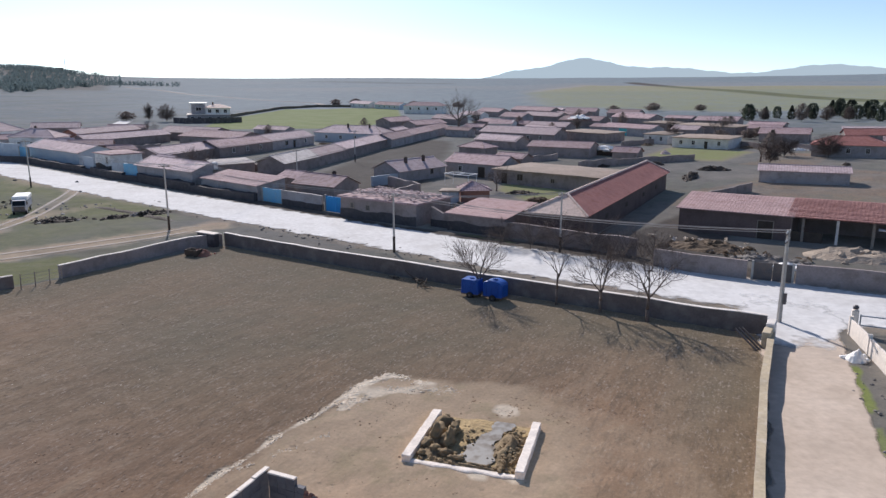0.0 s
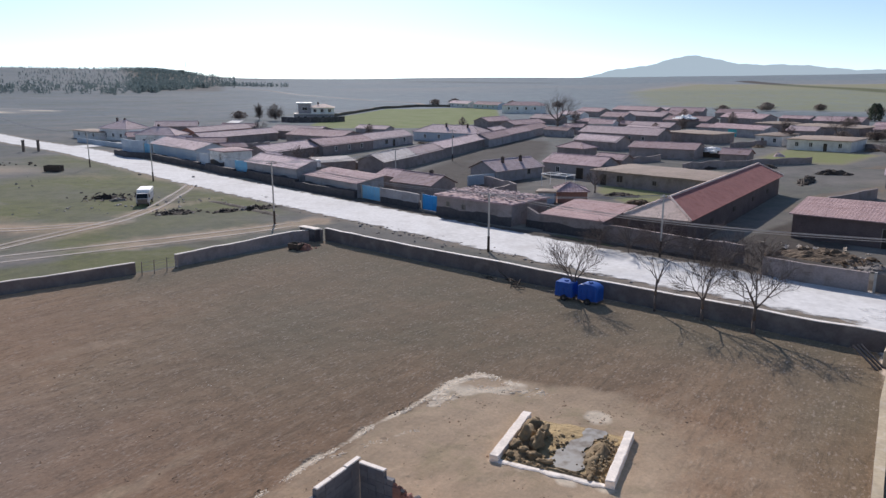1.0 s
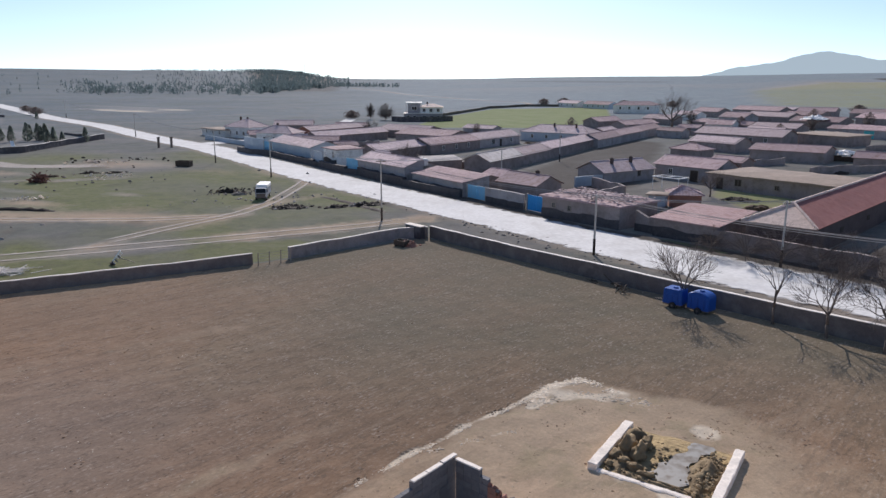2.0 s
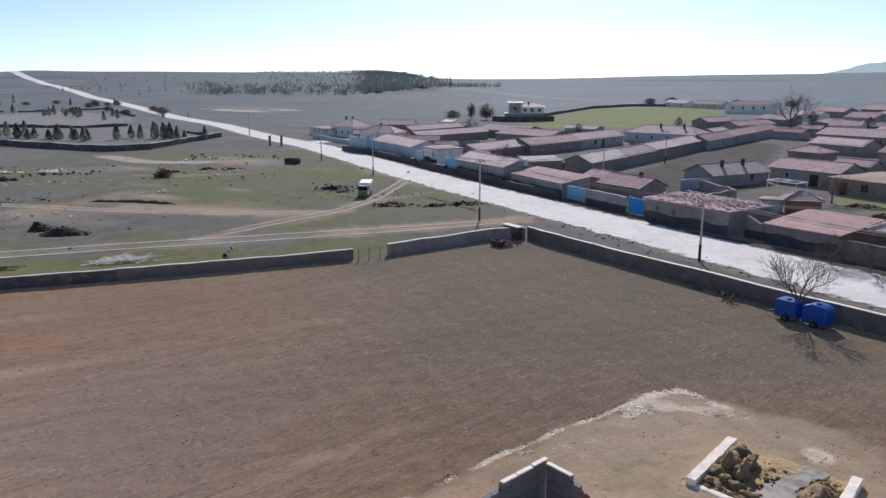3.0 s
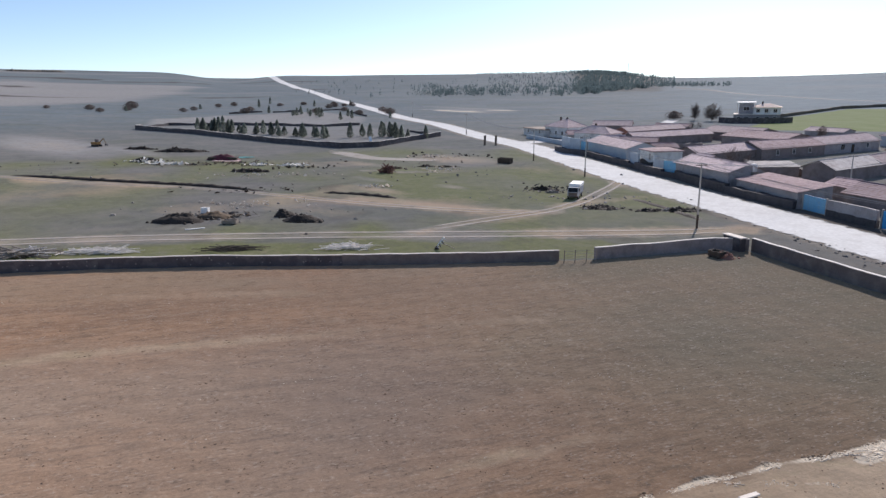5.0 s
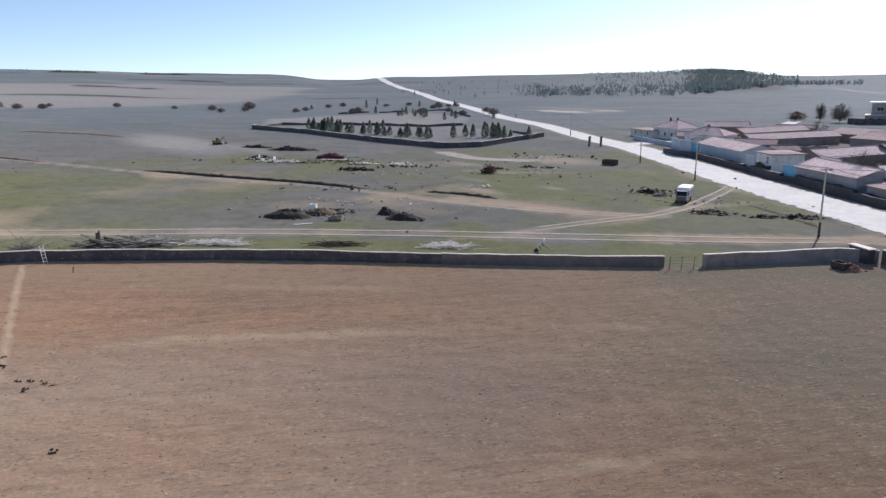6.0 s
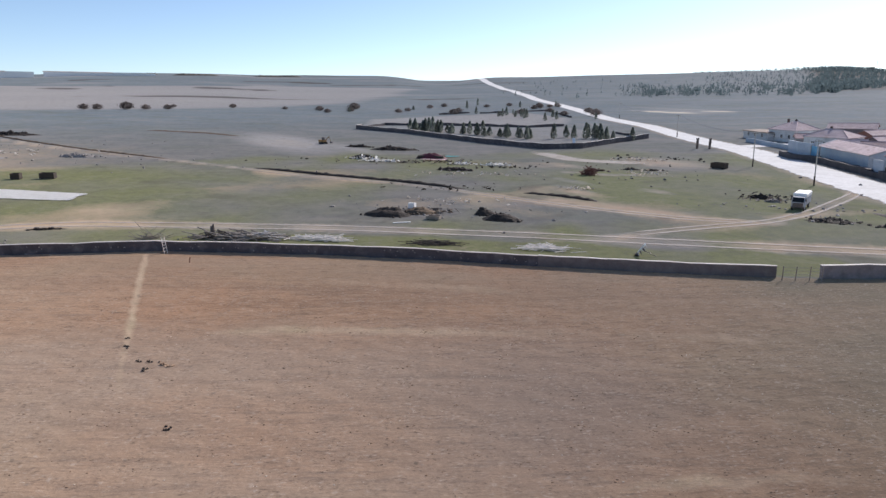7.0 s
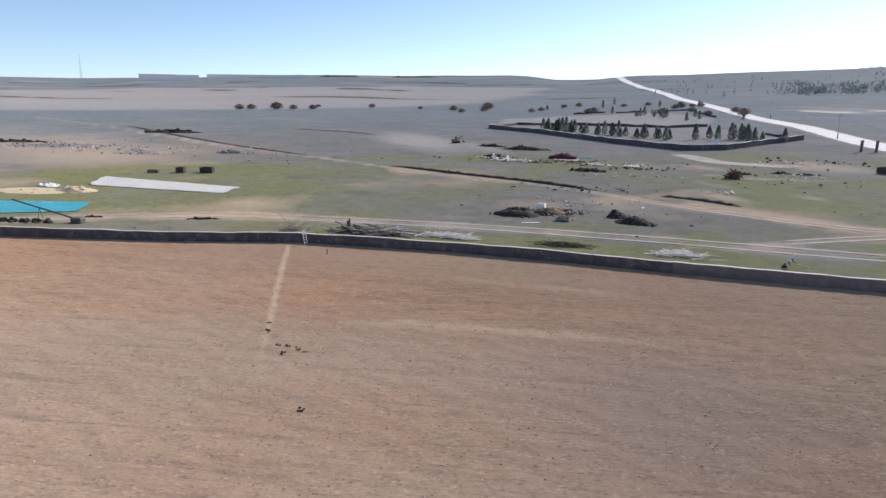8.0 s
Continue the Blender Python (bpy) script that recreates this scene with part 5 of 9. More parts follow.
wall_along("wall_footing", [(-1.4, 85.4), (3.0, 81.6)], 0.9, 0.62, "dark rubble footing of a yard wall, foot shade in its colour", body="plinth", cap=None, jitter=0.08, seed=34, step=0.8)
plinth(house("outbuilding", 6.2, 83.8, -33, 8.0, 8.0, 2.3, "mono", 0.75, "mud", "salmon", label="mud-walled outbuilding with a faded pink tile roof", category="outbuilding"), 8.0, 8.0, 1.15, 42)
# the tiled barn with hipped front
barn = thing("barn", stand(24.6, 97.3, -29.2), "long brick barn with red tiles and a cream hipped end", "barn")
BW, BL, BH, BR = 6.8, 46.2, 3.3, 1.6
bm = bmesh.new()
slab(bm, -BW / 2, -BL / 2, -1.0, BW / 2, BL / 2, 2.0)
part("wall_shell", bm, "shaded_barnwall", barn)
bm = bmesh.new()
slab(bm, -BW / 2 + 0.004, -BL / 2 + 0.004, 2.0, BW / 2 - 0.004, BL / 2 - 0.004, BH)
part("upper_wall", bm, "shaded_barnwall", barn, "red brick upper wall")
o = 0.45
ex, ey, ez = BW / 2 + o, BL / 2 + o, BH - BR * o / (BW / 2)
r1, r2 = (0, -BL / 2 + 3.6, BH + BR), (0, BL / 2 - 0.2, BH + BR)
for nm, p0, p1, q0, q1, mt in (("roof_front", (-ex, -ey, ez), (ex, -ey, ez), r1, r1, "tilecream"), ("roof_side", (ex, -ey, ez), (ex, ey, ez), r1, r2, "tilered"),
                               ("roof_back", (ex, ey, ez), (-ex, ey, ez), r2, r2, "tilered"), ("roof_side", (-ex, ey, ez), (-ex, -ey, ez), r2, r1, "tile")):
    bm = bmesh.new()
    courses(bm, p0, p1, q0, q1, 24, lift=0.022)
    part(nm, bm, mt, barn)
for a, b, n in ((r1, r2, 60), ((-ex, -ey, ez), r1, 9), ((ex, -ey, ez), r1, 9), ((ex, ey, ez), r2, 8)):
    a, b = Vector(a), Vector(b)
    for i in range(n):
        bm = bmesh.new()
        rod(bm, a.lerp(b, i / n) + Vector((0, 0, 0.06)), a.lerp(b, (i + 0.94) / n) + Vector((0, 0, 0.09)), 0.13, 0.16, sides=6)
        part("ridge_tile", bm, "tilecream", barn)
for v in (-14, -4, 6, 15):
    bm = bmesh.new()
    slab(bm, BW / 2 + 0.002, v - 0.5, 1.3, BW / 2 + 0.06, v + 0.5, 1.9)
    part("vent", bm, "dark", barn, "small dark vent")
# behind the row
house("outbuilding", 22.6, 123.0, -41, 24, 12, 2.6, "flat", 0.4, "mud", "earthroof", front=[("window", -6, 0.9, 1.2, 1.1, "timber", "dark"), ("door", -9.5, 0, 1.3, 2.0, "timber"), ("window", 1, 1.0, 0.7, 0.7, "timber", "dark")], label="long mud stable with a flat earth roof", category="stable")
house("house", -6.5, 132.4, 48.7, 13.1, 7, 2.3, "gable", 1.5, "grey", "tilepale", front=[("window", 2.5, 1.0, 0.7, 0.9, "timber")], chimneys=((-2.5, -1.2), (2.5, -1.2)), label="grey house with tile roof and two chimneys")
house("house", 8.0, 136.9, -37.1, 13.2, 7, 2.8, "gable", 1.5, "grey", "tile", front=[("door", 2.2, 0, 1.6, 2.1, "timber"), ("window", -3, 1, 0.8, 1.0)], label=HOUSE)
house("hut", 4.9, 106.1, 5, 4.5, 4, 2.0, "hip", 0.9, "brick", "tile", label="small brick hut with a brown hipped roof", category="hut")
house("hut", 1.2, 103.5, -10, 2.4, 2.4, 2.0, "flat", 0.15, "bluewash", "earthroof", label="little pale blue yard hut", category="hut")
for i, (cx, cy, w_) in enumerate(((-32.9, 143.5, 16), (-28.9, 159.0, 16), (-24.9, 174.6, 16), (-20.9, 190.0, 16))):
    house("shed", cx, cy, 75.4, w_ + 0.3, 6, 2.6, "gable", 1.3, "mud", "sheet" if i == 0 else "tilepale", label=SHED, category="shed")
for cx, cy in ((-14.9, 205), (-9.4, 222), (-3.6, 240)):
    house("shed", cx, cy, 71.5, 18.5, 6, 2.6, "gable", 1.3, "grey", "tile", label=SHED, category="shed")
house("house", -28.4, 217.0, -18.7, 23.9, 10, 3.0, "hip", 1.9, "bluewash", "tilepale", front=panes(4, 20), chimneys=((-1.5, -1.5), (6, -1.5)), label="long pale house with pink hipped roof and two chimneys")
house("house", -54.6, 176.6, 66.9, 21, 8, 2.8, "gable", 1.3, "mud", "tile", front=panes(3, 16), label=HOUSE)
house("house", -47.0, 196.4, 66.9, 21, 8, 2.8, "gable", 1.3, "grey", "tilepale", front=[("door", 0.5, 0, 1.2, 2.1, "bluewash"), ("window", -3.2, 0.9, 1.3, 1.3, "bluewash"), ("window", 6, 1, 0.8, 1.1)], label="grey house with a pale blue doorway")
house("shed", -62.2, 160.6, 71.2, 23.4, 7, 2.6, "gable", 1.3, "mud", "tilepale", label=SHED, category="shed")
house("shed", -92.4, 194.9, 67.4, 29.5, 6, 2.6, "gable", 1.2, "mud", "tilepale", label="long mud shed with a pale roof", category="shed")
house("shed", -106.9, 212.2, 73.6, 26.2, 6, 2.6, "gable", 1.2, "brick", "tilepale", label="long brick shed with a pale roof", category="shed")
house("outbuilding", -66.5, 203.0, -19.8, 20.4, 13, 2.6, "gable", 1.4, "mud", "tile", label="broad mud barn with a brown tile roof", category="barn")
house("outbuilding", -80, 218.0, -19.8, 20.4, 12, 2.6, "gable", 1.4, "mud", "tilepale", label="broad mud barn with a pale tile roof", category="barn")
house("house", -129.2, 226.2, 24, 13.8, 8, 2.6, "gable", 1.3, "mud", "tilepale", label=HOUSE)
house("house", -90, 172, 20, 10, 6, 2.4, "gable", 1.1, "mud", "tile", label=HOUSE)
house("lean_to", -44, 139, 40, 8, 5, 2.2, "mono", 0.5, "mud", "sheet", label="lean-to with a pale metal roof in a yard", category="shed")
house("shed", -19.5, 111, -34, 9, 6, 2.2, "gable", 1.2, "mud", "tile", chimneys=((1.5, 0.4),), label="small collapsing shed with a mossy tile roof", category="shed")
house("house", 26.0, 218.9, -35, 26.5, 10, 2.8, "gable", 1.7, "mud", "tilepale", front=panes(5, 22), label=HOUSE)
house("shed", 31.0, 173.8, -28.2, 16, 8, 2.6, "gable", 1.2, "mud", "tile", label=SHED, category="shed")
house("outbuilding", 48.3, 217.1, -50, 17, 10, 2.8, "flat", 0.4, "mud", "earthroof", label=FLAT, category="outbuilding")
house("outbuilding", 66.2, 236.5, -50, 20, 8, 2.8, "gable", 1.0, "grey", "tile", front=[("door", -1.0, 0, 3.0, 2.3, "turq", "turq")], label="grey outbuilding with a turquoise double door", category="outbuilding")
house("house", 67.6, 207.0, -43.7, 7.6, 10, 2.8, "flat", 0.4, "white", "earthroof", front=panes(2, 7), label="small whitewashed house with flat earth roof")
house("house", 75.4, 192.5, -39.3, 15.5, 12, 2.8, "flat", 0.4, "white", "earthroof", front=panes(4, 14, door=2), label="whitewashed house with flat earth roof and several windows")
house("stable", 66.3, 122.8, -26.1, 14.5, 6, 2.3, "gable", 0.7, "grey", "tilepale", label="long low grey stable with a pale roof in a brown field", category="stable")
house("house", 99.1, 164.2, -31.2, 15.5, 9, 3.0, "hip", 1.7, "grey", "tilered", front=panes(3, 12), label="grey house with a reddish hipped roof")
house("house", 112, 150, -31.2, 14, 9, 2.8, "gable", 1.5, "mud", "tilepale", label=HOUSE)
# the far quarter
house("house", -52.6, 451, -40, 18, 8, 2.8, "gable", 1.5, "white", "tilepale", front=panes(3, 15), label="white far house with a pale tile roof")
house("house", -33.2, 436, -40, 22, 8, 2.8, "gable", 1.5, "bluewash", "tile", front=panes(4, 18), label="pale blue far house with a tile roof")
house("house", -10, 385, -14.3, 22.9, 9, 4.6, "hip", 1.8, "white", "tile", front=panes(4, 20, 2.2, 1.0, 1.4), label="tall white house with dark windows and tile roof")
house("house", 26.4, 355, -48, 15.2, 9, 2.8, "gable", 1.6, "mud", "tile", label=HOUSE)
house("house", 33.6, 310, -45, 12.4, 9, 2.8, "gable", 1.5, "grey", "tile", label=HOUSE)
house("house", 50, 367, -50, 28, 9, 2.8, "gable", 1.5, "mud", "tile", label=HOUSE)
house("house", 47.6, 315, -45, 20.4, 9, 2.8, "gable", 1.5, "mud", "tilepale", label=HOUSE)
house("house", 72, 352, -25, 15.8, 9, 2.8, "gable", 1.4, "mud", "tile", label=HOUSE)
house("house", 58.7, 281, -44, 19, 9, 2.8, "gable", 1.5, "mud", "tile", label=HOUSE)
house("house", 23.5, 264, -24, 9.2, 8, 2.8, "gable", 1.3, "white", "tile", label=HOUSE)
house("house", -7.3, 262, 47.3, 16.6, 8, 2.8, "gable", 1.4, "mud", "tile", label=HOUSE)
house("house", -20, 280, 52.7, 14, 8, 2.8, "gable", 1.4, "mud", "tile", label=HOUSE)
house("house", 15, 330, -38, 12, 8, 2.6, "gable", 1.3, "white", "tilepale", front=panes(2, 10), label="white far house with tile roof")
house("house", 84, 294, -55, 20, 9, 2.8, "gable", 1.4, "mud", "tile", label=HOUSE)
house("house", 83.8, 257, -55, 11.6, 9, 2.8, "flat", 0.4, "mud", "earthroof", label=FLAT)
house("house", 95.8, 242, -50, 24, 12, 2.6, "flat", 0.4, "mud", "earthroof", label=FLAT)
house("house", 104, 205, -32, 13.4, 10, 2.6, "gable", 1.3, "mud", "tile", label=HOUSE)
house("house", 122, 192, -20, 14, 8, 2.8, "gable", 1.3, "mud", "tilered", label=HOUSE)
house("house", 34, 232, -55, 14, 8, 2.6, "gable", 1.3, "mud", "tilepale", label=HOUSE)
house("hut", 9.2, 175.8, -38.9, 8, 6, 2.4, "hip", 1.2, "mud", "tile", label="small mud hut with a brown hipped roof", category="hut")
house("house", 17, 195, -40, 14, 7, 2.6, "gable", 1.3, "mud", "tilepale", label=HOUSE)
house("house", 40, 250, -40, 16, 8, 2.6, "gable", 1.4, "mud", "tilepale", label=HOUSE)
house("house", 3, 300, -40, 14, 8, 2.6, "gable", 1.4, "mud", "tilepale", label=HOUSE)
house("house", 110, 270, -40, 16, 9, 2.6, "gable", 1.4, "mud", "tile", label=HOUSE)
house("house", 62, 325, -40, 16, 8, 2.6, "gable", 1.4, "mud", "tile", label=HOUSE)
house("house", 90, 335, -40, 16, 8, 2.6, "gable", 1.4, "mud", "tile", label=HOUSE)
# open barn by the road
# stable front in the same shade-darkened wall colour
house("stable", 36.4, 81.2, -33.5, 12.4, 7, 3.0, "mono", 1.0, "shaded_barnwall", "salmon", front=[("door", 3.6, 0, 1.6, 2.1, "timber", "dark")], label="mud stable under a pale pink mono-pitch roof", category="stable")
ob = thing("open_barn", stand(48.2, 73.6, -33.5), "open-fronted cart barn with a clay tile roof", "barn")
bm = bmesh.new()
slab(bm, -8, 3.0, -1, 8, 3.4, 3.9), slab(bm, -8, -3.4, -1, -7.7, 3.0, 3.1), slab(bm, 7.7, -3.4, -1, 8, 3.0, 3.1)
part("wall_shell", bm, "mud", ob)
bm = bmesh.new()
courses(bm, (-8.3, -3.9, 2.95), (8.3, -3.9, 2.95), (-8.3, 3.7, 4.05), (8.3, 3.7, 4.05), 16, lift=0.07)
part("roof_slope", bm, "tilerow", ob)
for u in (-6.6, -3.2, 0.2, 3.6, 6.4):
    bm = bmesh.new()
    slab(bm, u - 0.14, -3.35, -0.5, u + 0.14, -3.07, 2.9)
    part("post", bm, "white" if u == -3.2 else "timber", ob)
for u0, u1 in ((-7.7, -4.6), (4.6, 7.7)):
    bm = bmesh.new()
    slab(bm, u0, -3.3, -0.5, u1, -3.1, 1.2)
    part("low_wall", bm, "grey" if u0 > 0 else "dark", ob)
bm = bmesh.new()
slab(bm, 0.6, -4.6, 2.2, 6.0, -3.4, 2.28)
part("awning", bm, "sheet", ob, "pale sheet-metal awning")


# ---------------------------------------------------------------- pit with white rim
pit = thing("manure_pit", stand(1.5, 29.55, -17), "open-backed pit with white concrete rim holding dug earth", "pit")
PX, PY = 2.86, 2.44
rng = random.Random(8)
for c, top in (((-PX, -PY, -PX + 0.46, PY + 0.1), 0.3), ((PX - 0.42, -PY, PX, PY), 0.38)):
    bm = bmesh.new()
    slab(bm, c[0], c[1], -0.5, c[2], c[3], top, bevel=0.03)
    bmesh.ops.subdivide_edges(bm, edges=[e for e in bm.edges if e.calc_length() > 2], cuts=12)
    for v in bm.verts:
        v.co += Vector((rng.uniform(-0.015, 0.015), 0, rng.uniform(-0.02, 0.012)))
    part("rim_wall", bm, "whitecon", pit)
bm = bmesh.new()
last = None
for i in range(31):
    x_ = -PX + 0.46 + (2 * PX - 0.88) * i / 30
    out, top = -PY - 0.12 + 0.04 * math.sin(i * 0.7) + rng.uniform(-0.03, 0.03), 0.06 + rng.uniform(-0.01, 0.01)
    ring = [bm.verts.new(q) for q in ((x_, out, -0.3), (x_, out + 0.05, top - 0.03), (x_, out + 0.12, top), (x_, -PY + 0.22, top), (x_, -PY + 0.24, -0.3))]
    if last:
        for k in range(4):
            bm.faces.new((last[k], ring[k], ring[k + 1], last[k + 1]))
    else:
        bm.faces.new(ring[::-1])
    last = ring
bm.faces.new(last)
bmesh.ops.recalc_face_normals(bm, faces=bm.faces)
part("front_wall", bm, "whitecon", pit, "worn white sill trodden level with the ground")
bm = bmesh.new()
slab(bm, -PX + 0.46, -PY + 0.24, -0.2, PX - 0.42, PY - 0.1, 0.04)
part("pit_floor", bm, "straw", pit, "straw-coloured trodden floor")
for w_, d_, h_, x_, y_, mt in ((1.5, 4.0, 0.26, -1.7, -0.2, "pitearth"), (1.5, 3.6, 0.4, 1.75, -0.1, "pitearth"), (2.2, 2.8, 0.13, -0.3, 1.2, "straw"), (4.8, 0.5, 0.14, 0.1, -2.0, "pitearth")):
    bm = bmesh.new()
    mound(bm, w_, d_, h_, rng, 22, 26, 0.5)
    for v in bm.verts:
        v.co += Vector((x_, y_, 0.05))
    part("earth_mound", bm, mt, pit, smooth=True)
for x_, y_, sx, sy, sz in ((-1.75, 1.0, 0.52, 0.42, 0.42), (-1.25, 0.75, 0.3, 0.42, 0.36), (-1.8, 0.05, 0.4, 0.6, 0.5), (-1.2, -0.35, 0.28, 0.62, 0.48), (-2.05, -0.9, 0.26, 0.3, 0.22),
                           (-1.6, -1.25, 0.3, 0.22, 0.2), (-1.05, -1.45, 0.34, 0.2, 0.18), (-2.1, -1.75, 0.2, 0.2, 0.16), (-0.4, -1.75, 0.4, 0.16, 0.14), (-1.95, 1.75, 0.24, 0.28, 0.22)):
    bm = bmesh.new()
    lump(bm, (x_, y_, 0.1 + 0.4 * sz), (sx, sy, sz), rng, 3, 0.3)
    part("clod", bm, "pitearth", pit, smooth=True)
bm = bmesh.new()
for _ in range(190):
    if rng.random() < 0.6:
        x_, y_ = rng.gauss(1.8, 0.3), rng.uniform(-1.8, 1.5)
    elif rng.random() < 0.6:
        x_, y_ = rng.uniform(-2.2, 2.3), rng.gauss(-2.0, 0.09)
    else:
        x_, y_ = rng.uniform(-1.0, 0.1), rng.uniform(-1.5, 1.6)
    k = rng.uniform(0.04, 0.12)
    lump(bm, (min(x_, 2.35), y_, 0.08 + (0.28 if x_ > 1.2 and y_ > -1.8 else 0.05) * max(0, 1 - abs(x_ - 1.8) / 0.8 if x_ > 1 else 0.6)), (k, k * rng.uniform(0.7, 1.2), k * 0.8), rng, 1, 0.3)
tagged(part("loose_earth", bm, "pitearth", pit), "brown crumbs of dug earth", kind="stuff")
bm = bmesh.new()
vs = []
for i in range(26):
    f = i / 25
    y_ = -1.85 + 4.3 * f
    c_, w_ = 0.25 + 0.75 * f + 0.12 * math.sin(f * 9), 0.72 - 0.3 * abs(f - 0.15) + 0.13 * math.sin(f * 6 + 1) + 0.1 * math.sin(f * 23) + rng.uniform(-0.06, 0.06)
    vs.append((bm.verts.new((c_ - w_, y_, 0.1)), bm.verts.new((c_ + w_, y_, 0.1))))
for a, b in zip(vs, vs[1:]):
    bm.faces.new((a[0], a[1], b[1], b[0]))
part("mud_pool", bm, "water", pit, "strip of wet grey slurry")

# ---------------------------------------------------------------- roofless shed below the camera
ruin = thing("roofless_shed", stand(-6.9, 23.6, 0), "roofless block shed with broken wall tops", "ruin")


def broken_wall(name, a, b, tops, thick, parent):
    """A wall of blocks whose top steps down where it has fallen."""
    a, b = Vector((*a, 0)), Vector((*b, 0))
    L, n = (b - a).length, len(tops)
    t = (b - a).normalized()
    q = Vector((-t.y, t.x, 0))
    body = new(name)
    body.parent = parent
    rng_ = random.Random(n)
    for i, top in enumerate(tops):
        u0, u1 = L * i / n, L * (i + 1) / n
        rows_ = max(1, round(top / 0.24))
        for k in range(max(0, rows_ - 5), rows_):
            bm = bmesh.new()
            o = rng_.uniform(-0.015, 0.015)
            m = Matrix.Translation(a) @ Matrix((t, q, Vector((0, 0, 1)))).transposed().to_4x4()
            slab(bm, u0 + 0.008, -thick / 2 + o, k * 0.24 + 0.004, u1 - 0.008, thick / 2 + o, (k + 1) * 0.24 - 0.004, m)
            part("block", bm, "cement" if rows_ > 7 else "brick", body)
        if rows_ > 5:
            bm = bmesh.new()
            m = Matrix.Translation(a) @ Matrix((t, q, Vector((0, 0, 1)))).transposed().to_4x4()
            slab(bm, u0, -thick / 2 + 0.01, -0.4, u1, thick / 2 - 0.01, (rows_ - 5) * 0.24, m)
            part("lower_wall", bm, "cement", body)
    return body


broken_wall("side_wall", (0.0, 0.0), (-3.2, -7.4), [2.16, 2.16, 2.16, 2.16, 2.16, 1.92, 1.92, 1.68, 1.68, 1.44, 1.44, 1.2, 1.2, 0.96, 0.96, 0.96], 0.2, ruin)
broken_wall("back_wall", (0.2, -0.2), (4.6, -2.1), [2.16, 2.16, 2.16, 1.92, 1.68, 1.44, 1.44, 1.2, 1.2, 0.96, 0.96, 0.72], 0.2, ruin)
for p0, p1, z in (((0.04, 0.1), (-0.3, -0.7), 2.2), ((-0.31, -0.72), (-0.64, -1.5), 2.165), ((-0.65, -1.52), (-0.98, -2.28), 2.16), ((0.16, -0.18), (1.3, -0.67), 2.165)):
    bm = bmesh.new()
    d_ = Vector((p1[0] - p0[0], p1[1] - p0[1], 0))
    m = Matrix.Translation((p0[0], p0[1], z)) @ Matrix.Rotation(math.atan2(d_.y, d_.x), 4, "Z")
    slab(bm, 0, -0.11, 0, d_.length, 0.11, 0.06, m, bevel=0.012)
    part("coping_slab", bm, "whitecon", ruin)
rng = random.Random(21)
for k in range(16):
    f = k / 15
    bm = bmesh.new()
    lump(bm, (1.5 + 2.6 * f + rng.uniform(-0.1, 0.1), -0.76 - 1.12 * f + rng.uniform(-0.08, 0.08), 1.76 - 0.86 * f), (rng.uniform(0.1, 0.17), rng.uniform(0.1, 0.15), 0.12), rng, 1, 0.3)
    part("loose_stone", bm, "brick" if k % 3 else "block", ruin)


# ---------------------------------------------------------------- trees
def grow(bm, start, way, length, radius, level, rng, fork, wide, twigs):
    """One branch of a bare tree and all that grows from it."""
    p, d = Vector(start), Vector(way).normalized()
    radius = max(radius, 0.011)
    n = 4 if level > 1 else 3
    for i in range(n):
        d2 = (d + Vector((rng.uniform(-1, 1), rng.uniform(-1, 1), rng.uniform(-0.3, 0.9))) * 0.16).normalized()
        q = p + d2 * length / n
        r2 = radius * (1 - 0.45 * (i + 1) / n)
        rod(bm if level > 1 else twigs, p, q, radius * (1 - 0.45 * i / n), r2, 5 if level > 2 else 3, cap=False)
        if level > 0 and i >= (1 if level < 4 else n - 2):
            for _ in range(fork):
                a = rng.uniform(0, 2 * math.pi)
                side = d2.orthogonal().normalized()
                side.rotate(Matrix.Rotation(a, 3, d2))
                grow(bm, q, d2 * (1 - wide) + side * wide + Vector((0, 0, 0.06)), length * rng.uniform(0.52, 0.8), r2 * 0.62, level - 1, rng, fork, wide, twigs)
        p, d = q, d2


def bare_tree(name, x, y, h, seed, label, trunk=0.32, wide=0.5, levels=4, fork=2, group="", r=0.13):
    rng_ = random.Random(seed)
    t = thing(name, stand(x, y, rng_.uniform(0, 360), plumb=True), label, "tree", group)
    bm, tw = bmesh.new(), bmesh.new()
    base = h * trunk
    tr = bmesh.new()
    rod(tr, (0, 0, -0.3), (0.03, 0.02, base * 0.5), r * 1.25, r, 8)
    rod(tr, (0.03, 0.02, base * 0.5), (0.0, 0.05, base), r, r * 0.85, 8)
    part("trunk", tr, "bark", t, smooth=True)
    for k in range(4):
        a = k * 1.57 + rng_.uniform(-0.4, 0.4)
        w = rng_.uniform(0.35, 1.15)
        grow(bm, (0, 0.05, base * rng_.uniform(0.8, 1.0)), (math.cos(a) * w, math.sin(a) * w, 1.0), (h - base) * rng_.uniform(0.5, 0.62), r * 0.55, levels - 1, rng_, fork, wide, tw)
    part("limb", bm, "bark", t)
    part("crown", tw, "bark", t)["kind"] = "stuff"
    return t


ROW = "bare leafless tree along the field wall"
bare_tree("bare_tree", 3.1, 54.4, 5.0, 3, "forked bare tree beside the blue tanks", r=0.12, wide=0.4, trunk=0.3, group="trees along the field wall")
bare_tree("bare_tree", 9.2, 52.0, 5.2, 5, "slender bare tree along the field wall", r=0.085, wide=0.3, trunk=0.5, fork=1, group="trees along the field wall")
bare_tree("bare_tree", 12.3, 49.9, 5.4, 7, ROW, r=0.11, wide=0.36, trunk=0.36, group="trees along the field wall")
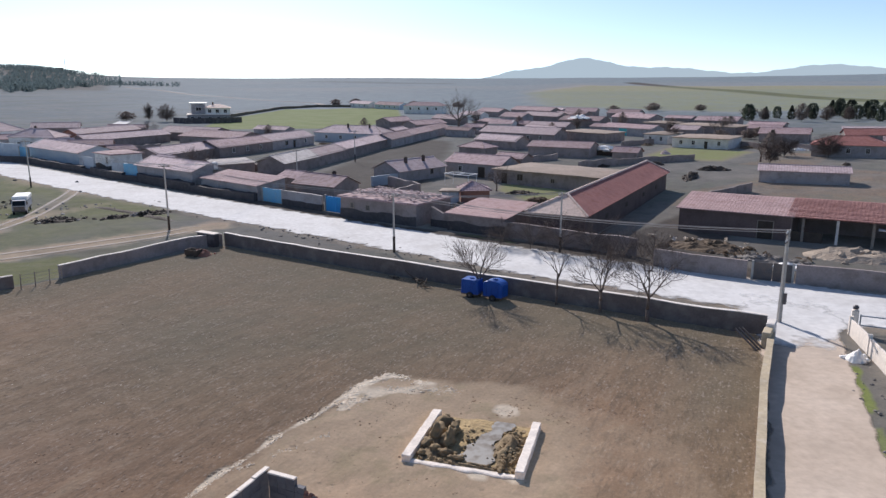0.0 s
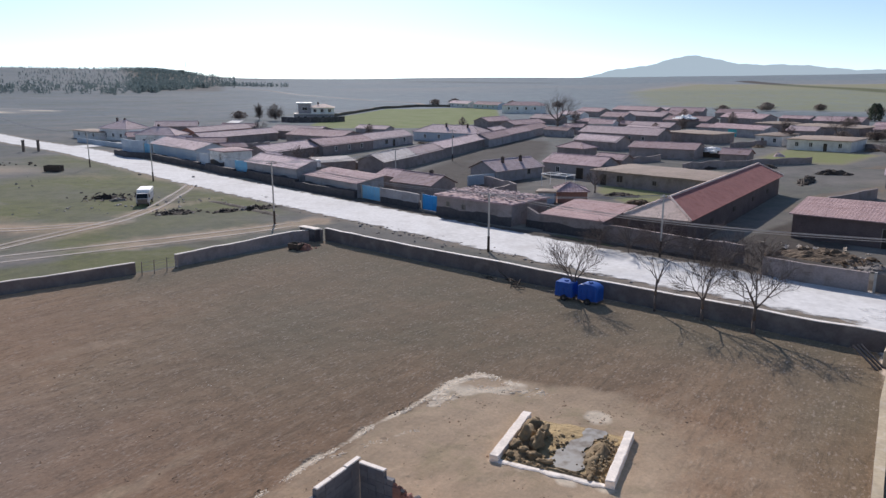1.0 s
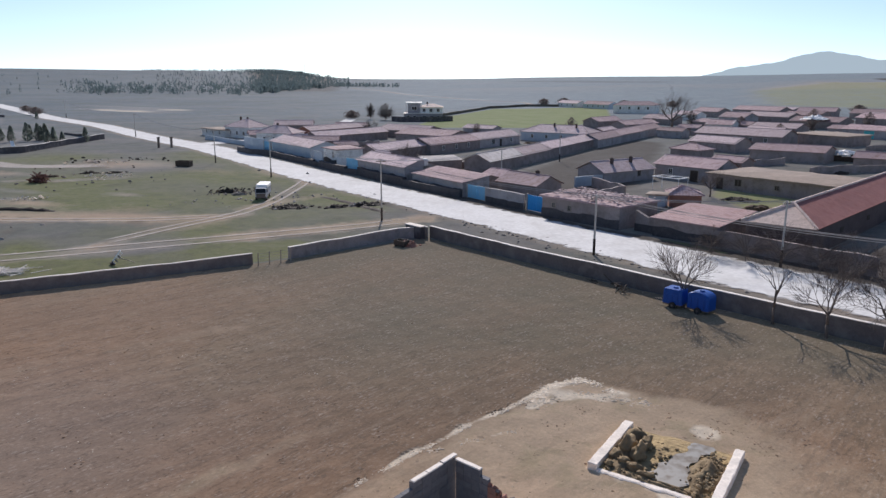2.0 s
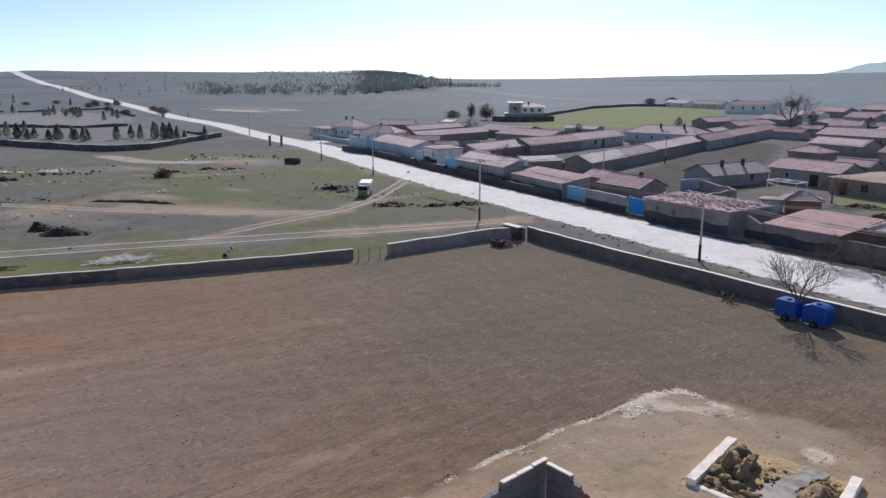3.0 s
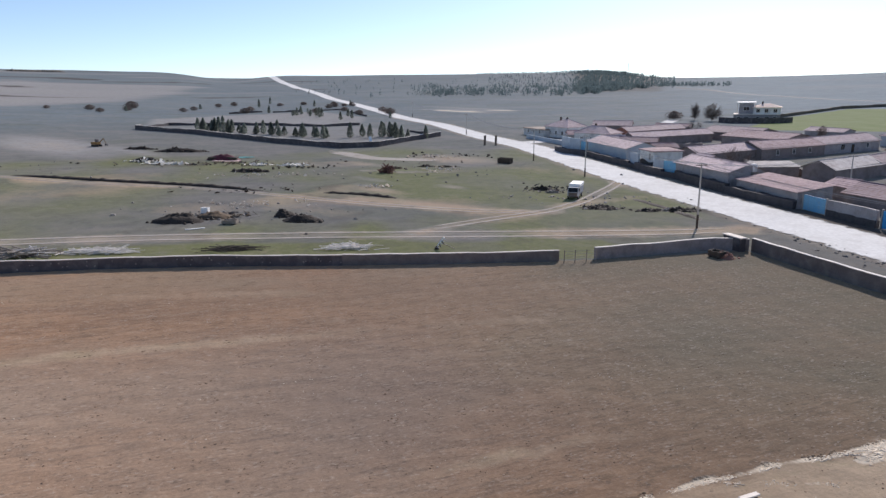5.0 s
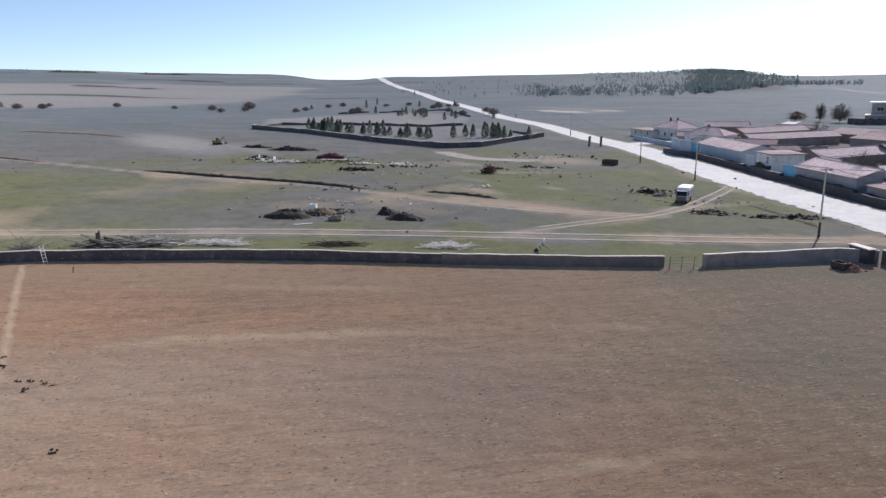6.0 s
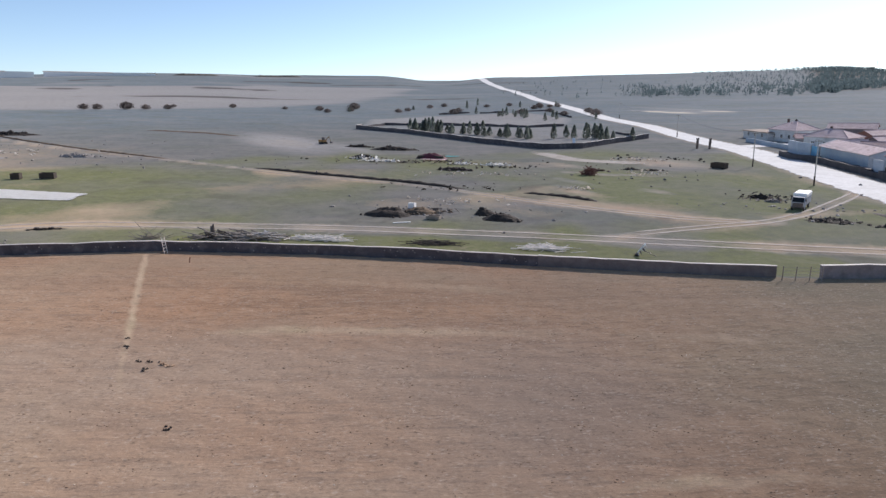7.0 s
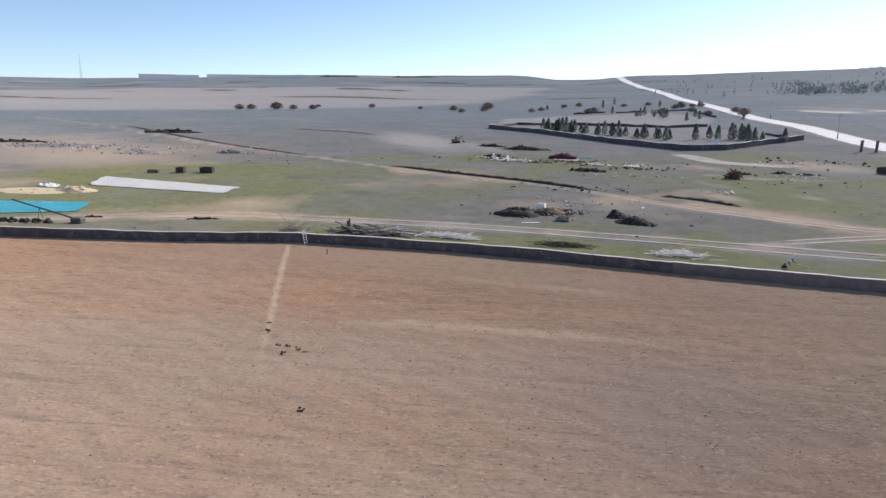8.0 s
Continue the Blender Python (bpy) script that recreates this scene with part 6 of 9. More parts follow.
bare_tree("bare_tree", 15.3, 47.7, 5.8, 9, "broad bare tree along the field wall", r=0.13, wide=0.5, trunk=0.33, group="trees along the field wall")
bare_tree("bare_tree", 6.1, 259.5, 13.5, 11, "tall spreading bare tree among the roofs", r=0.45, wide=0.5, trunk=0.3)
bare_tree("bare_tree", -45, 123.2, 6.5, 13, "bare tree in front of a roadside shed", r=0.14, wide=0.4, trunk=0.4)
bare_tree("bare_tree", 9.3, 115.3, 4.2, 15, "small crooked bare tree in a yard", r=0.13, wide=0.55)
bare_tree("bare_tree", 85, 209, 7.5, 17, "bare tree beside a whitewashed house", r=0.2, wide=0.5)
bare_tree("bare_tree", 73.5, 155, 5.0, 19, "bare tree in the brown field", r=0.2, wide=0.5)
bare_tree("bare_tree", -98, 226, 5, 27, "bare tree behind the sheds", r=0.14, wide=0.5)


def leafy(bm, n, rx, ry, z0, z1, size, rng, shape):
    """Many small leaf clumps; shape gives the crown's half width at a height from 0 to 1."""
    for _ in range(n):
        f = rng.random() ** 0.9
        k = shape(f) * rng.uniform(0.55, 1.08)
        a = rng.uniform(0, 2 * math.pi)
        c = Vector((math.cos(a) * k * rx, math.sin(a) * k * ry, z0 + (z1 - z0) * f + rng.uniform(-0.1, 0.1)))
        s = size * rng.uniform(0.6, 1.3)
        e = Euler((rng.uniform(-1, 1), rng.uniform(-1, 1), a))
        m = e.to_matrix()
        for tri in (((-0.6, 0, 0.1), (0.5, -0.3, -0.25), (0.1, 0.1, 0.75)), ((0.5, 0.5, 0), (-0.2, -0.5, 0.1), (0.2, 0.3, 0.7)), ((-0.5, 0.4, 0.5), (0.6, 0.1, 0.4), (0, -0.5, -0.2))):
            bm.faces.new([bm.verts.new(c + m @ Vector(v) * s) for v in tri])



def crowned(name, x, y, h, w, seed, material, label, shape, n=260, size=0.35, trunk=0.2, category="tree", group="", stem=0.12):
    rng_ = random.Random(seed)
    t = thing(name, stand(x, y, rng_.uniform(0, 360), plumb=True), label, category, group)
    bm = bmesh.new()
    rod(bm, (0, 0, -0.4), (0, 0, h * 0.8), stem, stem * 0.3, 6)
    for k in range(5):
        a = k * 1.3
        rod(bm, (0, 0, h * (0.3 + 0.08 * k)), (math.cos(a) * w * 0.35, math.sin(a) * w * 0.35, h * (0.4 + 0.08 * k)), stem * 0.35, 0.02, 4)
    part("trunk", bm, "bark", t)
    bm = bmesh.new()
    leafy(bm, n, w / 2, w / 2, h * trunk, h, size, rng_, shape)
    part("crown", bm, material, t)["kind"] = "stuff"
    return t


cone = lambda f: (1 - f) ** 0.75 * (0.35 + 0.65 * min(1, f * 6)) + 0.04
dome = lambda f: math.sqrt(max(0.02, 1 - (2 * f - 0.85) ** 2 / 1.5))
pine = [crowned("conifer", -232 + i * 3, 121, 4.8 + 0.5 * i, 2.9, 40 + i, "needle", "dark green conifer inside the graveyard wall", cone, 300, 0.42, 0.03, group="graveyard trees") for i in range(3)]
rng = random.Random(5)
for i in range(34):
    f = i / 33
    k = pine[i % 3]
    copy_thing(k, stand(-243 + 60 * f + rng.uniform(-1.5, 1.5), 116 + 17 * f + 5 * rng.random(), rng.uniform(0, 360), plumb=True) @ Matrix.Diagonal((0.85, 0.85, rng.uniform(0.45, 0.92), 1)))
for i in range(14):
    copy_thing(pine[i % 3], stand(-172 + rng.uniform(-10, 12), 146 + rng.uniform(-10, 14), rng.uniform(0, 360), plumb=True) @ Matrix.Scale(rng.uniform(0.55, 1.0), 4))
for i in range(16):
    copy_thing(pine[i % 3], stand(-300 + rng.uniform(-30, 50), 205 + rng.uniform(-6, 22), rng.uniform(0, 360), plumb=True) @ Matrix.Scale(rng.uniform(0.5, 0.9), 4))
def thicket(name, x, y, h, w, seed, label, stems=26, forks=5, thick=0.03, group="", category="shrub", fuzz=0):
    """A leafless bush of many fine rods."""
    rng_ = random.Random(seed)
    t = thing(name, stand(x, y, rng_.uniform(0, 360), plumb=True), label, category, group)
    bm, tw = bmesh.new(), bmesh.new()
    rod(bm, (0, 0, -0.3), (0, 0, h * 0.2), thick * 2.4, thick * 1.6, 6, cap=False)
    for _ in range(stems):
        a, e = rng_.uniform(0, 2 * math.pi), math.asin(rng_.uniform(-0.75, 1.0))
        k = rng_.uniform(0.55, 1.12)
        p = Vector((rng_.uniform(-1, 1) * w * 0.05, rng_.uniform(-1, 1) * w * 0.05, h * rng_.uniform(0.08, 0.4)))
        q = Vector((math.cos(a) * math.cos(e) * w * 0.48 * k, math.sin(a) * math.cos(e) * w * 0.48 * k, h * (0.52 + 0.42 * math.sin(e) * k)))
        rod(bm, p, q, thick, thick * 0.5, 3, cap=False)
        out = Vector((q.x, q.y, q.z - h * 0.45)).normalized()
        for _ in range(forks):
            c = p.lerp(q, rng_.uniform(0.35, 1.0))
            d = c + (out + Vector((rng_.gauss(0, 0.7), rng_.gauss(0, 0.7), rng_.gauss(0, 0.5)))) * w * 0.09
            rod(tw, c, d, thick * 0.5, thick * 0.3, 3, cap=False)
            for _ in range(4):
                e2 = c.lerp(d, rng_.uniform(0.3, 1.0))
                g = e2 + (out + Vector((rng_.gauss(0, 1), rng_.gauss(0, 1), rng_.gauss(0, 0.7)))) * w * 0.055
                rod(tw, e2, g, thick * 0.34, thick * 0.2, 3, cap=False)
    if fuzz:
        leafy(tw, fuzz, w * 0.5, w * 0.5, h * 0.1, h, w * 0.05, rng_, lambda f: math.sqrt(max(0.03, 1 - (2 * f - 0.9) ** 2)) * math.sqrt(rng_.random()))
    part("stem", bm, "bark", t)["kind"] = "stuff"
    part("crown", tw, "shrub", t)["kind"] = "stuff"
    return t


thicket("bare_tree", -121.5, 298, 7.5, 8, 23, "bare tree beside the two-storey house", 110, 8, 0.035, category="tree", fuzz=160)
thicket("bare_tree", -130.5, 301, 8, 4.5, 25, "bare tree beside the two-storey house", 110, 8, 0.035, category="tree", fuzz=160)
sapling = [(-385.5, 192.6), (-400, 212), (-409, 228), (-388, 233.6), (-394, 253), (-397, 274), (-380, 271), (-360, 273), (-368, 287), (-378, 300), (-366, 292), (-372, 281), (-382, 148), (-375, 132), (-352, 262), (-420, 262)]
bush = [thicket("shrub", -434, 9 + 7 * i, 3.2, 7.0, 60 + i, "leafless spreading shrub on the open slope", 30, 5, 0.03, "shrubs on the slope", fuzz=520) for i in range(2)]
for i, (x, y) in enumerate(sapling):
    copy_thing(bush[i % 2] if i % 3 else pine[i % 2], stand(x, y, 37 * i, plumb=True) @ Matrix.Diagonal((0.75, 0.75, 0.6 + 0.12 * (i % 4), 1)))
for x, y, s in ((-433.7, 31, 1.35), (-432.8, 41, 0.9), (-431.6, 53, 0.9), (-447, 94, 0.8), (-398, 135, 0.9), (-404, 160, 1.3), (-420, 120, 0.6), (-385, 150, 0.8), (-360, 170, 0.7), (-330, 190, 0.9),
                (-460, 60, 0.6), (-350, 205, 0.8), (-310, 222, 0.9), (-285, 232, 0.8), (-276, 246, 1.1), (-300, 262, 0.9), (-318, 248, 0.8), (-372, 182, 0.7),
                (120.4, 390, 1.4), (145, 383, 1.1), (94.8, 378, 1.2), (150.7, 335, 1.3), (66, 324, 1.2), (-60, 470, 1.5), (-75, 476, 1.3), (-20, 462, 1.2), (10, 450, 1.2), (-140, 300, 1.2),
                (-104, 228, 0.8), (88, 214, 0.9), (97, 214, 0.9), (104, 222, 0.9), (112, 226, 1.0)):
    copy_thing(bush[int(abs(x)) % 2], stand(x, y, x, plumb=True) @ Matrix.Scale(s, 4))
evergreen = [crowned("evergreen_tree", 183 + 9 * i, 320, 7.0, 5.2, 47 + i, "evergreen", "dark evergreen tree at the village edge", dome if i else cone, 700, 0.5, 0.02, group="trees at the village edge", stem=0.2) for i in range(2)]
EDGE = random.Random(19)
for x, y, s in ((135, 300, 1.0), (145, 305, 0.8), (153, 311, 0.75), (155, 302, 0.85), (163, 299, 0.7), (184, 317, 0.95), (179, 301, 0.8), (178, 292, 0.85), (183, 290, 0.8), (178, 276, 0.9), (190, 305, 1.0), (196, 300, 0.95),
                (168, 312, 0.8), (173, 318, 0.85), (188, 322, 1.1), (199, 315, 1.0), (206, 308, 1.0), (186, 283, 0.7), (194, 288, 0.9), (203, 294, 0.8), (212, 300, 1.0), (222, 298, 1.0), (232, 296, 1.0)):
    w = s * EDGE.uniform(0.8, 1.15)
    copy_thing(evergreen[EDGE.choice((0, 1, 1))], stand(x, y, x * 7, plumb=True) @ Matrix.Diagonal((w, w, s, 1)))
for x, y, h in ((151.5, 286.5, 7.5), (160.5, 283.5, 6.5), (140, 296, 5.5), (170, 284, 6.0)):
    thicket("bare_tree", x, y, h, h * 0.95, int(x), "grey leafless tree at the village edge", 60, 8, 0.035, category="tree", fuzz=500)
thicket("dark_tree", 73, 149.5, 7.6, 5.0, 71, "dense dark leafless tree in a field", 60, 9, 0.045, category="tree", fuzz=700)
thicket("dark_tree", 92, 160, 6, 7, 73, "dense leafless thicket beside a house", 60, 9, 0.045, category="tree")
thicket("dark_tree", 84, 165, 5, 6, 74, "dense leafless thicket beside a house", 60, 9, 0.045, category="tree")
thicket("dark_tree", 70, 206, 5.5, 4.5, 75, "dark shrub between two white houses", 60, 9, 0.045, category="tree")
for x, y, s in ((6.5, 73.4, 3.4), (9.6, 71.6, 4.2), (12.6, 70, 4.6), (15.6, 68.2, 4.6), (18.4, 66.6, 4.4), (21.2, 65.4, 3.6)):
    thicket("roadside_shrub", x, y, s, s * 1.25, int(x * 10), "grey leafless thicket along the far road verge", 34, 7, 0.022, "roadside thicket")


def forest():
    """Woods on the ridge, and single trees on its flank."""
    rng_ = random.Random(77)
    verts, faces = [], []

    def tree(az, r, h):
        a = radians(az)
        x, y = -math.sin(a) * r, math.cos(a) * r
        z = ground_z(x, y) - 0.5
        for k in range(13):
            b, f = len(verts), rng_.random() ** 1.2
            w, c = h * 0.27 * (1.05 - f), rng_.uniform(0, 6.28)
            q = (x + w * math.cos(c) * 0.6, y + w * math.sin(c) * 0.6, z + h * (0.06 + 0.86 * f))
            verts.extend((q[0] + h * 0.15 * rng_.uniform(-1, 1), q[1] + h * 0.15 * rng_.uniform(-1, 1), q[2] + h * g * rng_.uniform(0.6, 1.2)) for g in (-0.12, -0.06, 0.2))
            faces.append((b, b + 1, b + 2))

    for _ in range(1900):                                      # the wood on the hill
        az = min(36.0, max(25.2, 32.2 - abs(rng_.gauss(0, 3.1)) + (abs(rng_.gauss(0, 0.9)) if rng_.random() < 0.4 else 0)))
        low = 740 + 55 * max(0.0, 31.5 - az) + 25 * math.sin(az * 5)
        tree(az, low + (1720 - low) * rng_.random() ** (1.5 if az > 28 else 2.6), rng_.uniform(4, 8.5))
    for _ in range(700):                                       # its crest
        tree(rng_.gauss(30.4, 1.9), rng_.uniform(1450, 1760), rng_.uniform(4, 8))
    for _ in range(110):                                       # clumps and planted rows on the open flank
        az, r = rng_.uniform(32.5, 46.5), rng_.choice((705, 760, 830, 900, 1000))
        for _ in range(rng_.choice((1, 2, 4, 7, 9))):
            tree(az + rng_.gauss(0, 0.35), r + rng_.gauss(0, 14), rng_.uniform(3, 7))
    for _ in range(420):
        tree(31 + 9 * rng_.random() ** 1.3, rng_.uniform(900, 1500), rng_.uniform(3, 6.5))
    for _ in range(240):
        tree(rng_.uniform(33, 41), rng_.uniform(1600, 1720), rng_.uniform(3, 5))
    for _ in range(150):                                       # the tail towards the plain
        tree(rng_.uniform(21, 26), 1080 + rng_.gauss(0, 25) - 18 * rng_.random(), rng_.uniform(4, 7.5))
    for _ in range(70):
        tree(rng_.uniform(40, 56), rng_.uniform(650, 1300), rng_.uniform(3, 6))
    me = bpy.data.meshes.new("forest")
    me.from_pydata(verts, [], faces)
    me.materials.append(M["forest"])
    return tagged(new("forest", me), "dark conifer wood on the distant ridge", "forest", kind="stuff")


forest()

# ---------------------------------------------------------------- poles and wires
def utility_pole(x, y, h, turn, label, concrete=False, lean=0.0):
    t = thing("utility_pole", stand(x, y, turn, plumb=True) @ Matrix.Rotation(radians(lean), 4, "X"), label, "utility pole", "poles along the road")
    bm = bmesh.new()
    if concrete:
        rod(bm, (0, 0, -0.4), (0, 0, h), 0.19, 0.12, 4)
    else:
        rod(bm, (0, 0, 1.6), (0, 0, h), 0.115, 0.085, 8)
    part("shaft", bm, "concrete" if concrete else "polewood", t)
    if not concrete:
        for s in (-1,):
            bm = bmesh.new()
            rod(bm, (0, 0, -0.4), (0, 0, 1.75), 0.15, 0.14, 8)
            part("foot", bm, "tar", t, "dark tarred foot")
    arms = (h - 0.25, h - 0.85) if concrete else (h - 0.3,)
    for z in arms:
        bm = bmesh.new()
        slab(bm, -0.75, -0.05, z - 0.05, 0.75, 0.05, z + 0.05)
        part("crossarm", bm, "metal" if concrete else "timber", t)
        for u in (-0.68, -0.25, 0.25, 0.68):
            bm = bmesh.new()
            rod(bm, (u, 0, z + 0.05), (u, 0, z + 0.2), 0.03, 0.05, 6)
            part("insulator", bm, "porcelain", t)
    if concrete:
        bm = bmesh.new()
        slab(bm, -0.16, -0.34, 1.5, 0.16, -0.16, 2.3)
        part("meter_box", bm, "metal", t, "grey switch box")
    return t


POLES = [(-252, 240, 7.5), (-160.8, 179.6, 7.5), (-96.1, 131.7, 7.6), (-71.7, 115.6, 8.2), (-34.2, 81.9, 8.2), (-5.3, 70.6, 6.4), (24.9, 47.2, 7.0)]
for i, (x, y, h) in enumerate(POLES):
    utility_pole(x, y, h, 53, "concrete pole with two crossarms at the lane corner" if i == 6 else "slender weathered roadside utility pole with dark foot", concrete=i == 6, lean=0.0)
utility_pole(12.6, 70.2, 6.6, 53, "slender utility pole on the far side of the road")
utility_pole(-28, 128, 6.0, 30, "slender utility pole between the yards")
utility_pole(-21, 160, 7.5, 30, "slender utility pole beside a dark plot")
for (x0, y0, h0), (x1, y1, h1) in list(zip(POLES, POLES[1:])) + [((-34.2, 81.9, 8.2), (-28, 128, 6.0)), ((-5.3, 70.6, 6.4), (12.6, 70.2, 6.6))]:
    line = thing("power_line", pose(0, 0, 0), "thin sagging overhead wires between poles", "power line")
    d = Vector((x1 - x0, y1 - y0, 0))
    side = Vector((-d.y, d.x, 0)).normalized()
    for u in (-0.68, 0.25, 0.68):
        bm = bmesh.new()
        a = Vector((x0, y0, ground_z(x0, y0) + h0 - 0.1)) + side * u
        b = Vector((x1, y1, ground_z(x1, y1) + h1 - 0.1)) + side * u
        tube(bm, [a.lerp(b, f / 12) - Vector((0, 0, 4 * f / 12 * (1 - f / 12) * d.length * 0.018)) for f in range(13)], 0.021)
        part("wire", bm, "wire", line)


# ---------------------------------------------------------------- vehicles and machines
def wheel(parent, x, y, r, w=0.22, name="wheel"):
    bm = bmesh.new()
    rod(bm, (x - w / 2, y, r), (x + w / 2, y, r), r, r, 16)
    ob = part(name, bm, "rubber", parent)
    bm = bmesh.new()
    rod(bm, (x - w / 2 - 0.015, y, r), (x + w / 2 + 0.015, y, r), r * 0.55, r * 0.55, 12)
    part("rim", bm, "steel", ob)


truck = thing("truck", stand(-59.2, 92.8, 24) @ Matrix.Scale(0.86, 4), "old white box truck parked beside the dirt track", "truck")
bm = bmesh.new()
slab(bm, -1.05, -1.3, 0.85, 1.05, 3.2, 2.05, bevel=0.05)
part("cargo_box", bm, "paleblue_grey", truck, "faded grey-blue cargo sides")
bm = bmesh.new()
slab(bm, -1.1, -1.4, 2.06, 1.1, 3.3, 2.75, bevel=0.12)
part("cargo_cover", bm, "snowwhite", truck, "white cover over the cargo box")
bm = bmesh.new()
vs = [(-1.0, -2.9, 0.6), (1.0, -2.9, 0.6), (1.0, -1.34, 0.6), (-1.0, -1.34, 0.6), (-1.0, -2.9, 1.45), (1.0, -2.9, 1.45), (1.0, -1.34, 1.45), (-1.0, -1.34, 1.45), (-0.92, -2.55, 2.25), (0.92, -2.55, 2.25), (0.92, -1.4, 2.3), (-0.92, -1.4, 2.3)]
vs = [bm.verts.new(v) for v in vs]
for q in ((0, 3, 2, 1), (0, 1, 5, 4), (1, 2, 6, 5), (2, 3, 7, 6), (3, 0, 4, 7), (4, 5, 9, 8), (5, 6, 10, 9), (6, 7, 11, 10), (7, 4, 8, 11), (8, 9, 10, 11)):
    bm.faces.new([vs[i] for i in q])
bmesh.ops.bevel(bm, geom=list(bm.edges), offset=0.05, segments=2, affect="EDGES")
part("cab", bm, "paleblue_grey", truck)
bm = bmesh.new()
vs = [bm.verts.new(v) for v in ((-0.88, -2.91, 1.46), (0.88, -2.91, 1.46), (0.84, -2.6, 2.2), (-0.84, -2.6, 2.2))]
bm.faces.new(vs)
bmesh.ops.solidify(bm, geom=list(bm.faces), thickness=-0.03)
part("windscreen", bm, "glass", truck)
for s in (-1, 1):
    bm = bmesh.new()
    slab(bm, s * 1.005 - 0.012, -2.4, 1.5, s * 1.005 + 0.012, -1.6, 2.05)
    part("side_window", bm, "glass", truck)
    bm = bmesh.new()
    slab(bm, s * 0.7 - 0.14, -2.95, 0.9, s * 0.7 + 0.14, -2.88, 1.08, bevel=0.02)
    part("headlight", bm, "porcelain", truck)
    bm = bmesh.new()
    rod(bm, (s * 1.0, -2.6, 1.9), (s * 1.2, -2.7, 1.9), 0.02), slab(bm, s * 1.2 - 0.06, -2.75, 1.7, s * 1.2 + 0.06, -2.68, 2.0)
    part("mirror", bm, "metal", truck)
    for y_ in (-2.2, 2.0):
        wheel(truck, s * 0.88, y_, 0.45)
bm = bmesh.new()
slab(bm, -0.8, -2.96, 0.74, 0.8, -2.9, 1.35)
part("grille", bm, "metal", truck)
bm = bmesh.new()
slab(bm, -1.0, -3.02, 0.5, 1.0, -2.9, 0.72, bevel=0.03)
part("bumper", bm, "metal", truck)
bm = bmesh.new()
slab(bm, -0.6, -2.7, 0.45, 0.6, 3.1, 0.83)
part("chassis", bm, "metal", truck)


def tank_cart(x, y, turn, w, h, round_top, label):
    """A plastic water tank on a two-wheeled cart."""
    t = thing("tank_cart", stand(x, y, turn), label, "tank cart", "blue tanks by the wall")
    bm = bmesh.new()
    k = 12
    ring = []
    for i in range(k + 1):
        a = math.pi * i / k
        ring.append((math.cos(a) * w / 2, 0.75 + (h - 0.75) * (0.62 + 0.38 * math.sin(a)) if round_top else 0.75 + (h - 0.75) * min(1, 0.86 + 0.3 * math.sin(a))))
    ring = [(w / 2 * (1.0 if round_top else 1.08), 0.35)] + ring + [(-w / 2 * (1.0 if round_top else 1.08), 0.35)]
    cols = [[bm.verts.new((px * s, v, pz)) for px, pz in ring] for v, s in ((-0.62, 0.86), (-0.52, 1), (0, 1), (0.52, 1), (0.62, 0.86))]
    n = len(ring)
    for a, b in zip(cols, cols[1:]):
        for i in range(n):
            bm.faces.new((a[i], a[(i + 1) % n], b[(i + 1) % n], b[i]))
    bm.faces.new(cols[0]), bm.faces.new(list(reversed(cols[-1])))
    bmesh.ops.recalc_face_normals(bm, faces=bm.faces)
    tank = part("tank", bm, "tank", t)
    bm = bmesh.new()
    rod(bm, (0, 0, h - 0.03), (0, 0, h + 0.09), 0.2, 0.18, 12)
    part("lid", bm, "tank", tank)
    for u in (-w * 0.3, 0, w * 0.3):
        bm = bmesh.new()
        slab(bm, u - 0.04, -0.66, 0.42, u + 0.04, -0.625, h - 0.45)
        part("rib", bm, "tank", tank)
    bm = bmesh.new()
    slab(bm, -w / 2, -0.6, 0.24, w / 2, 0.6, 0.345)
    part("bed", bm, "metal", t)
    bm = bmesh.new()
    rod(bm, (-w / 2, 0, 0.5), (-w / 2 - 0.9, -0.1, 0.35), 0.04)
    part("drawbar", bm, "metal", t)
    for v in (-0.68, 0.68):
        bm = bmesh.new()
        rod(bm, (0.1, v - 0.08, 0.26), (0.1, v + 0.08, 0.26), 0.27, 0.27, 14)
        wh = part("wheel", bm, "rubber", t)
        bm = bmesh.new()
        rod(bm, (0.1, v - 0.09, 0.26), (0.1, v + 0.09, 0.26), 0.1, 0.1, 10)
        part("rim", bm, "metal", wh)
    return t


tank_cart(2.45, 54.5, -28, 1.5, 1.55, False, "dark blue plastic tank on a small cart by the wall")
tank_cart(4.35, 53.5, -34, 1.8, 1.7, True, "rounded dark blue tank on a cart by the wall")

plough = thing("plough", stand(-50.0, 51.9, 44) @ Matrix.Scale(0.76, 4), "white lattice tractor plough leaning on its dark shares", "plough")
for v in (-0.3, 0.3):
    bm = bmesh.new()
    rod(bm, (-0.75, v, 0.25), (0.35, v + 0.1, 1.75), 0.07, sides=4)
    part("beam", bm, "snowwhite", plough)
for k in range(5):
    f = k / 4
    bm = bmesh.new()
    rod(bm, (-0.7 + 1.0 * f, -0.36, 0.32 + 1.36 * f), (-0.7 + 1.0 * f, 0.44, 0.34 + 1.36 * f), 0.055, sides=4)
    rod(bm, (-0.7 + 1.0 * f, -0.3, 0.32 + 1.36 * f), (-0.35 + 0.9 * f, -0.4, 0.2 + 1.2 * f), 0.05, sides=4)
    part("crossbar", bm, "snowwhite", plough)
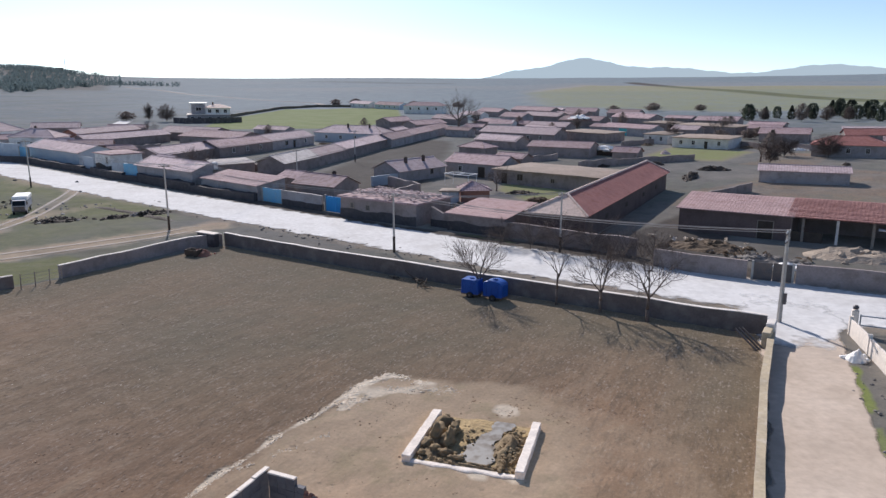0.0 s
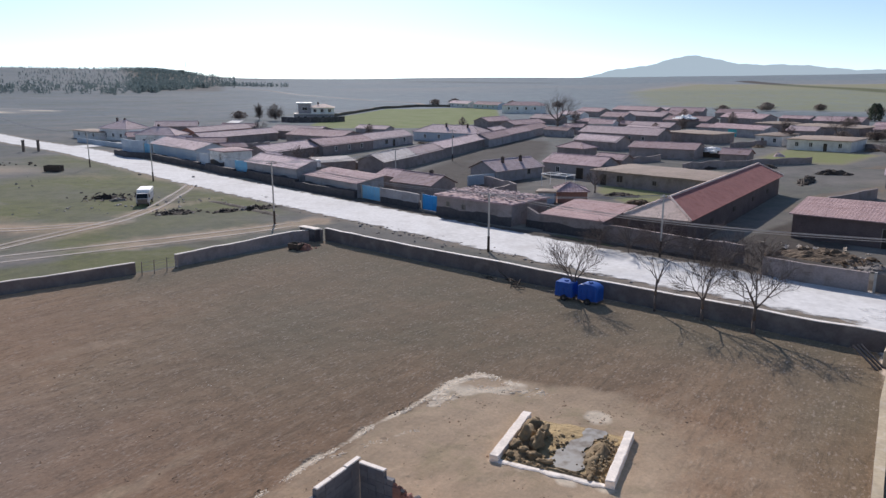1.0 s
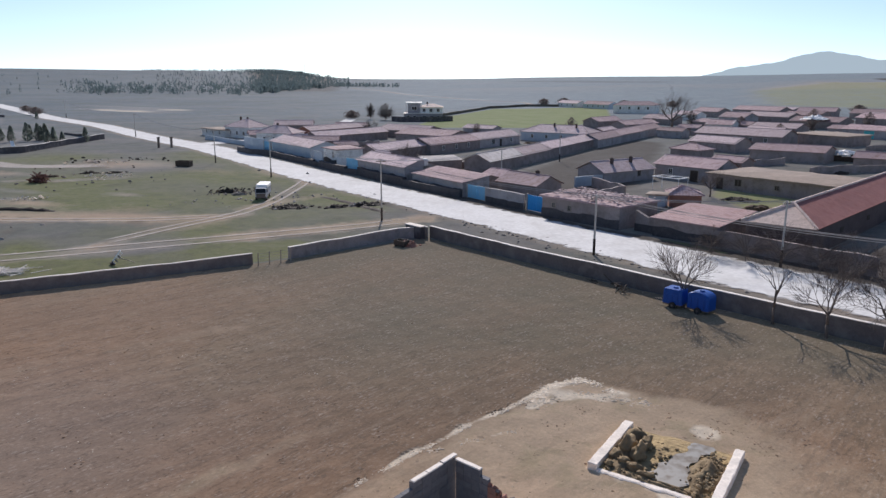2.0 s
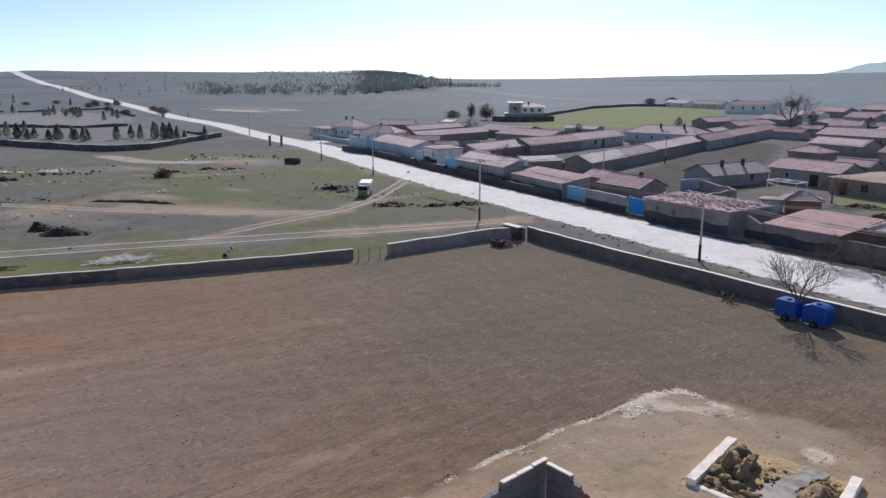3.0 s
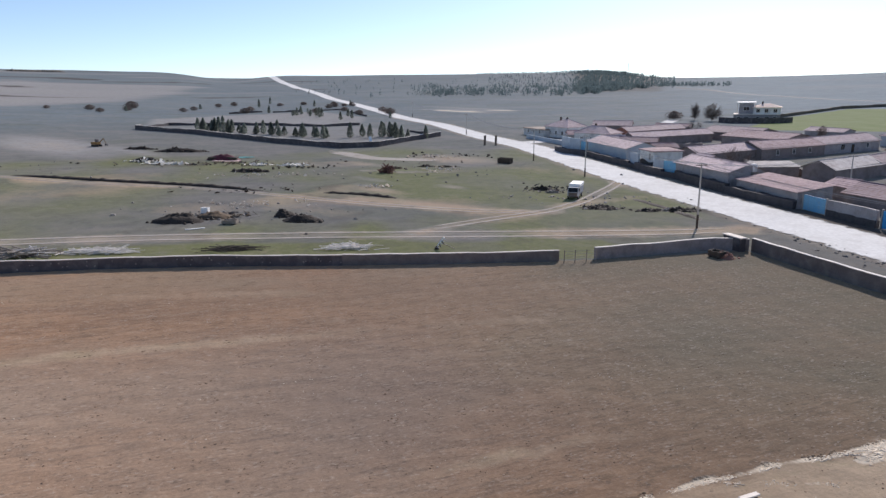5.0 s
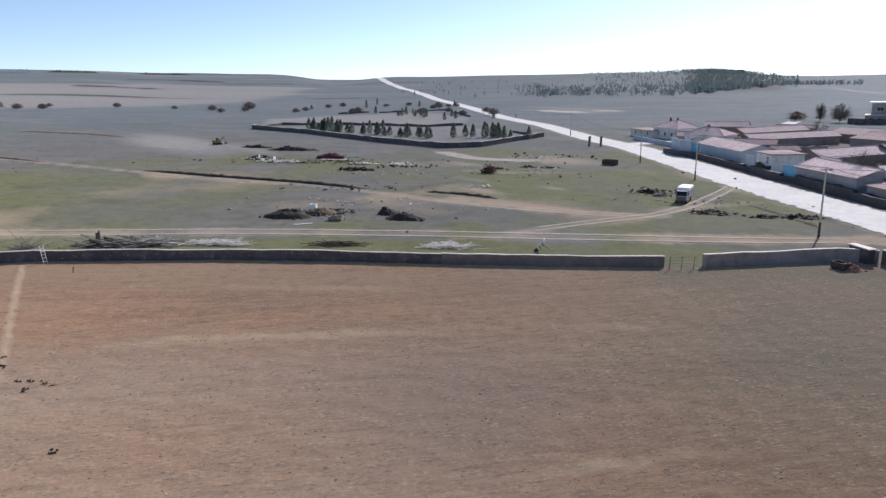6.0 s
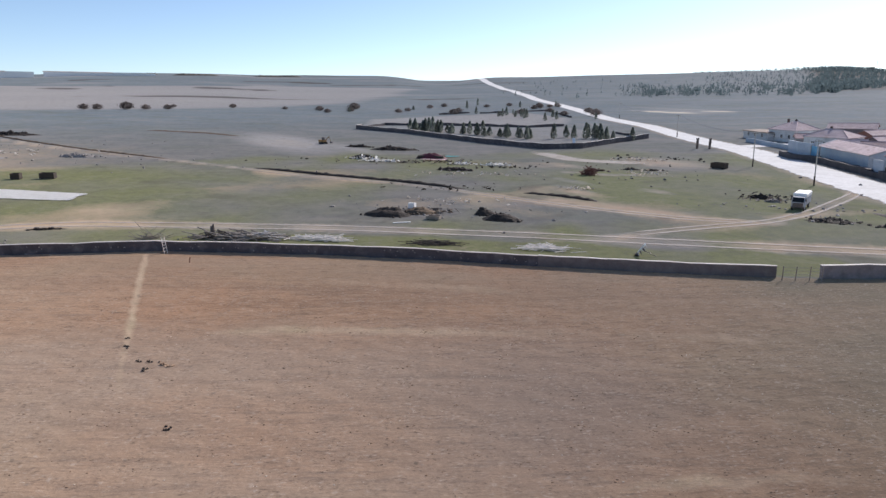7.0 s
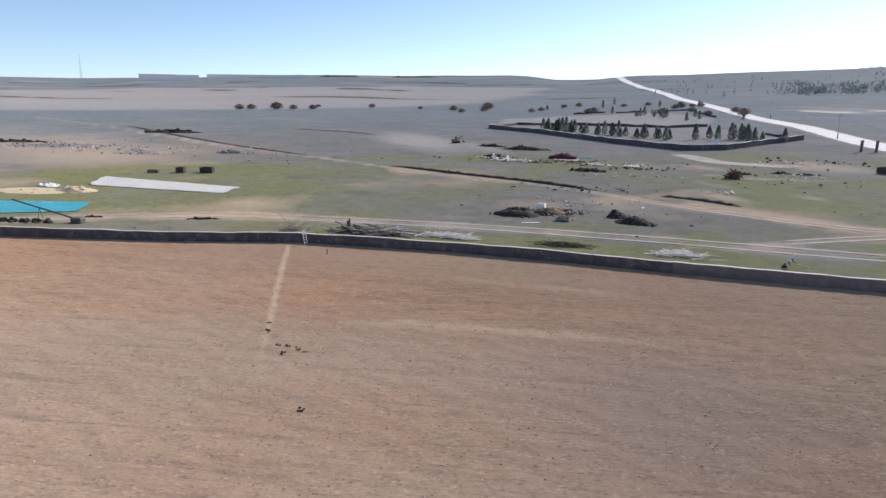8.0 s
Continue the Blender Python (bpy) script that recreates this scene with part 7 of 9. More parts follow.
for u, z in ((-0.75, 0.0), (-0.35, 0.3), (0.05, 0.75)):
    bm = bmesh.new()
    rod(bm, (u, -0.2, z + 0.45), (u + 0.25, -0.5, z + 0.05), 0.16, 0.06, 4)
    part("share", bm, "metal", plough)
bm = bmesh.new()
slab(bm, -1.0, -0.4, -0.05, -0.4, 0.4, 0.3, bevel=0.05)
part("foot", bm, "dark", plough)
bm = bmesh.new()
rod(bm, (0.0, 0, 0.9), (1.9, -0.2, 0.1), 0.045)
part("drawbar", bm, "metal", plough)

digger = thing("excavator", stand(-200.5, 68.8, 30) @ Matrix.Scale(0.75, 4), "dusty yellow excavator on a patch of bare sand", "excavator")
for s in (-1, 1):
    bm = bmesh.new()
    slab(bm, -1.6, s * 0.95 - 0.25, 0, 1.6, s * 0.95 + 0.25, 0.75, bevel=0.2)
    part("crawler_track", bm, "rubber", digger)
bm = bmesh.new()
slab(bm, -1.7, -1.1, 0.8, 1.0, 1.1, 1.7, bevel=0.12)
part("body", bm, "yellow", digger)
bm = bmesh.new()
slab(bm, 0.1, -1.0, 1.7, 1.2, -0.1, 2.8, bevel=0.08)
part("cab", bm, "metal", digger)
bm = bmesh.new()
rod(bm, (1.0, 0.2, 1.4), (3.0, 0.2, 3.1), 0.2, 0.17, 4)
boom = part("boom", bm, "yellow", digger)
bm = bmesh.new()
rod(bm, (3.0, 0.2, 3.1), (4.0, 0.2, 1.2), 0.15, 0.12, 4)
part("dipper", bm, "yellow", boom)
bm = bmesh.new()
slab(bm, 3.7, -0.3, 0.5, 4.5, 0.7, 1.2, bevel=0.1)
part("bucket", bm, "metal", boom)


# ---------------------------------------------------------------- heaps, rubble, timber
def rubble(name, x, y, w, d, n, material, label, category, seed, size=0.3, turn=0.0, h=0.5):
    """A heap of pieces too many to count."""
    rng_ = random.Random(seed)
    bm = bmesh.new()
    mound(bm, w, d, h * 0.7, rng_, 16, 12, 0.5)
    for _ in range(n):
        u, v = rng_.gauss(0, 0.3), rng_.gauss(0, 0.3)
        k = max(0.05, 1 - u * u * 3 - v * v * 3)
        s = size * rng_.uniform(0.4, 1.3)
        lump(bm, (u * w * 0.8, v * d * 0.8, h * 0.6 * k), (s, s * rng_.uniform(0.6, 1.2), s * rng_.uniform(0.4, 0.9)), rng_, 1, 0.35)
    ob = part(name, bm, material)
    ob.matrix_world = stand(x, y, turn)
    return tagged(ob, label, category, kind="stuff")


def brush_pile(name, x, y, turn, L, W, n, material, label, seed, thick=0.05, h=0.8, tilt=0.25):
    """Cut poles and branches thrown on a heap."""
    rng_ = random.Random(seed)
    bm = bmesh.new()
    for _ in range(n):
        c = Vector((rng_.gauss(0, L * 0.2), rng_.gauss(0, W * 0.28), 0))
        c.z = max(0.05, h * rng_.random() * math.exp(-(c.x / L * 2) ** 2))
        a, b = rng_.gauss(0, 0.45), rng_.gauss(0, tilt)
        d = Vector((math.cos(a), math.sin(a), b)) * rng_.uniform(0.5, 1.4) * L * 0.16
        r_ = thick * rng_.uniform(0.5, 1.3)
        p, q = c - d, c + d
        p.z, q.z = max(0.03, p.z), max(0.03, q.z)
        rod(bm, p, q, r_, r_ * 0.6, 5)
    ob = part(name, bm, material)
    ob.matrix_world = stand(x, y, turn)
    return tagged(ob, label, "brush pile", kind="stuff")


brush_pile("log_pile", -79.4, 16.6, 60, 10, 2.6, 170, "timber", "heap of grey logs and branches behind the wall", 1, 0.08, 0.65, 0.15)
brush_pile("log_pile", -80.8, 14.0, 60, 4.5, 1.8, 46, "dark", "dark old branches heaped behind the wall", 2, 0.07, 0.8, 0.15)
brush_pile("log_pile", -78.4, 18.4, 58, 8, 2.0, 46, "capstone", "grey bleached logs thrown over a branch heap", 9, 0.09, 0.8, 0.12)
stump = thing("tree_stump", stand(-82.3, 14.0, 0, plumb=True), "dark upright stump at the end of a log heap", "stump")
bm = bmesh.new()
rod(bm, (0, 0, -0.2), (0.06, 0, 1.25), 0.3, 0.24, 9)
part("trunk", bm, "bark", stump)
bm = bmesh.new()
rod(bm, (0.05, 0, 0.95), (0.3, 0.1, 1.5), 0.14, 0.09, 7)
part("broken_limb", bm, "bark", stump)
stub = thing("rusty_stake", stand(-70.2, 9.5, 20, plumb=True), "short bent rusty stake in the ploughed field", "stake")
bm = bmesh.new()
tube(bm, [Vector((0, 0, -0.2)), Vector((0.02, 0, 0.3)), Vector((0.1, 0.04, 0.55))], 0.06, 6)
part("rod", bm, "brick", stub)
brush_pile("branch_pile", -74.6, 24.6, 55, 7, 1.9, 130, "coping", "pile of pale peeled branches behind the wall", 3, 0.05, 0.45, 0.14)
brush_pile("branch_pile", -57.8, 44.8, 50, 6, 2.0, 110, "coping", "pile of grey branches behind the wall", 4, 0.05, 0.35, 0.1)
brush_pile("branch_pile", -66.0, 35.4, 48, 7, 2, 60, "dark", "low scatter of dark twigs behind the wall", 5, 0.05, 0.3, 0.08)
brush_pile("stake_bundle", -84.0, 7.0, 75, 4, 1.0, 60, "timber", "thin stakes stuck upright behind the wall", 6, 0.03, 0.35, 0.8)
rubble("rubble_heap", -50.9, 86.6, 6.5, 3, 60, "dung", "low heap of black rubble beside the track", "rubble", 11, 0.34, 40)
rubble("rubble_heap", -44.6, 89.4, 4, 2.2, 30, "dung", "low heap of dark rubble beside the track", "rubble", 12, 0.3, 40)
rubble("rubble_heap", -41.0, 92.4, 6, 2.4, 50, "dung", "low heap of mixed dark rubble beside the road", "rubble", 13, 0.34, 40)
rubble("stone_heap", -42.2, 91.6, 3, 1.6, 22, "stone", "pale stones in a heap beside the road", "rubble", 14, 0.26, 40)
rubble("rubble_heap", -68.0, 96.2, 5, 2.2, 36, "dung", "dark rubble near the parked truck", "rubble", 15, 0.36, 20)
rubble("stone_heap", -65.0, 94.6, 2.6, 1.6, 22, "stone", "pale stones near the parked truck", "rubble", 16, 0.32, 20)


def spoil_heap(name, x, y, w, d, h, turn, material, label, seed, lumps=14):
    """A tipped heap of dung or earth: soft mounds run together, with clods at the foot."""
    rng_ = random.Random(seed)
    bm = bmesh.new()
    for k in range(3):
        off = (rng_.uniform(-0.22, 0.22) * w, rng_.uniform(-0.12, 0.12) * d)
        n0 = len(bm.verts)
        mound(bm, w * (0.95 if k == 0 else 0.5), d * (0.95 if k == 0 else 0.6), h * (0.75 if k == 0 else rng_.uniform(0.7, 0.95)), rng_, 24, 18, 0.2)
        bm.verts.ensure_lookup_table()
        for v in bm.verts[n0:]:
            v.co.x, v.co.y = v.co.x + (off[0] if k else 0), v.co.y + (off[1] if k else 0)
    for _ in range(lumps):
        a, r_ = rng_.uniform(0, 6.28), rng_.uniform(0.75, 1.15)
        q = rng_.uniform(0.1, 0.26)
        lump(bm, (math.cos(a) * r_ * w / 2, math.sin(a) * r_ * d / 2, q * 0.4), (q, q * 0.8, q * 0.7), rng_, 1, 0.35)
    ob = part(name, bm, material, smooth=True)
    ob.matrix_world = stand(x, y, turn)
    return tagged(ob, label, "heap", kind="stuff")


spoil_heap("dung_heap", -85.4, 38.4, 7.0, 3.6, 1.35, 52, "dung", "black dung heap tipped in the meadow", 17)
spoil_heap("earth_heap", -84.8, 43.2, 5.4, 3.0, 1.05, 52, "heap", "brown earth heap beside a black dung heap", 18)
spoil_heap("dung_heap", -79.2, 50.9, 3.4, 2.8, 1.1, 35, "dung", "small steep dark heap in the meadow", 20)
spoil_heap("dung_heap", -74.6, 50.6, 6.0, 2.8, 1.1, 40, "dung", "long black dung heap in the meadow", 19)
rubble("dung_heap", -126.5, 73, 8, 2.6, 30, "dung", "long dark heap in the meadow", "heap", 21, 0.5, 45, 0.9)
def scraps(name, x, y, w, d, n, material, label, seed, size=0.6, turn=0.0):
    """Torn sheets and boards strewn and crumpled on the ground."""
    rng_ = random.Random(seed)
    t = thing(name, stand(x, y, turn), label, "sheeting", kind="stuff")
    bm = bmesh.new()
    for _ in range(n):
        c = Vector((rng_.gauss(0, w * 0.26), rng_.gauss(0, d * 0.26), rng_.uniform(0.05, 0.3)))
        e = Euler((rng_.gauss(0, 0.35), rng_.gauss(0, 0.35), rng_.uniform(0, 6.3))).to_matrix()
        a, b = size * rng_.uniform(0.5, 1.8), size * rng_.uniform(0.2, 0.7)
        grid = [[bm.verts.new(c + e @ Vector((a * (i / 3 - 0.5), b * (j / 2 - 0.5), 0.16 * size * rng_.uniform(-1, 1)))) for i in range(4)] for j in range(3)]
        for j in range(2):
            for i in range(3):
                bm.faces.new((grid[j][i], grid[j][i + 1], grid[j + 1][i + 1], grid[j + 1][i]))
    bmesh.ops.solidify(bm, geom=list(bm.faces), thickness=0.04)
    part("scrap", bm, material, t)
    return t


rubble("dung_heap", -158.0, 64.4, 7, 3, 26, "dung", "dark heap with pale sheeting", "heap", 22, 0.5, 55, 1.1)
scraps("torn_sheeting", -157.4, 63.8, 7.0, 1.76, 34, "snowwhite", "crumpled white sheeting on a dark heap", 23, 1.3, 50)
scraps("torn_sheeting", -150, 66.4, 8.4, 3.3, 46, "snowwhite", "crumpled white sheeting strewn on grass", 24, 1.3, 50)
scraps("torn_sheeting", -128.8, 85.4, 5.6, 2.2, 42, "snowwhite", "heap of white rubble and sheeting", 25, 1.15, 50)
scraps("torn_sheeting", -134.5, 80.4, 4.2, 1.76, 32, "snowwhite", "scrap of white sheeting on the grass", 26, 1.2, 50)
rubble("dung_heap", -186.5, 75, 9, 2.4, 26, "dung", "low dark heap near the graveyard", "heap", 27, 0.5, 50, 0.9)
rubble("dung_heap", -174, 80.4, 14, 3.6, 40, "dung", "long dark heap near the graveyard", "heap", 28, 0.6, 50, 1.2)
rubble("dung_heap", -107.2, 106.2, 4.5, 1.4, 20, "dung", "low stack of dark dung bricks", "heap", 29, 0.3, 40, 0.5)
rubble("dung_heap", -103.6, 109, 4, 1.4, 20, "dung", "low stack of dark dung bricks", "heap", 30, 0.3, 40, 0.5)
rubble("rubble_heap", -110, 99, 4, 2, 20, "heap", "brown rubble heap in the meadow", "rubble", 31, 0.35, 40, 0.6)
rubble("rubble_heap", -187.5, 1.5, 9, 3.5, 40, "stone", "pale and dark rubble heap on the plain", "rubble", 32, 0.5, 70, 1.2)
rubble("rubble_heap", -191, -21, 16, 6, 60, "stone", "wide scatter of pale rubble on the plain", "rubble", 33, 0.4, 80, 0.8)
rubble("rubble_heap", -215, -45, 30, 10, 70, "stone", "wide scatter of pale rubble on the plain", "rubble", 34, 0.45, 80, 0.7)
rubble("rubble_heap", -262, -18, 22, 5, 40, "dung", "dark spoil heaps along a ditch", "rubble", 35, 0.9, 80, 1.2)
rubble("rubble_heap", -230, -62, 26, 6, 50, "dung", "dark spoil on the plain", "rubble", 36, 0.6, 80, 0.6)
rubble("dung_heap", -95.2, -3.6, 5.5, 1.0, 16, "dung", "thin dark strip of dung by the track", "heap", 37, 0.25, 75, 0.3)
rubble("dung_heap", -100.4, -18, 3.0, 0.8, 10, "dung", "small dark strip of dung by the track", "heap", 38, 0.22, 75, 0.25)
rubble("sand_heap", -127, -25, 8, 4, 20, "sand", "heap of yellow sand beside white sheeting", "heap", 39, 0.3, 60, 1.0)
rubble("sand_heap", -128.4, -32, 16, 8, 10, "sand", "spread of pale sand on grass", "heap", 40, 0.2, 60, 0.25)
rubble("sack_heap", -133.6, -30.6, 4, 2, 14, "snowwhite", "a few white sacks on sand", "sacks", 41, 0.5, 60, 0.7)
rubble("mud_heap", 29.2, 72, 9, 5, 40, "heap", "heap of earth and debris in a yard", "heap", 42, 0.4, -30, 0.9)
rubble("stone_heap", 33.0, 66.2, 7, 2.6, 50, "stone", "heap of pale stones in a yard", "rubble", 43, 0.32, -30, 0.7)
rubble("sheet_heap", 33.8, 63.0, 3, 1.4, 12, "snowwhite", "white sheeting heap behind a gate", "sheeting", 44, 0.4, -30, 0.7)
rubble("straw_heap", 42.4, 66.6, 10, 5, 30, "drystraw", "broad heap of straw and earth by the barn", "heap", 45, 0.35, -30, 1.3)
rubble("timber_heap", 48.6, 130.6, 10, 2.2, 40, "dark", "long dark stack of wood at a field edge", "wood stack", 46, 0.5, 60, 1.6)
rubble("timber_heap", 57.2, 141.2, 7, 2.0, 30, "dark", "dark stack of wood at a field edge", "wood stack", 47, 0.5, -10, 1.2)
rubble("tile_heap", -5.2, 92.6, 11, 6, 30, "tilepale", "loose broken tiles lying on a ruined roof", "tile debris", 48, 0.22, -34, 0.5).location.z += 2.95
rubble("mud_heap", 2.2, 88.6, 5, 4, 40, "heap", "collapsed mud and timber in a yard", "heap", 49, 0.4, -34, 1.1)
rubble("scrap_heap", 13.5, 112.5, 6, 3, 30, "dark", "scrap timber beside a yard tree", "heap", 50, 0.35, -30, 0.6)
for k in range(9):
    rubble("dung_heap", -91.6 - 1.55 * k * 0.38, -21.4 - 1.55 * k * 0.9, 1.3, 0.9, 6, "dung", "small dark heap on top of the field wall", "heap", 90 + k, 0.3, 65, 0.5).location.z += 1.1
for x, y, s in ((-47.4, 2.0, 0.14), (-49.2, 2.2, 0.08), (-44.4, 2.5, 0.1), (-44.0, 3.1, 0.1), (-42.7, 2.6, 0.13), (-34.0, 2.9, 0.12)):
    bm = bmesh.new()
    rng = random.Random(int(s * 1000))
    for _ in range(5):
        lump(bm, (rng.uniform(-2, 2) * s, rng.uniform(-1, 1) * s * 2, 0.03), (s * rng.uniform(0.4, 0.9), s * rng.uniform(0.4, 0.9), s * 0.5), rng, 1, 0.3)
    c = part("clod", bm, "dung")
    c.matrix_world = stand(x, y, 60)
    tagged(c, "dark clods of earth lying on the field", "clods", kind="stuff")
rubble("stain_earth", -42.9, 3.9, 2.0, 0.5, 6, "clod", "thin dark scrape of dug earth on the field", "heap", 55, 0.15, 20, 0.12)


def stones(name, centre, spread, n, size, material, label, seed, turn=0.0):
    """Loose stones strewn over the ground."""
    rng_ = random.Random(seed)
    bm = bmesh.new()
    c, s = math.cos(radians(turn)), math.sin(radians(turn))
    for _ in range(n):
        u, v = rng_.gauss(0, spread[0]), rng_.gauss(0, spread[1])
        x, y = centre[0] + u * c - v * s, centre[1] + u * s + v * c
        k = size * rng_.uniform(0.4, 1.4)
        lump(bm, (x, y, ground_z(x, y) + k * 0.2), (k, k * rng_.uniform(0.6, 1.1), k * 0.6), rng_, 1, 0.35)
    return tagged(part(name, bm, material), label, "stones", kind="stuff")


stones("loose_stones", (-120, 126), (6, 3), 34, 0.36, "dung", "dark stones strewn over a bare patch", 61, 40)
stones("loose_stones", (-100, 96), (16, 8), 34, 0.26, "stone", "pale stones strewn over the meadow", 62, 40)
stones("loose_stones", (-84, 46), (9, 4), 50, 0.24, "stone", "pale stones strewn round a dung heap", 63, 45)
stones("loose_stones", (-58, 92), (8, 4), 50, 0.22, "stone", "pale stones strewn round the truck", 64, 45)
stones("loose_stones", (-140, 78), (24, 5), 34, 0.28, "dung", "dark debris strewn over the meadow", 65, 50)
stones("loose_stones", (-12, 75.5), (14, 0.9), 90, 0.16, "stone", "stones strewn along the road verge", 66, -36)


def crumbs(name, spots, size, material, label, seed, turn=64.0, long=1.7):
    """Low irregular crumbs of earth lying along the rows, joined as one loose cover."""
    rng_ = random.Random(seed)
    verts, faces = [], []
    c, s = math.cos(radians(turn)), math.sin(radians(turn))
    for x, y in spots(rng_):
        k = size * rng_.choice((0.5, 0.6, 0.7, 0.9, 1.2, 1.7))
        z, n = ground_z(x, y), 6
        ka, kb, h = k * rng_.uniform(0.8, long), k * rng_.uniform(0.5, 1.0), k * rng_.uniform(0.12, 0.4)
        i0 = len(verts)
        for ring, up in ((1.0, -0.3 * k), (0.62, h)):
            for i in range(n):
                a = 2 * math.pi * i / n + rng_.uniform(-0.3, 0.3)
                u, v = ka * ring * math.cos(a) * rng_.uniform(0.7, 1.2), kb * ring * math.sin(a) * rng_.uniform(0.7, 1.2)
                verts.append((x + u * c - v * s, y + u * s + v * c, z + up * (1 if ring == 1 else rng_.uniform(0.7, 1.2))))
        for i in range(n):
            j = (i + 1) % n
            faces.append((i0 + i, i0 + j, i0 + n + j, i0 + n + i))
        faces.append(tuple(range(i0 + n, i0 + 2 * n)))
    me = bpy.data.meshes.new(name)
    me.from_pydata(verts, [], faces)
    me.materials.append(M[material])
    return tagged(new(name, me), label, "crumbs", kind="stuff")


def strewn(n, cx, cy, su, sv, turn):
    """Places in drifts: groups of crumbs lie closer together along the rows."""
    def places(rng_):
        c, s = math.cos(radians(turn)), math.sin(radians(turn))
        xs, ys = [], []
        while len(xs) < n:
            u0, v0 = rng_.gauss(0, su), rng_.gauss(0, sv)
            for _ in range(rng_.randint(1, 9)):
                u, v = u0 + rng_.gauss(0, 0.9), v0 + rng_.gauss(0, 0.16)
                xs.append(cx + u * c - v * s)
                ys.append(cy + u * s + v * c)
        keep = inside(FIELD, np.array(xs), np.array(ys)) > 0.6
        return [(x, y) for x, y, k in zip(xs, ys, keep) if k]
    return places


def edged(n, way, off, spread, gaps):
    """Places along a broken line."""
    def places(rng_):
        for _ in range(n):
            k = rng_.randrange(len(way) - 1)
            f = rng_.random()
            x, y = way[k][0] + (way[k + 1][0] - way[k][0]) * f, way[k][1] + (way[k + 1][1] - way[k][1]) * f
            if math.sin(2.3 * x + 1.1 * y) + math.sin(5.1 * y - 2 * x) * 0.7 > gaps:
                yield x + off + rng_.gauss(0, spread), y + rng_.gauss(0, spread)
    return places


for k, (n, cx, cy, su, sv) in enumerate(((2200, -22, 26, 13, 9), (2600, -36, 8, 15, 11), (1200, -8, 38, 12, 8), (900, -48, 24, 18, 9))):
    crumbs("field_clods", strewn(n, cx, cy, su, sv, 64), 0.034, "clod", "brown clods of earth strewn over the ploughed field", 300 + k)
    crumbs("field_crumbs", strewn(n // 6, cx, cy, su, sv, 64), 0.026, "lime", "pale crumbs and straw bits strewn over the field", 320 + k)
crumbs("lime_crust", edged(1500, PALE_EDGE[1:], 0.05, 0.09, -0.9), 0.042, "lime", "cream crust of lime broken along the worn field edge", 331, 62, 2.0)
crumbs("lime_crust", edged(700, [(-5.6, 34.2), (-4.9, 36.2), (-3.4, 37.7), (-2.5, 37.7), (-1.6, 36.9), (-0.6, 36.4)], 0, 0.2, -0.8), 0.055, "lime", "cream lumps of lime at the head of the worn patch", 332, 40, 2.0)
crumbs("lime_crust", edged(500, [(-5.4, 33.9), (-4.2, 35.0), (-2.6, 35.9), (-0.8, 35.9), (0.8, 35.3)], 0, 0.3, -0.3), 0.05, "lime", "cream lumps of lime at the head of the worn patch", 333, 20, 2.0)
crumbs("lime_crust", edged(260, [(-9.2, 27.3), (-8.0, 28.5), (-7.2, 29.1), (-5.8, 30.5)], 0, 0.12, -0.2), 0.032, "lime", "thin pale line of lime on the trodden ground", 334, 50, 2.0)
crumbs("edge_clods", edged(420, PALE_EDGE[1:8], -0.24, 0.08, 0.25), 0.055, "heap", "dark clods along the step at the field edge", 335, 62, 1.8)
crumbs("pit_clods", strewn(260, 5.6, 33.0, 2.0, 0.9, -20), 0.035, "clod", "clods of earth strewn behind the pit", 336, -20)
crumbs("pit_clods", strewn(90, -3, 29, 3.5, 2.5, 20), 0.035, "clod", "clods of earth strewn before the pit", 337, 10)
stones("loose_stones", (-220, -40), (40, 14), 90, 0.26, "stone", "pale rubble strewn over the plain", 72, 80)
stones("loose_stones", (-170, 20), (30, 10), 40, 0.28, "stone", "pale debris strewn over the plain", 73, 60)
stones("loose_stones", (-84, -3), (2.5, 16), 40, 0.18, "stone", "stones strewn behind the field wall", 74, -20)
stones("loose_stones", (24.4, 35), (0.5, 4), 24, 0.1, "stone", "stones strewn along the lane edge", 75, -26)

# ---------------------------------------------------------------- sheets, boxes, small things
def sheet(name, corners, material, label, wave=0.12, n=14, lift=0.12):
    """A broad sheet lying on the ground, held down unevenly."""
    a, b, c, d = (Vector((*p, 0)) for p in corners)
    bm = bmesh.new()
    grid = []
    for j in range(n + 1):
        row = []
        for i in range(2 * n + 1):
            u, v = i / (2 * n), j / n
            p = a.lerp(b, u).lerp(d.lerp(c, u), v)
            k = noise.noise(Vector((p.x * 0.35, p.y * 0.35, 1.0)))
            p = p + Vector((k, -k, 0)) * 0.4 + Vector((noise.noise(p * 1.3), noise.noise(p * 1.3 + Vector((7, 3, 0))), 0)) * 0.35
            row.append(bm.verts.new((p.x, p.y, ground_z(p.x, p.y) + lift + wave * k)))
        grid.append(row)
    for j in range(n):
        for i in range(2 * n):
            bm.faces.new((grid[j][i], grid[j][i + 1], grid[j + 1][i + 1], grid[j + 1][i]))
    bmesh.ops.solidify(bm, geom=list(bm.faces), thickness=0.05)
    return tagged(part(name, bm, material, smooth=True), label, "sheeting")


sheet("ground_sheet", [(-145.5, -23.4), (-124.4, 1.8), (-117.9, -1.0), (-133.4, -24.0)], "snowwhite", "long white sheeting spread on the grass")
sheet("ground_sheet", [(-118.5, -36), (-113.4, -20.4), (-105.2, -20.9), (-106.5, -34)], "pool", "turquoise sheeting spread on the ground", 0.06)
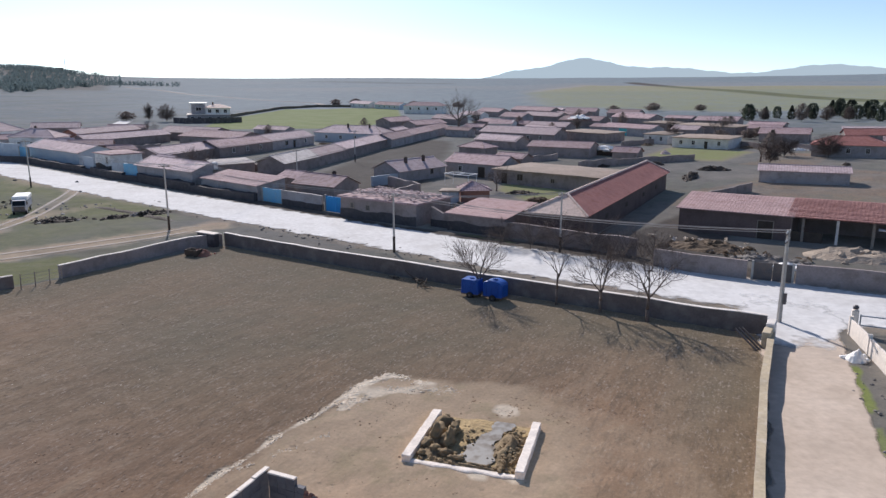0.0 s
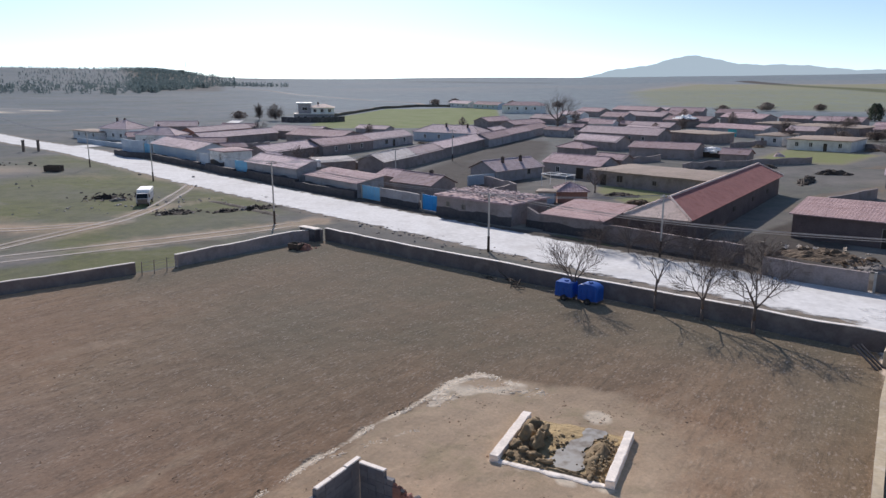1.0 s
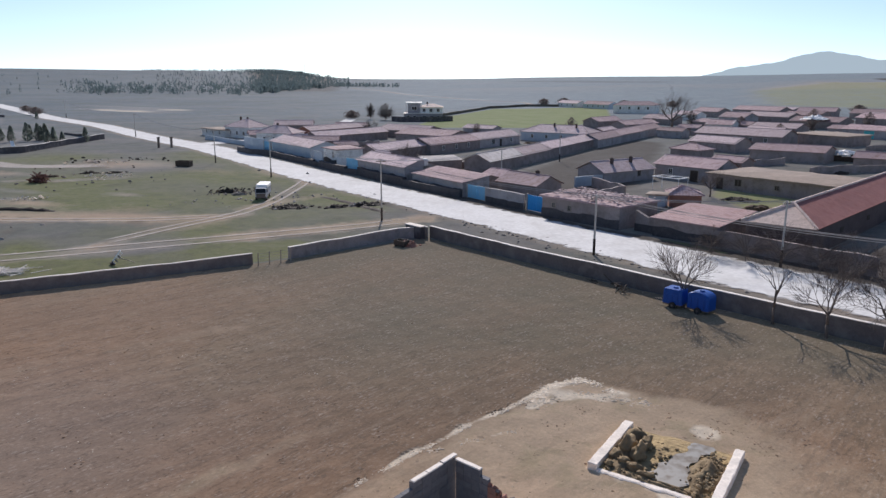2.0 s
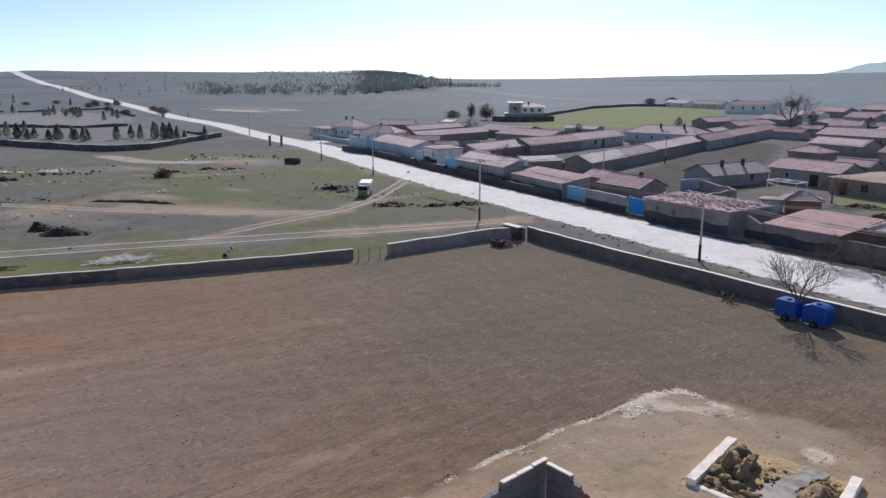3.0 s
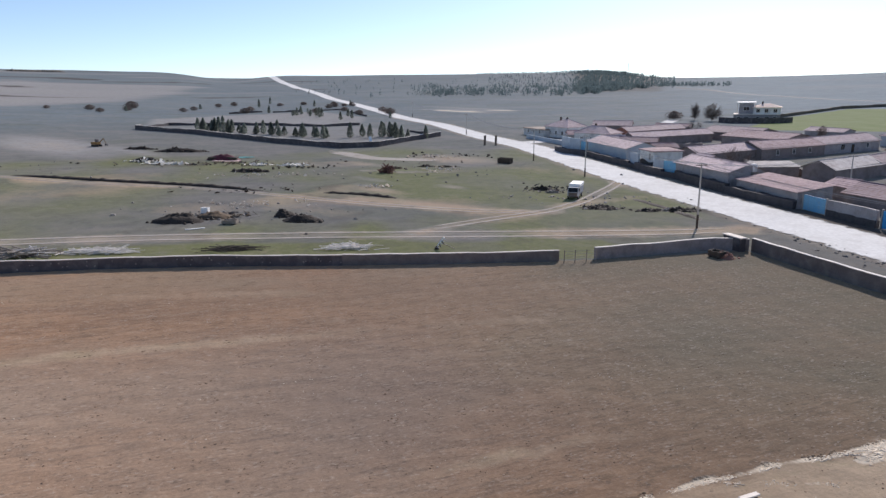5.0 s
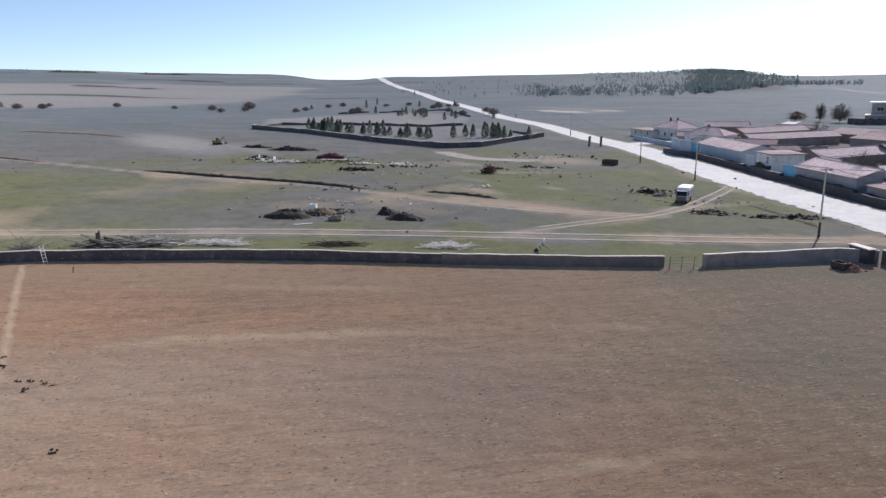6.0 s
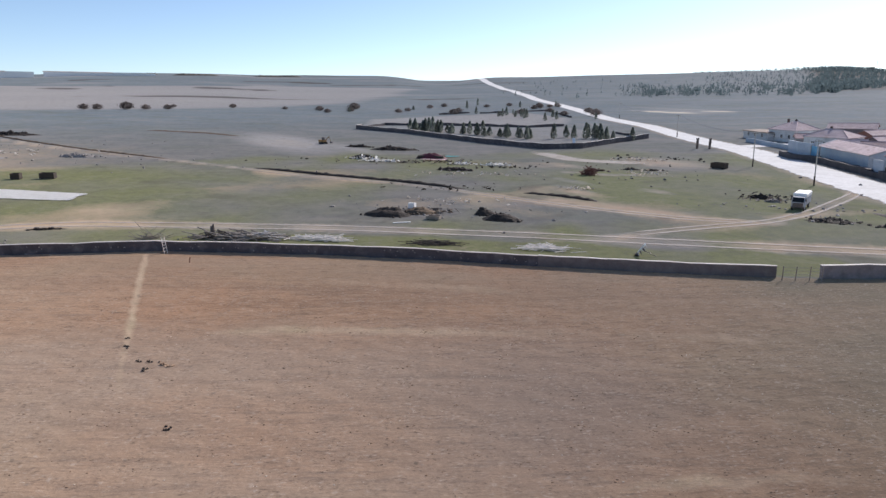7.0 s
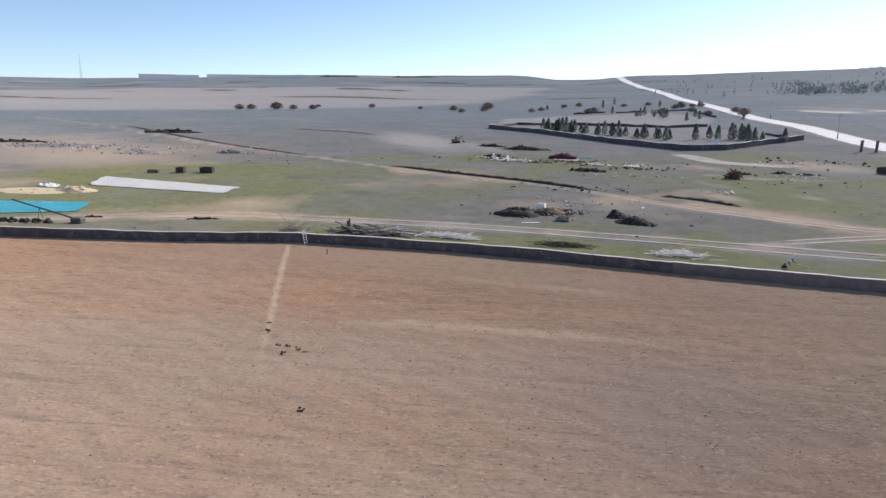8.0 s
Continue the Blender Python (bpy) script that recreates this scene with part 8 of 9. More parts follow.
sheet("ground_sheet", [(-148.4, 76.6), (-143.6, 81), (-142.2, 80), (-147, 75.4)], "pinksheet", "pinkish white sheeting before a covered load", 0.2, 6, 0.3)
sheet("ground_sheet", [(-151, 84), (-149, 87.4), (-147.4, 87), (-149.6, 83.6)], "turq", "scrap of turquoise sheeting on grass", 0.2, 5, 0.3)

load = thing("covered_load", stand(-149.4, 79.6, 45), "load under a dark maroon tarpaulin", "covered load")
bm = bmesh.new()
mound(bm, 8.0, 3.2, 1.45, random.Random(4), 24, 14, 0.18)
part("tarpaulin", bm, "maroon", load, smooth=True)
bm = bmesh.new()
slab(bm, -3.4, -1.1, 0, 3.4, 1.1, 0.8, bevel=0.1)
part("load_body", bm, "dark", load)


def bin_box(x, y, turn, w, d, h, material, label, name="skip", open_top=True):
    """An open box of boards on skids."""
    t = thing(name, stand(x, y, turn), label, name.replace("_", " "))
    for nm, c in (("long_side", (-w / 2, -d / 2, 0.12, w / 2, -d / 2 + 0.08, h)), ("long_side", (-w / 2, d / 2 - 0.08, 0.12, w / 2, d / 2, h)),
                  ("end_side", (-w / 2, -d / 2 + 0.085, 0.12, -w / 2 + 0.08, d / 2 - 0.085, h)), ("end_side", (w / 2 - 0.08, -d / 2 + 0.085, 0.12, w / 2, d / 2 - 0.085, h)),
                  ("floor_board", (-w / 2 + 0.085, -d / 2 + 0.085, 0.12, w / 2 - 0.085, d / 2 - 0.085, 0.2))):
        bm = bmesh.new()
        slab(bm, *c)
        part(nm, bm, material, t)
    for u in (-w * 0.35, w * 0.35):
        bm = bmesh.new()
        slab(bm, u - 0.1, -d / 2, -0.1, u + 0.1, d / 2, 0.115)
        part("skid", bm, "dark", t)
    return t


bin_box(-98.2, 123.4, 10, 3.2, 1.7, 1.25, "dark", "dark brown open cart body standing in the meadow", "cart_body")
bin_box(-147.6, -4.2, 70, 2.6, 1.5, 1.15, "dark", "dark feed trough box on the grass", "feed_box")
bin_box(-148.8, -9.4, 70, 1.6, 1.4, 1.15, "dark", "small dark feed box on the grass", "feed_box")
bin_box(-150.0, -14.8, 60, 2.4, 0.8, 0.6, "metal", "dark scrap implement frame on the grass", "scrap_frame")
bin_box(-88.4, 43.8, 40, 1.0, 0.8, 0.9, "snowwhite", "white crate standing on a dung heap", "crate")
bin_box(-79.4, 42.6, 40, 1.9, 1.0, 0.55, "timber", "low grey crate in the meadow", "crate")
bin_box(41.8, 173.2, -30, 5.0, 2.4, 1.7, "dark", "dark farm trailer heaped with white sacks", "farm_trailer")
rubble("sack_heap", 41.8, 173.2, 6, 3, 24, "snowwhite", "white sacks heaped on a dark trailer", "sacks", 51, 0.7, -30, 1.2).location.z += 1.5
rubble("sack_heap", 56, 277, 9, 6, 14, "snowwhite", "white sheeting heaped on a roof", "sheeting", 52, 0.9, -40, 1.4).location.z += 3.6
plank = thing("plank", stand(-79.4, 37.8, 75), "single pale plank lying in the meadow", "plank")
bm = bmesh.new()
slab(bm, -1.2, -0.12, 0.02, 1.2, 0.12, 0.1)
part("board", bm, "snowwhite", plank)
for x, y in ((-128.2, 156.4), (-131, 154.6)):
    t = thing("pollard_trunk", stand(x, y, 0, plumb=True), "pollarded dead tree trunk beside the road", "tree trunk")
    bm = bmesh.new()
    rod(bm, (0, 0, -0.3), (0.1, 0, 2.2), 0.3, 0.36, 8), rod(bm, (0.1, 0, 2.1), (0.35, 0.1, 3.0), 0.3, 0.2, 7), rod(bm, (0.1, 0, 2.1), (-0.25, 0, 2.9), 0.26, 0.16, 7)
    part("stump", bm, "bark", t)
t = thing("leaning_slab", stand(-156.2, 131.6, 60) @ Matrix.Scale(0.8, 4), "long white slab leaning before the graveyard wall", "slab")
bm = bmesh.new()
slab(bm, -0.5, -0.12, -0.2, 0.5, 0.12, 4.2, Matrix.Rotation(radians(-48), 4, "X"), bevel=0.03)
part("slab_body", bm, "snowwhite", t)
brush_pile("rust_shrub", -105.4, 93.0, 30, 3.4, 2.0, 110, "thistle", "rust-brown dry thistle heap in the meadow", 81, 0.08, 1.5, 0.7)
# ladder on the wall
lad = thing("ladder", stand(-75.9, 7.6, 122), "pale wooden ladder leaning on the field wall", "ladder")
for s in (-0.2, 0.2):
    bm = bmesh.new()
    rod(bm, (s, -0.55, 0), (s, -0.2, 1.75), 0.03)
    part("stile", bm, "coping", lad)
for k in range(5):
    f = 0.15 + 0.18 * k
    bm = bmesh.new()
    rod(bm, (-0.2, -0.55 + 0.35 * f, 1.75 * f), (0.2, -0.55 + 0.35 * f, 1.75 * f), 0.022)
    part("rung", bm, "coping", lad)
# pipe over the turquoise sheet
pipe = thing("grain_auger", stand(-96.6, -19.6, 248), "long dark auger pipe propped over sheeting", "auger")
bm = bmesh.new()
rod(bm, (-0.5, 0, 0.45), (8.2, 0, 2.9), 0.11, sides=8)
part("tube", bm, "metal", pipe)
bm = bmesh.new()
rod(bm, (4.6, -0.6, 0), (4.6, 0, 1.85), 0.04), rod(bm, (4.6, 0.6, 0), (4.6, 0, 1.85), 0.04)
part("prop", bm, "metal", pipe)
bm = bmesh.new()
slab(bm, -1.2, -0.6, 0, 0.2, 0.6, 0.7, bevel=0.08)
part("hopper", bm, "metal", pipe)
# fence in the gap of the wall
fence = thing("wire_fence", pose(0, 0, 0), "crooked wire fence closing a gap in the wall", "fence")
for x, y in ((-36.6, 55.8), (-35.9, 56.7), (-35.2, 57.7), (-34.6, 58.6)):
    bm = bmesh.new()
    z = ground_z(x, y)
    rod(bm, (x, y, z - 0.2), (x + 0.06, y, z + 1.35), 0.05, 0.04)
    part("post", bm, "timber", fence)
for k in range(4):
    bm = bmesh.new()
    rod(bm, (-36.6, 55.8, ground_z(-36.6, 55.8) + 0.3 + 0.3 * k), (-34.6, 58.6, ground_z(-34.6, 58.6) + 0.28 + 0.3 * k), 0.012, sides=4)
    part("strand", bm, "wire", fence)
# stone pile and cart wreck in the field corner
rubble("brick_pile", -25.6, 68.9, 2.4, 1.4, 40, "brick", "small pile of bricks in the field corner", "brick pile", 53, 0.2, -20, 0.9)
bin_box(-26.3, 68.6, -20, 1.5, 1.0, 0.7, "dark", "broken dark crate in the field corner", "crate")
brush_pile("fallen_branch", -2.3, 58.3, -60, 4.5, 0.6, 14, "dark", "dead branch leaning against the field wall", 7, 0.05, 0.7, 0.5)
brush_pile("fallen_branch", -4.6, 60.0, -60, 2.5, 0.6, 8, "dark", "dead branch lying by the field wall", 8, 0.04, 0.2, 0.2)
# pipes by the end pier
for i in range(3):
    t = thing("iron_pipe", stand(20.7 + 0.28 * i, 41.6 + 0.12 * i, -64), "dark iron pipe leaning against the end pier", "pipe", "pipes by the pier")
    bm = bmesh.new()
    rod(bm, (0, 0, 0.02), (-1.9, 0.1, 0.95), 0.07, sides=8)
    part("tube", bm, "metal", t)
# white concrete fence beside the lane
con = thing("lane_fence", pose(0, 0, 0), "white concrete panel fence beside the lane", "fence")
ways = [(28.6, 44.6), (27.6, 40.9), (26.4, 36.8), (25.2, 32.6), (24.0, 28.4), (22.8, 24.2)]
for (x0, y0), (x1, y1) in zip(ways, ways[1:]):
    d = Vector((x1 - x0, y1 - y0, 0))
    m = Matrix.Translation((x0, y0, ground_z(x0, y0))) @ Matrix.Rotation(math.atan2(d.y, d.x), 4, "Z")
    bm = bmesh.new()
    slab(bm, 0.1, -0.06, -0.3, d.length - 0.1, 0.06, 1.15, m)
    part("panel", bm, "whitecon", con)
    bm = bmesh.new()
    slab(bm, -0.1, -0.12, -0.3, 0.1, 0.12, 1.35, m)
    part("post", bm, "whitecon", con)
spoil_heap("lime_heap", 26.2, 39.9, 1.5, 1.2, 0.8, 20, "snowwhite", "small heap of white lime beside the lane fence", 96, 8)
gp = thing("gate_pier", stand(29.2, 45.2, -26), "white gate pier with a dark ball on top", "gate pier")
bm = bmesh.new()
slab(bm, -0.22, -0.22, -0.3, 0.22, 0.22, 1.6, bevel=0.03)
part("shaft", bm, "whitecon", gp)
bm = bmesh.new()
lump(bm, (0, 0, 1.78), (0.2, 0.2, 0.2), random.Random(1), 2, 0.03)
part("ball", bm, "metal", gp, smooth=True)
rails = thing("rail_gate", stand(31.0, 44.4, -26), "low grey metal rail gate", "gate")
for z in (0.5, 1.2):
    bm = bmesh.new()
    rod(bm, (-1.6, 0, z), (1.8, 0, z), 0.05)
    part("rail", bm, "steel", rails)
for u in (-1.6, 0.1, 1.8):
    bm = bmesh.new()
    rod(bm, (u, 0, -0.1), (u, 0, 1.3), 0.05)
    part("upright", bm, "steel", rails)
# road-side walls of the right-hand yard
wall_along("yard_wall", [(20.9, 64.3), (23.6, 61.9), (27.8, 59.2)], 1.8, 0.35, "grey mud yard wall beside a metal gate", body="mud", cap=None, kind="", seed=16, jitter=0.12)
gate_leafs("gate", 29.7, 58.3, -27, 3.1, 1.7, "metal", "dark sheet-metal yard gate")
wall_along("yard_wall", [(31.4, 57.5), (37.6, 54.4), (45, 50.4), (52, 46.5)], 1.8, 0.35, "long grey plastered yard wall along the road", body="mud", cap=None, kind="", seed=17)
wall_along("yard_wall", [(3.0, 81.6), (8.8, 77.4), (14.0, 73.2), (20.4, 68.6)], 1.9, 0.4, "crumbling mud yard wall before the barn", body="mud", cap=None, kind="", seed=18, jitter=0.15)
wall_along("yard_wall", [(-97.4, 158.8), (-95.6, 157.0)], 2.0, 0.35, "pale blue washed yard wall", body="bluewash", cap=None, kind="", seed=19)
wall_along("yard_wall", [(13, 128), (30, 113), (33, 108)], 1.6, 0.35, "low mud yard wall", body="mud", cap=None, kind="", seed=20, jitter=0.15)
wall_along("yard_wall", [(-13, 121), (-8, 126)], 1.8, 0.35, "pale blue yard wall", body="bluewash", cap=None, kind="", seed=21)
wall_along("yard_wall", [(-13, 97), (-4, 113), (-10, 122)], 1.7, 0.35, "low mud yard wall", body="mud", cap=None, kind="", seed=22, jitter=0.15)
wall_along("hedge_wall", [(-106, 324), (-104, 368), (-101, 420), (-83, 452), (-34, 455)], 1.5, 0.9, "dark low wall round the green plot", body="hedge", cap=None, kind="", seed=23, jitter=0.2, step=6)
wall_along("graveyard_wall", [(-163.7, 169.2), (-158, 150), (-150.4, 129.5), (-154.9, 118.8), (-179.8, 114.2), (-225.8, 110.5), (-255.6, 102), (-259.5, 106)],
           1.5, 0.5, "dark stone wall round the graveyard", body="block", cap="coping", kind="", seed=24, step=4, jitter=0.12)
wall_along("terrace_wall", [(-257.5, 104.5), (-270, 121), (-258, 143), (-242, 157), (-228, 167), (-226, 184)], 1.0, 0.6, "low dark retaining wall behind the graveyard trees", body="block", cap=None, kind="", seed=26, step=4, jitter=0.2)
for k, way in enumerate(([(-332, 182), (-338, 205)], [(-331, 208), (-333, 227)], [(-333, 238), (-332, 260)], [(-310, 246), (-272, 226)], [(-166, 168), (-186, 176)])):
    wall_along("terrace_wall", way, 0.8, 0.7, "short dark field wall above the graveyard", body="block", cap=None, kind="", seed=40 + k, step=4, jitter=0.25)
pg = thing("pergola", stand(3.2, 121.5, -37), "white pipe frame standing in a yard", "pergola")
for u in (-2.6, 2.6):
    for v in (-1.3, 1.3):
        bm = bmesh.new()
        rod(bm, (u, v, -0.1), (u, v, 2.2), 0.05)
        part("post", bm, "snowwhite", pg)
for v in (-1.3, 1.3):
    bm = bmesh.new()
    slab(bm, -2.8, v - 0.06, 2.2, 2.8, v + 0.06, 2.34)
    part("beam", bm, "snowwhite", pg)
for u in (-2.6, 0, 2.6):
    bm = bmesh.new()
    slab(bm, u - 0.06, -1.24, 2.2, u + 0.06, 1.24, 2.34)
    part("rafter", bm, "snowwhite", pg)
wt_ = thing("water_tank", stand(-40.6, 118.6, 0), "white plastic water tank on a shed roof", "water tank")
bm = bmesh.new()
rod(bm, (0, 0, 3.2), (0, 0, 4.3), 0.65, 0.65, 16), rod(bm, (0, 0, 4.3), (0, 0, 4.55), 0.65, 0.25, 16)
part("tank_body", bm, "snowwhite", wt_, smooth=True)
bm = bmesh.new()
slab(bm, -0.8, -0.8, 2.4, 0.8, 0.8, 3.2)
part("stand", bm, "timber", wt_)

# ---------------------------------------------------------------- two-storey house and far buildings
villa = thing("villa", stand(-104.8, 304, 19), "two-storey white house with a hipped roof and a roof-terrace canopy", "house")
for nm, c, mt in (("ground_storey", (-9, -4.6, -1, 9, 5, 3.2), "grey"), ("upper_storey", (-1.4, -4.2, 3.4, 9, 4.6, 6.2), "white"), ("terrace_slab", (-9.3, -5.2, 3.2, 9.2, 5.3, 3.4), "whitecon"),
                  ("stair_head", (-7.2, -0.5, 3.4, -1.4, 4, 7.6), "grey"), ("canopy", (-8.0, -1.6, 8.0, -0.6, 4.6, 8.3), "snowwhite")):
    bm = bmesh.new()
    slab(bm, *c)
    part(nm, bm, mt, villa)
for p0, p1, q0, q1 in (((-1.9, -4.8, 6.2), (9.6, -4.8, 6.2), (3, 0.2, 7.7), (5, 0.2, 7.7)), ((9.6, 5.2, 6.2), (-1.9, 5.2, 6.2), (5, 0.2, 7.7), (3, 0.2, 7.7)), ((-1.9, 5.2, 6.2), (-1.9, -4.8, 6.2), (3, 0.2, 7.7), (3, 0.2, 7.7)), ((9.6, -4.8, 6.2), (9.6, 5.2, 6.2), (5, 0.2, 7.7), (5, 0.2, 7.7))):
    bm = bmesh.new()
    courses(bm, p0, p1, q0, q1, 6)
    part("roof_slope", bm, "tilecream", villa)
bm = bmesh.new()
slab(bm, 1.6, -0.4, 7.0, 2.3, 0.3, 8.5)
part("chimney", bm, "soot", villa)
for u in (0.4, 3.6, 7.0):
    opening(villa, "window", u, 4.1, 1.3, 1.4, -4.2)
opening(villa, "window", -4.2, 4.8, 2.2, 1.4, -0.5)
for u in (-7, -4, 0.5, 4, 7):
    opening(villa, "window", u, 1.0, 1.3, 1.3, -4.6)
for u in (-7.8, -0.9):
    bm = bmesh.new()
    rod(bm, (u, -1.4, 3.4), (u, -1.4, 8.0), 0.12)
    part("column", bm, "whitecon", villa)
bm = bmesh.new()
rod(bm, (-9.1, -5.0, 4.3), (-1.5, -5.0, 4.3), 0.05)
part("railing", bm, "steel", villa)
for u in (-9.0, -7.2, -5.4, -3.6, -1.7):
    bm = bmesh.new()
    rod(bm, (u, -5.0, 3.4), (u, -5.0, 4.3), 0.04)
    part("baluster", bm, "steel", villa)
wall_along("garden_wall", [(-116, 292), (-110, 289), (-97, 294), (-90, 303)], 2.3, 0.4, "dark grey garden wall round the villa", body="block", cap=None, kind="", seed=25, step=4)

for az, r, w, d, h in ((93.9, 1440, 108, 24, 10.5), (87.4, 1460, 190, 20, 4.5)):
    a = radians(az)
    x, y = -math.sin(a) * r, math.cos(a) * r
    hall = thing("industrial_hall", stand(x, y, az, plumb=True), "long pale industrial hall on the skyline", "hall")
    bm = bmesh.new()
    slab(bm, -w / 2, -d / 2, -8, w * 0.1, d / 2, h)
    part("long_wall", bm, "snowwhite", hall)
    bm = bmesh.new()
    slab(bm, w * 0.1 + 0.1, -d / 2 - 1, -8, w / 2, d / 2, h + 0.6)
    part("end_block", bm, "snowwhite", hall)
    bm = bmesh.new()
    courses(bm, (-w / 2 - 1, -d / 2 - 1, h), (w * 0.1, -d / 2 - 1, h), (-w / 2 - 1, 0, h + 1.8), (w * 0.1, 0, h + 1.8), 4, 0.1, 0.3)
    part("roof_slope", bm, "sheet", hall)
for az, r, h, lab in ((28.75, 1640, 27, "slim radio mast on the wooded ridge"), (99.95, 1500, 58, "faint lattice pylon on the plain")):
    a = radians(az)
    mast = thing("mast", stand(-math.sin(a) * r, math.cos(a) * r, 0, plumb=True), lab, "mast")
    for s, q in ((1, 1), (1, -1), (-1, 1), (-1, -1)):
        bm = bmesh.new()
        rod(bm, (s * h * 0.03, q * h * 0.03, -6), (s * 0.2, q * 0.2, h), 0.17, 0.13, 4)
        part("leg", bm, "steel", mast)
    for k in range(8):
        f, g = k / 8, (k + 1) / 8
        bm = bmesh.new()
        w0, w1 = h * 0.03 * (1 - f) + 0.2, h * 0.03 * (1 - g) + 0.2
        rod(bm, (-w0, -w0, h * f), (w1, -w1, h * g), 0.07, sides=3), rod(bm, (w0, w0, h * f), (-w1, w1, h * g), 0.07, sides=3)
        part("brace", bm, "steel", mast)
hut = thing("ridge_hut", stand(-math.sin(radians(29.15)) * 1640, math.cos(radians(29.15)) * 1640, 29, plumb=True) @ Matrix.Scale(0.7, 4), "dark hut on the wooded ridge", "hut")
bm = bmesh.new()
slab(bm, -11, -5, -4, 11, 5, 9)
part("hut_body", bm, "dark", hut)
bm = bmesh.new()
slab(bm, -12, -6, 9, 12, 6, 9.8)
part("hut_roof", bm, "dark", hut)

# ---------------------------------------------------------------- clutter in the yards
YARD = random.Random(31)
for i, (x, y) in enumerate(((-2, 99), (4, 97), (-8, 104), (12, 96), (15, 104), (-30, 122), (-46, 146), (-40, 152), (-57, 150), (-72, 165), (-83, 178), (-100, 185), (22, 150), (36, 150), (48, 152), (20, 165), (58, 175),
                             (12, 210), (60, 198), (84, 186), (94, 178), (38, 200), (-36, 205), (-60, 222), (-110, 196), (52, 240), (75, 222), (26, 246), (66, 262), (40, 296), (88, 146), (108, 172))):
    mt, nm, lab = (("dark", "wood_stack", "dark stack of firewood in a yard"), ("heap", "earth_pile", "brown earth and dung pile in a yard"), ("stone", "stone_pile", "pile of pale stones in a yard"),
                   ("tilepale", "tile_stack", "stack of old tiles in a yard"), ("snowwhite", "sack_pile", "pale sheeting and sacks in a yard"))[YARD.choice((0, 0, 0, 1, 1, 1, 2, 3, 4))]
    rubble(nm, x, y, YARD.uniform(2.5, 6), YARD.uniform(1.5, 3), 26, mt, lab, "yard pile", 200 + i, YARD.uniform(0.22, 0.4), YARD.uniform(-60, 60), YARD.uniform(0.5, 1.2))
SHEDS = ((-26, 118, -40, 5, 3.5), (-58, 141, -37, 6, 4), (-77, 160, 50, 6, 4), (-100, 176, 40, 6, 4), (16, 152, -37, 7, 4.5), (44, 160, -35, 6, 4), (-16, 232, 60, 8, 5), (6, 236, -30, 9, 5), (12, 250, -30, 8, 5))
SHEDS += ((30, 268, -35, 10, 6), (60, 250, -45, 9, 6), (-34, 232, -15, 12, 7), (-60, 240, -15, 12, 7), (-110, 236, 15, 12, 6), (20, 288, -40, 10, 6), (38, 336, -40, 12, 7), (62, 378, -40, 14, 8),
                           (88, 318, -45, 12, 7), (104, 296, -45, 12, 7), (108, 226, -40, 10, 6), (118, 246, -40, 12, 7), (130, 208, -30, 12, 7), (120, 174, -30, 10, 6), (84, 232, -45, 9, 6))
for x, y, turn, w_, d_ in SHEDS:
    house("shed", x, y, turn, w_, d_, YARD.uniform(2.0, 2.6), YARD.choice(("gable", "gable", "mono")), 0.9, YARD.choice(("mud", "grey", "mud")), YARD.choice(("tile", "tilepale", "tile")), label="small mud outbuilding between the yards", category="shed")
for k, way in enumerate(([(-54, 152), (-38, 141)], [(-72, 172), (-60, 148)], [(-88, 164), (-78, 186)], [(30, 148), (60, 160)], [(8, 152), (28, 164)], [(52, 196), (64, 204)], [(20, 232), (10, 248)], [(44, 226), (56, 244)],
                         [(-40, 228), (-18, 220)], [(88, 176), (84, 196)], [(100, 172), (92, 186)], [(34, 92), (42, 104), (52, 112)], [(54, 78), (64, 88)])):
    wall_along("yard_wall", way, 1.5, 0.35, "low mud wall between village yards", body="mud", cap=None, kind="", seed=300 + k, jitter=0.2)


# ---------------------------------------------------------------- loose tiles and more trees among the roofs
def loose_tiles(name, x, y, turn, w, d, z, n, material, label, seed):
    t = thing(name, stand(x, y, turn), label, "tiles", kind="stuff")
    rng_ = random.Random(seed)
    bm = bmesh.new()
    for _ in range(n):
        a, b = rng_.uniform(-w / 2, w / 2), rng_.gauss(0, d / 4)
        m = Matrix.Translation((a, max(-d / 2, min(d / 2, b)), z + abs(rng_.gauss(0, 0.08)))) @ Euler((rng_.gauss(0, 0.13), rng_.gauss(0, 0.13), rng_.uniform(0, 6.3))).to_matrix().to_4x4()
        slab(bm, -0.22, -0.13, -0.02, 0.22, 0.13, 0.02, m)
    part("fallen_tile", bm, material, t)
    return t


loose_tiles("loose_tiles", -6.6, 91.6, -34, 12.4, 7.4, 3.28, 460, "tilepale", "heap of fallen pale clay tiles on a ruined roof", 5)
for i, (x, y, h, w) in enumerate(((30, 268, 5, 4.5), (52, 262, 4.5, 4), (72, 272, 6, 5), (38, 236, 4.5, 4), (84, 248, 5, 5), (14, 290, 6, 5), (98, 236, 5.5, 5), (60, 300, 6, 6), (106, 250, 5, 6), (-30, 258, 5, 4.5), (-60, 232, 4, 3.5))):
    thicket("bare_tree", x, y, h, w, 300 + i, "small leafless tree among the village roofs", 36, 6, 0.04, "trees among the roofs", "tree", 420)


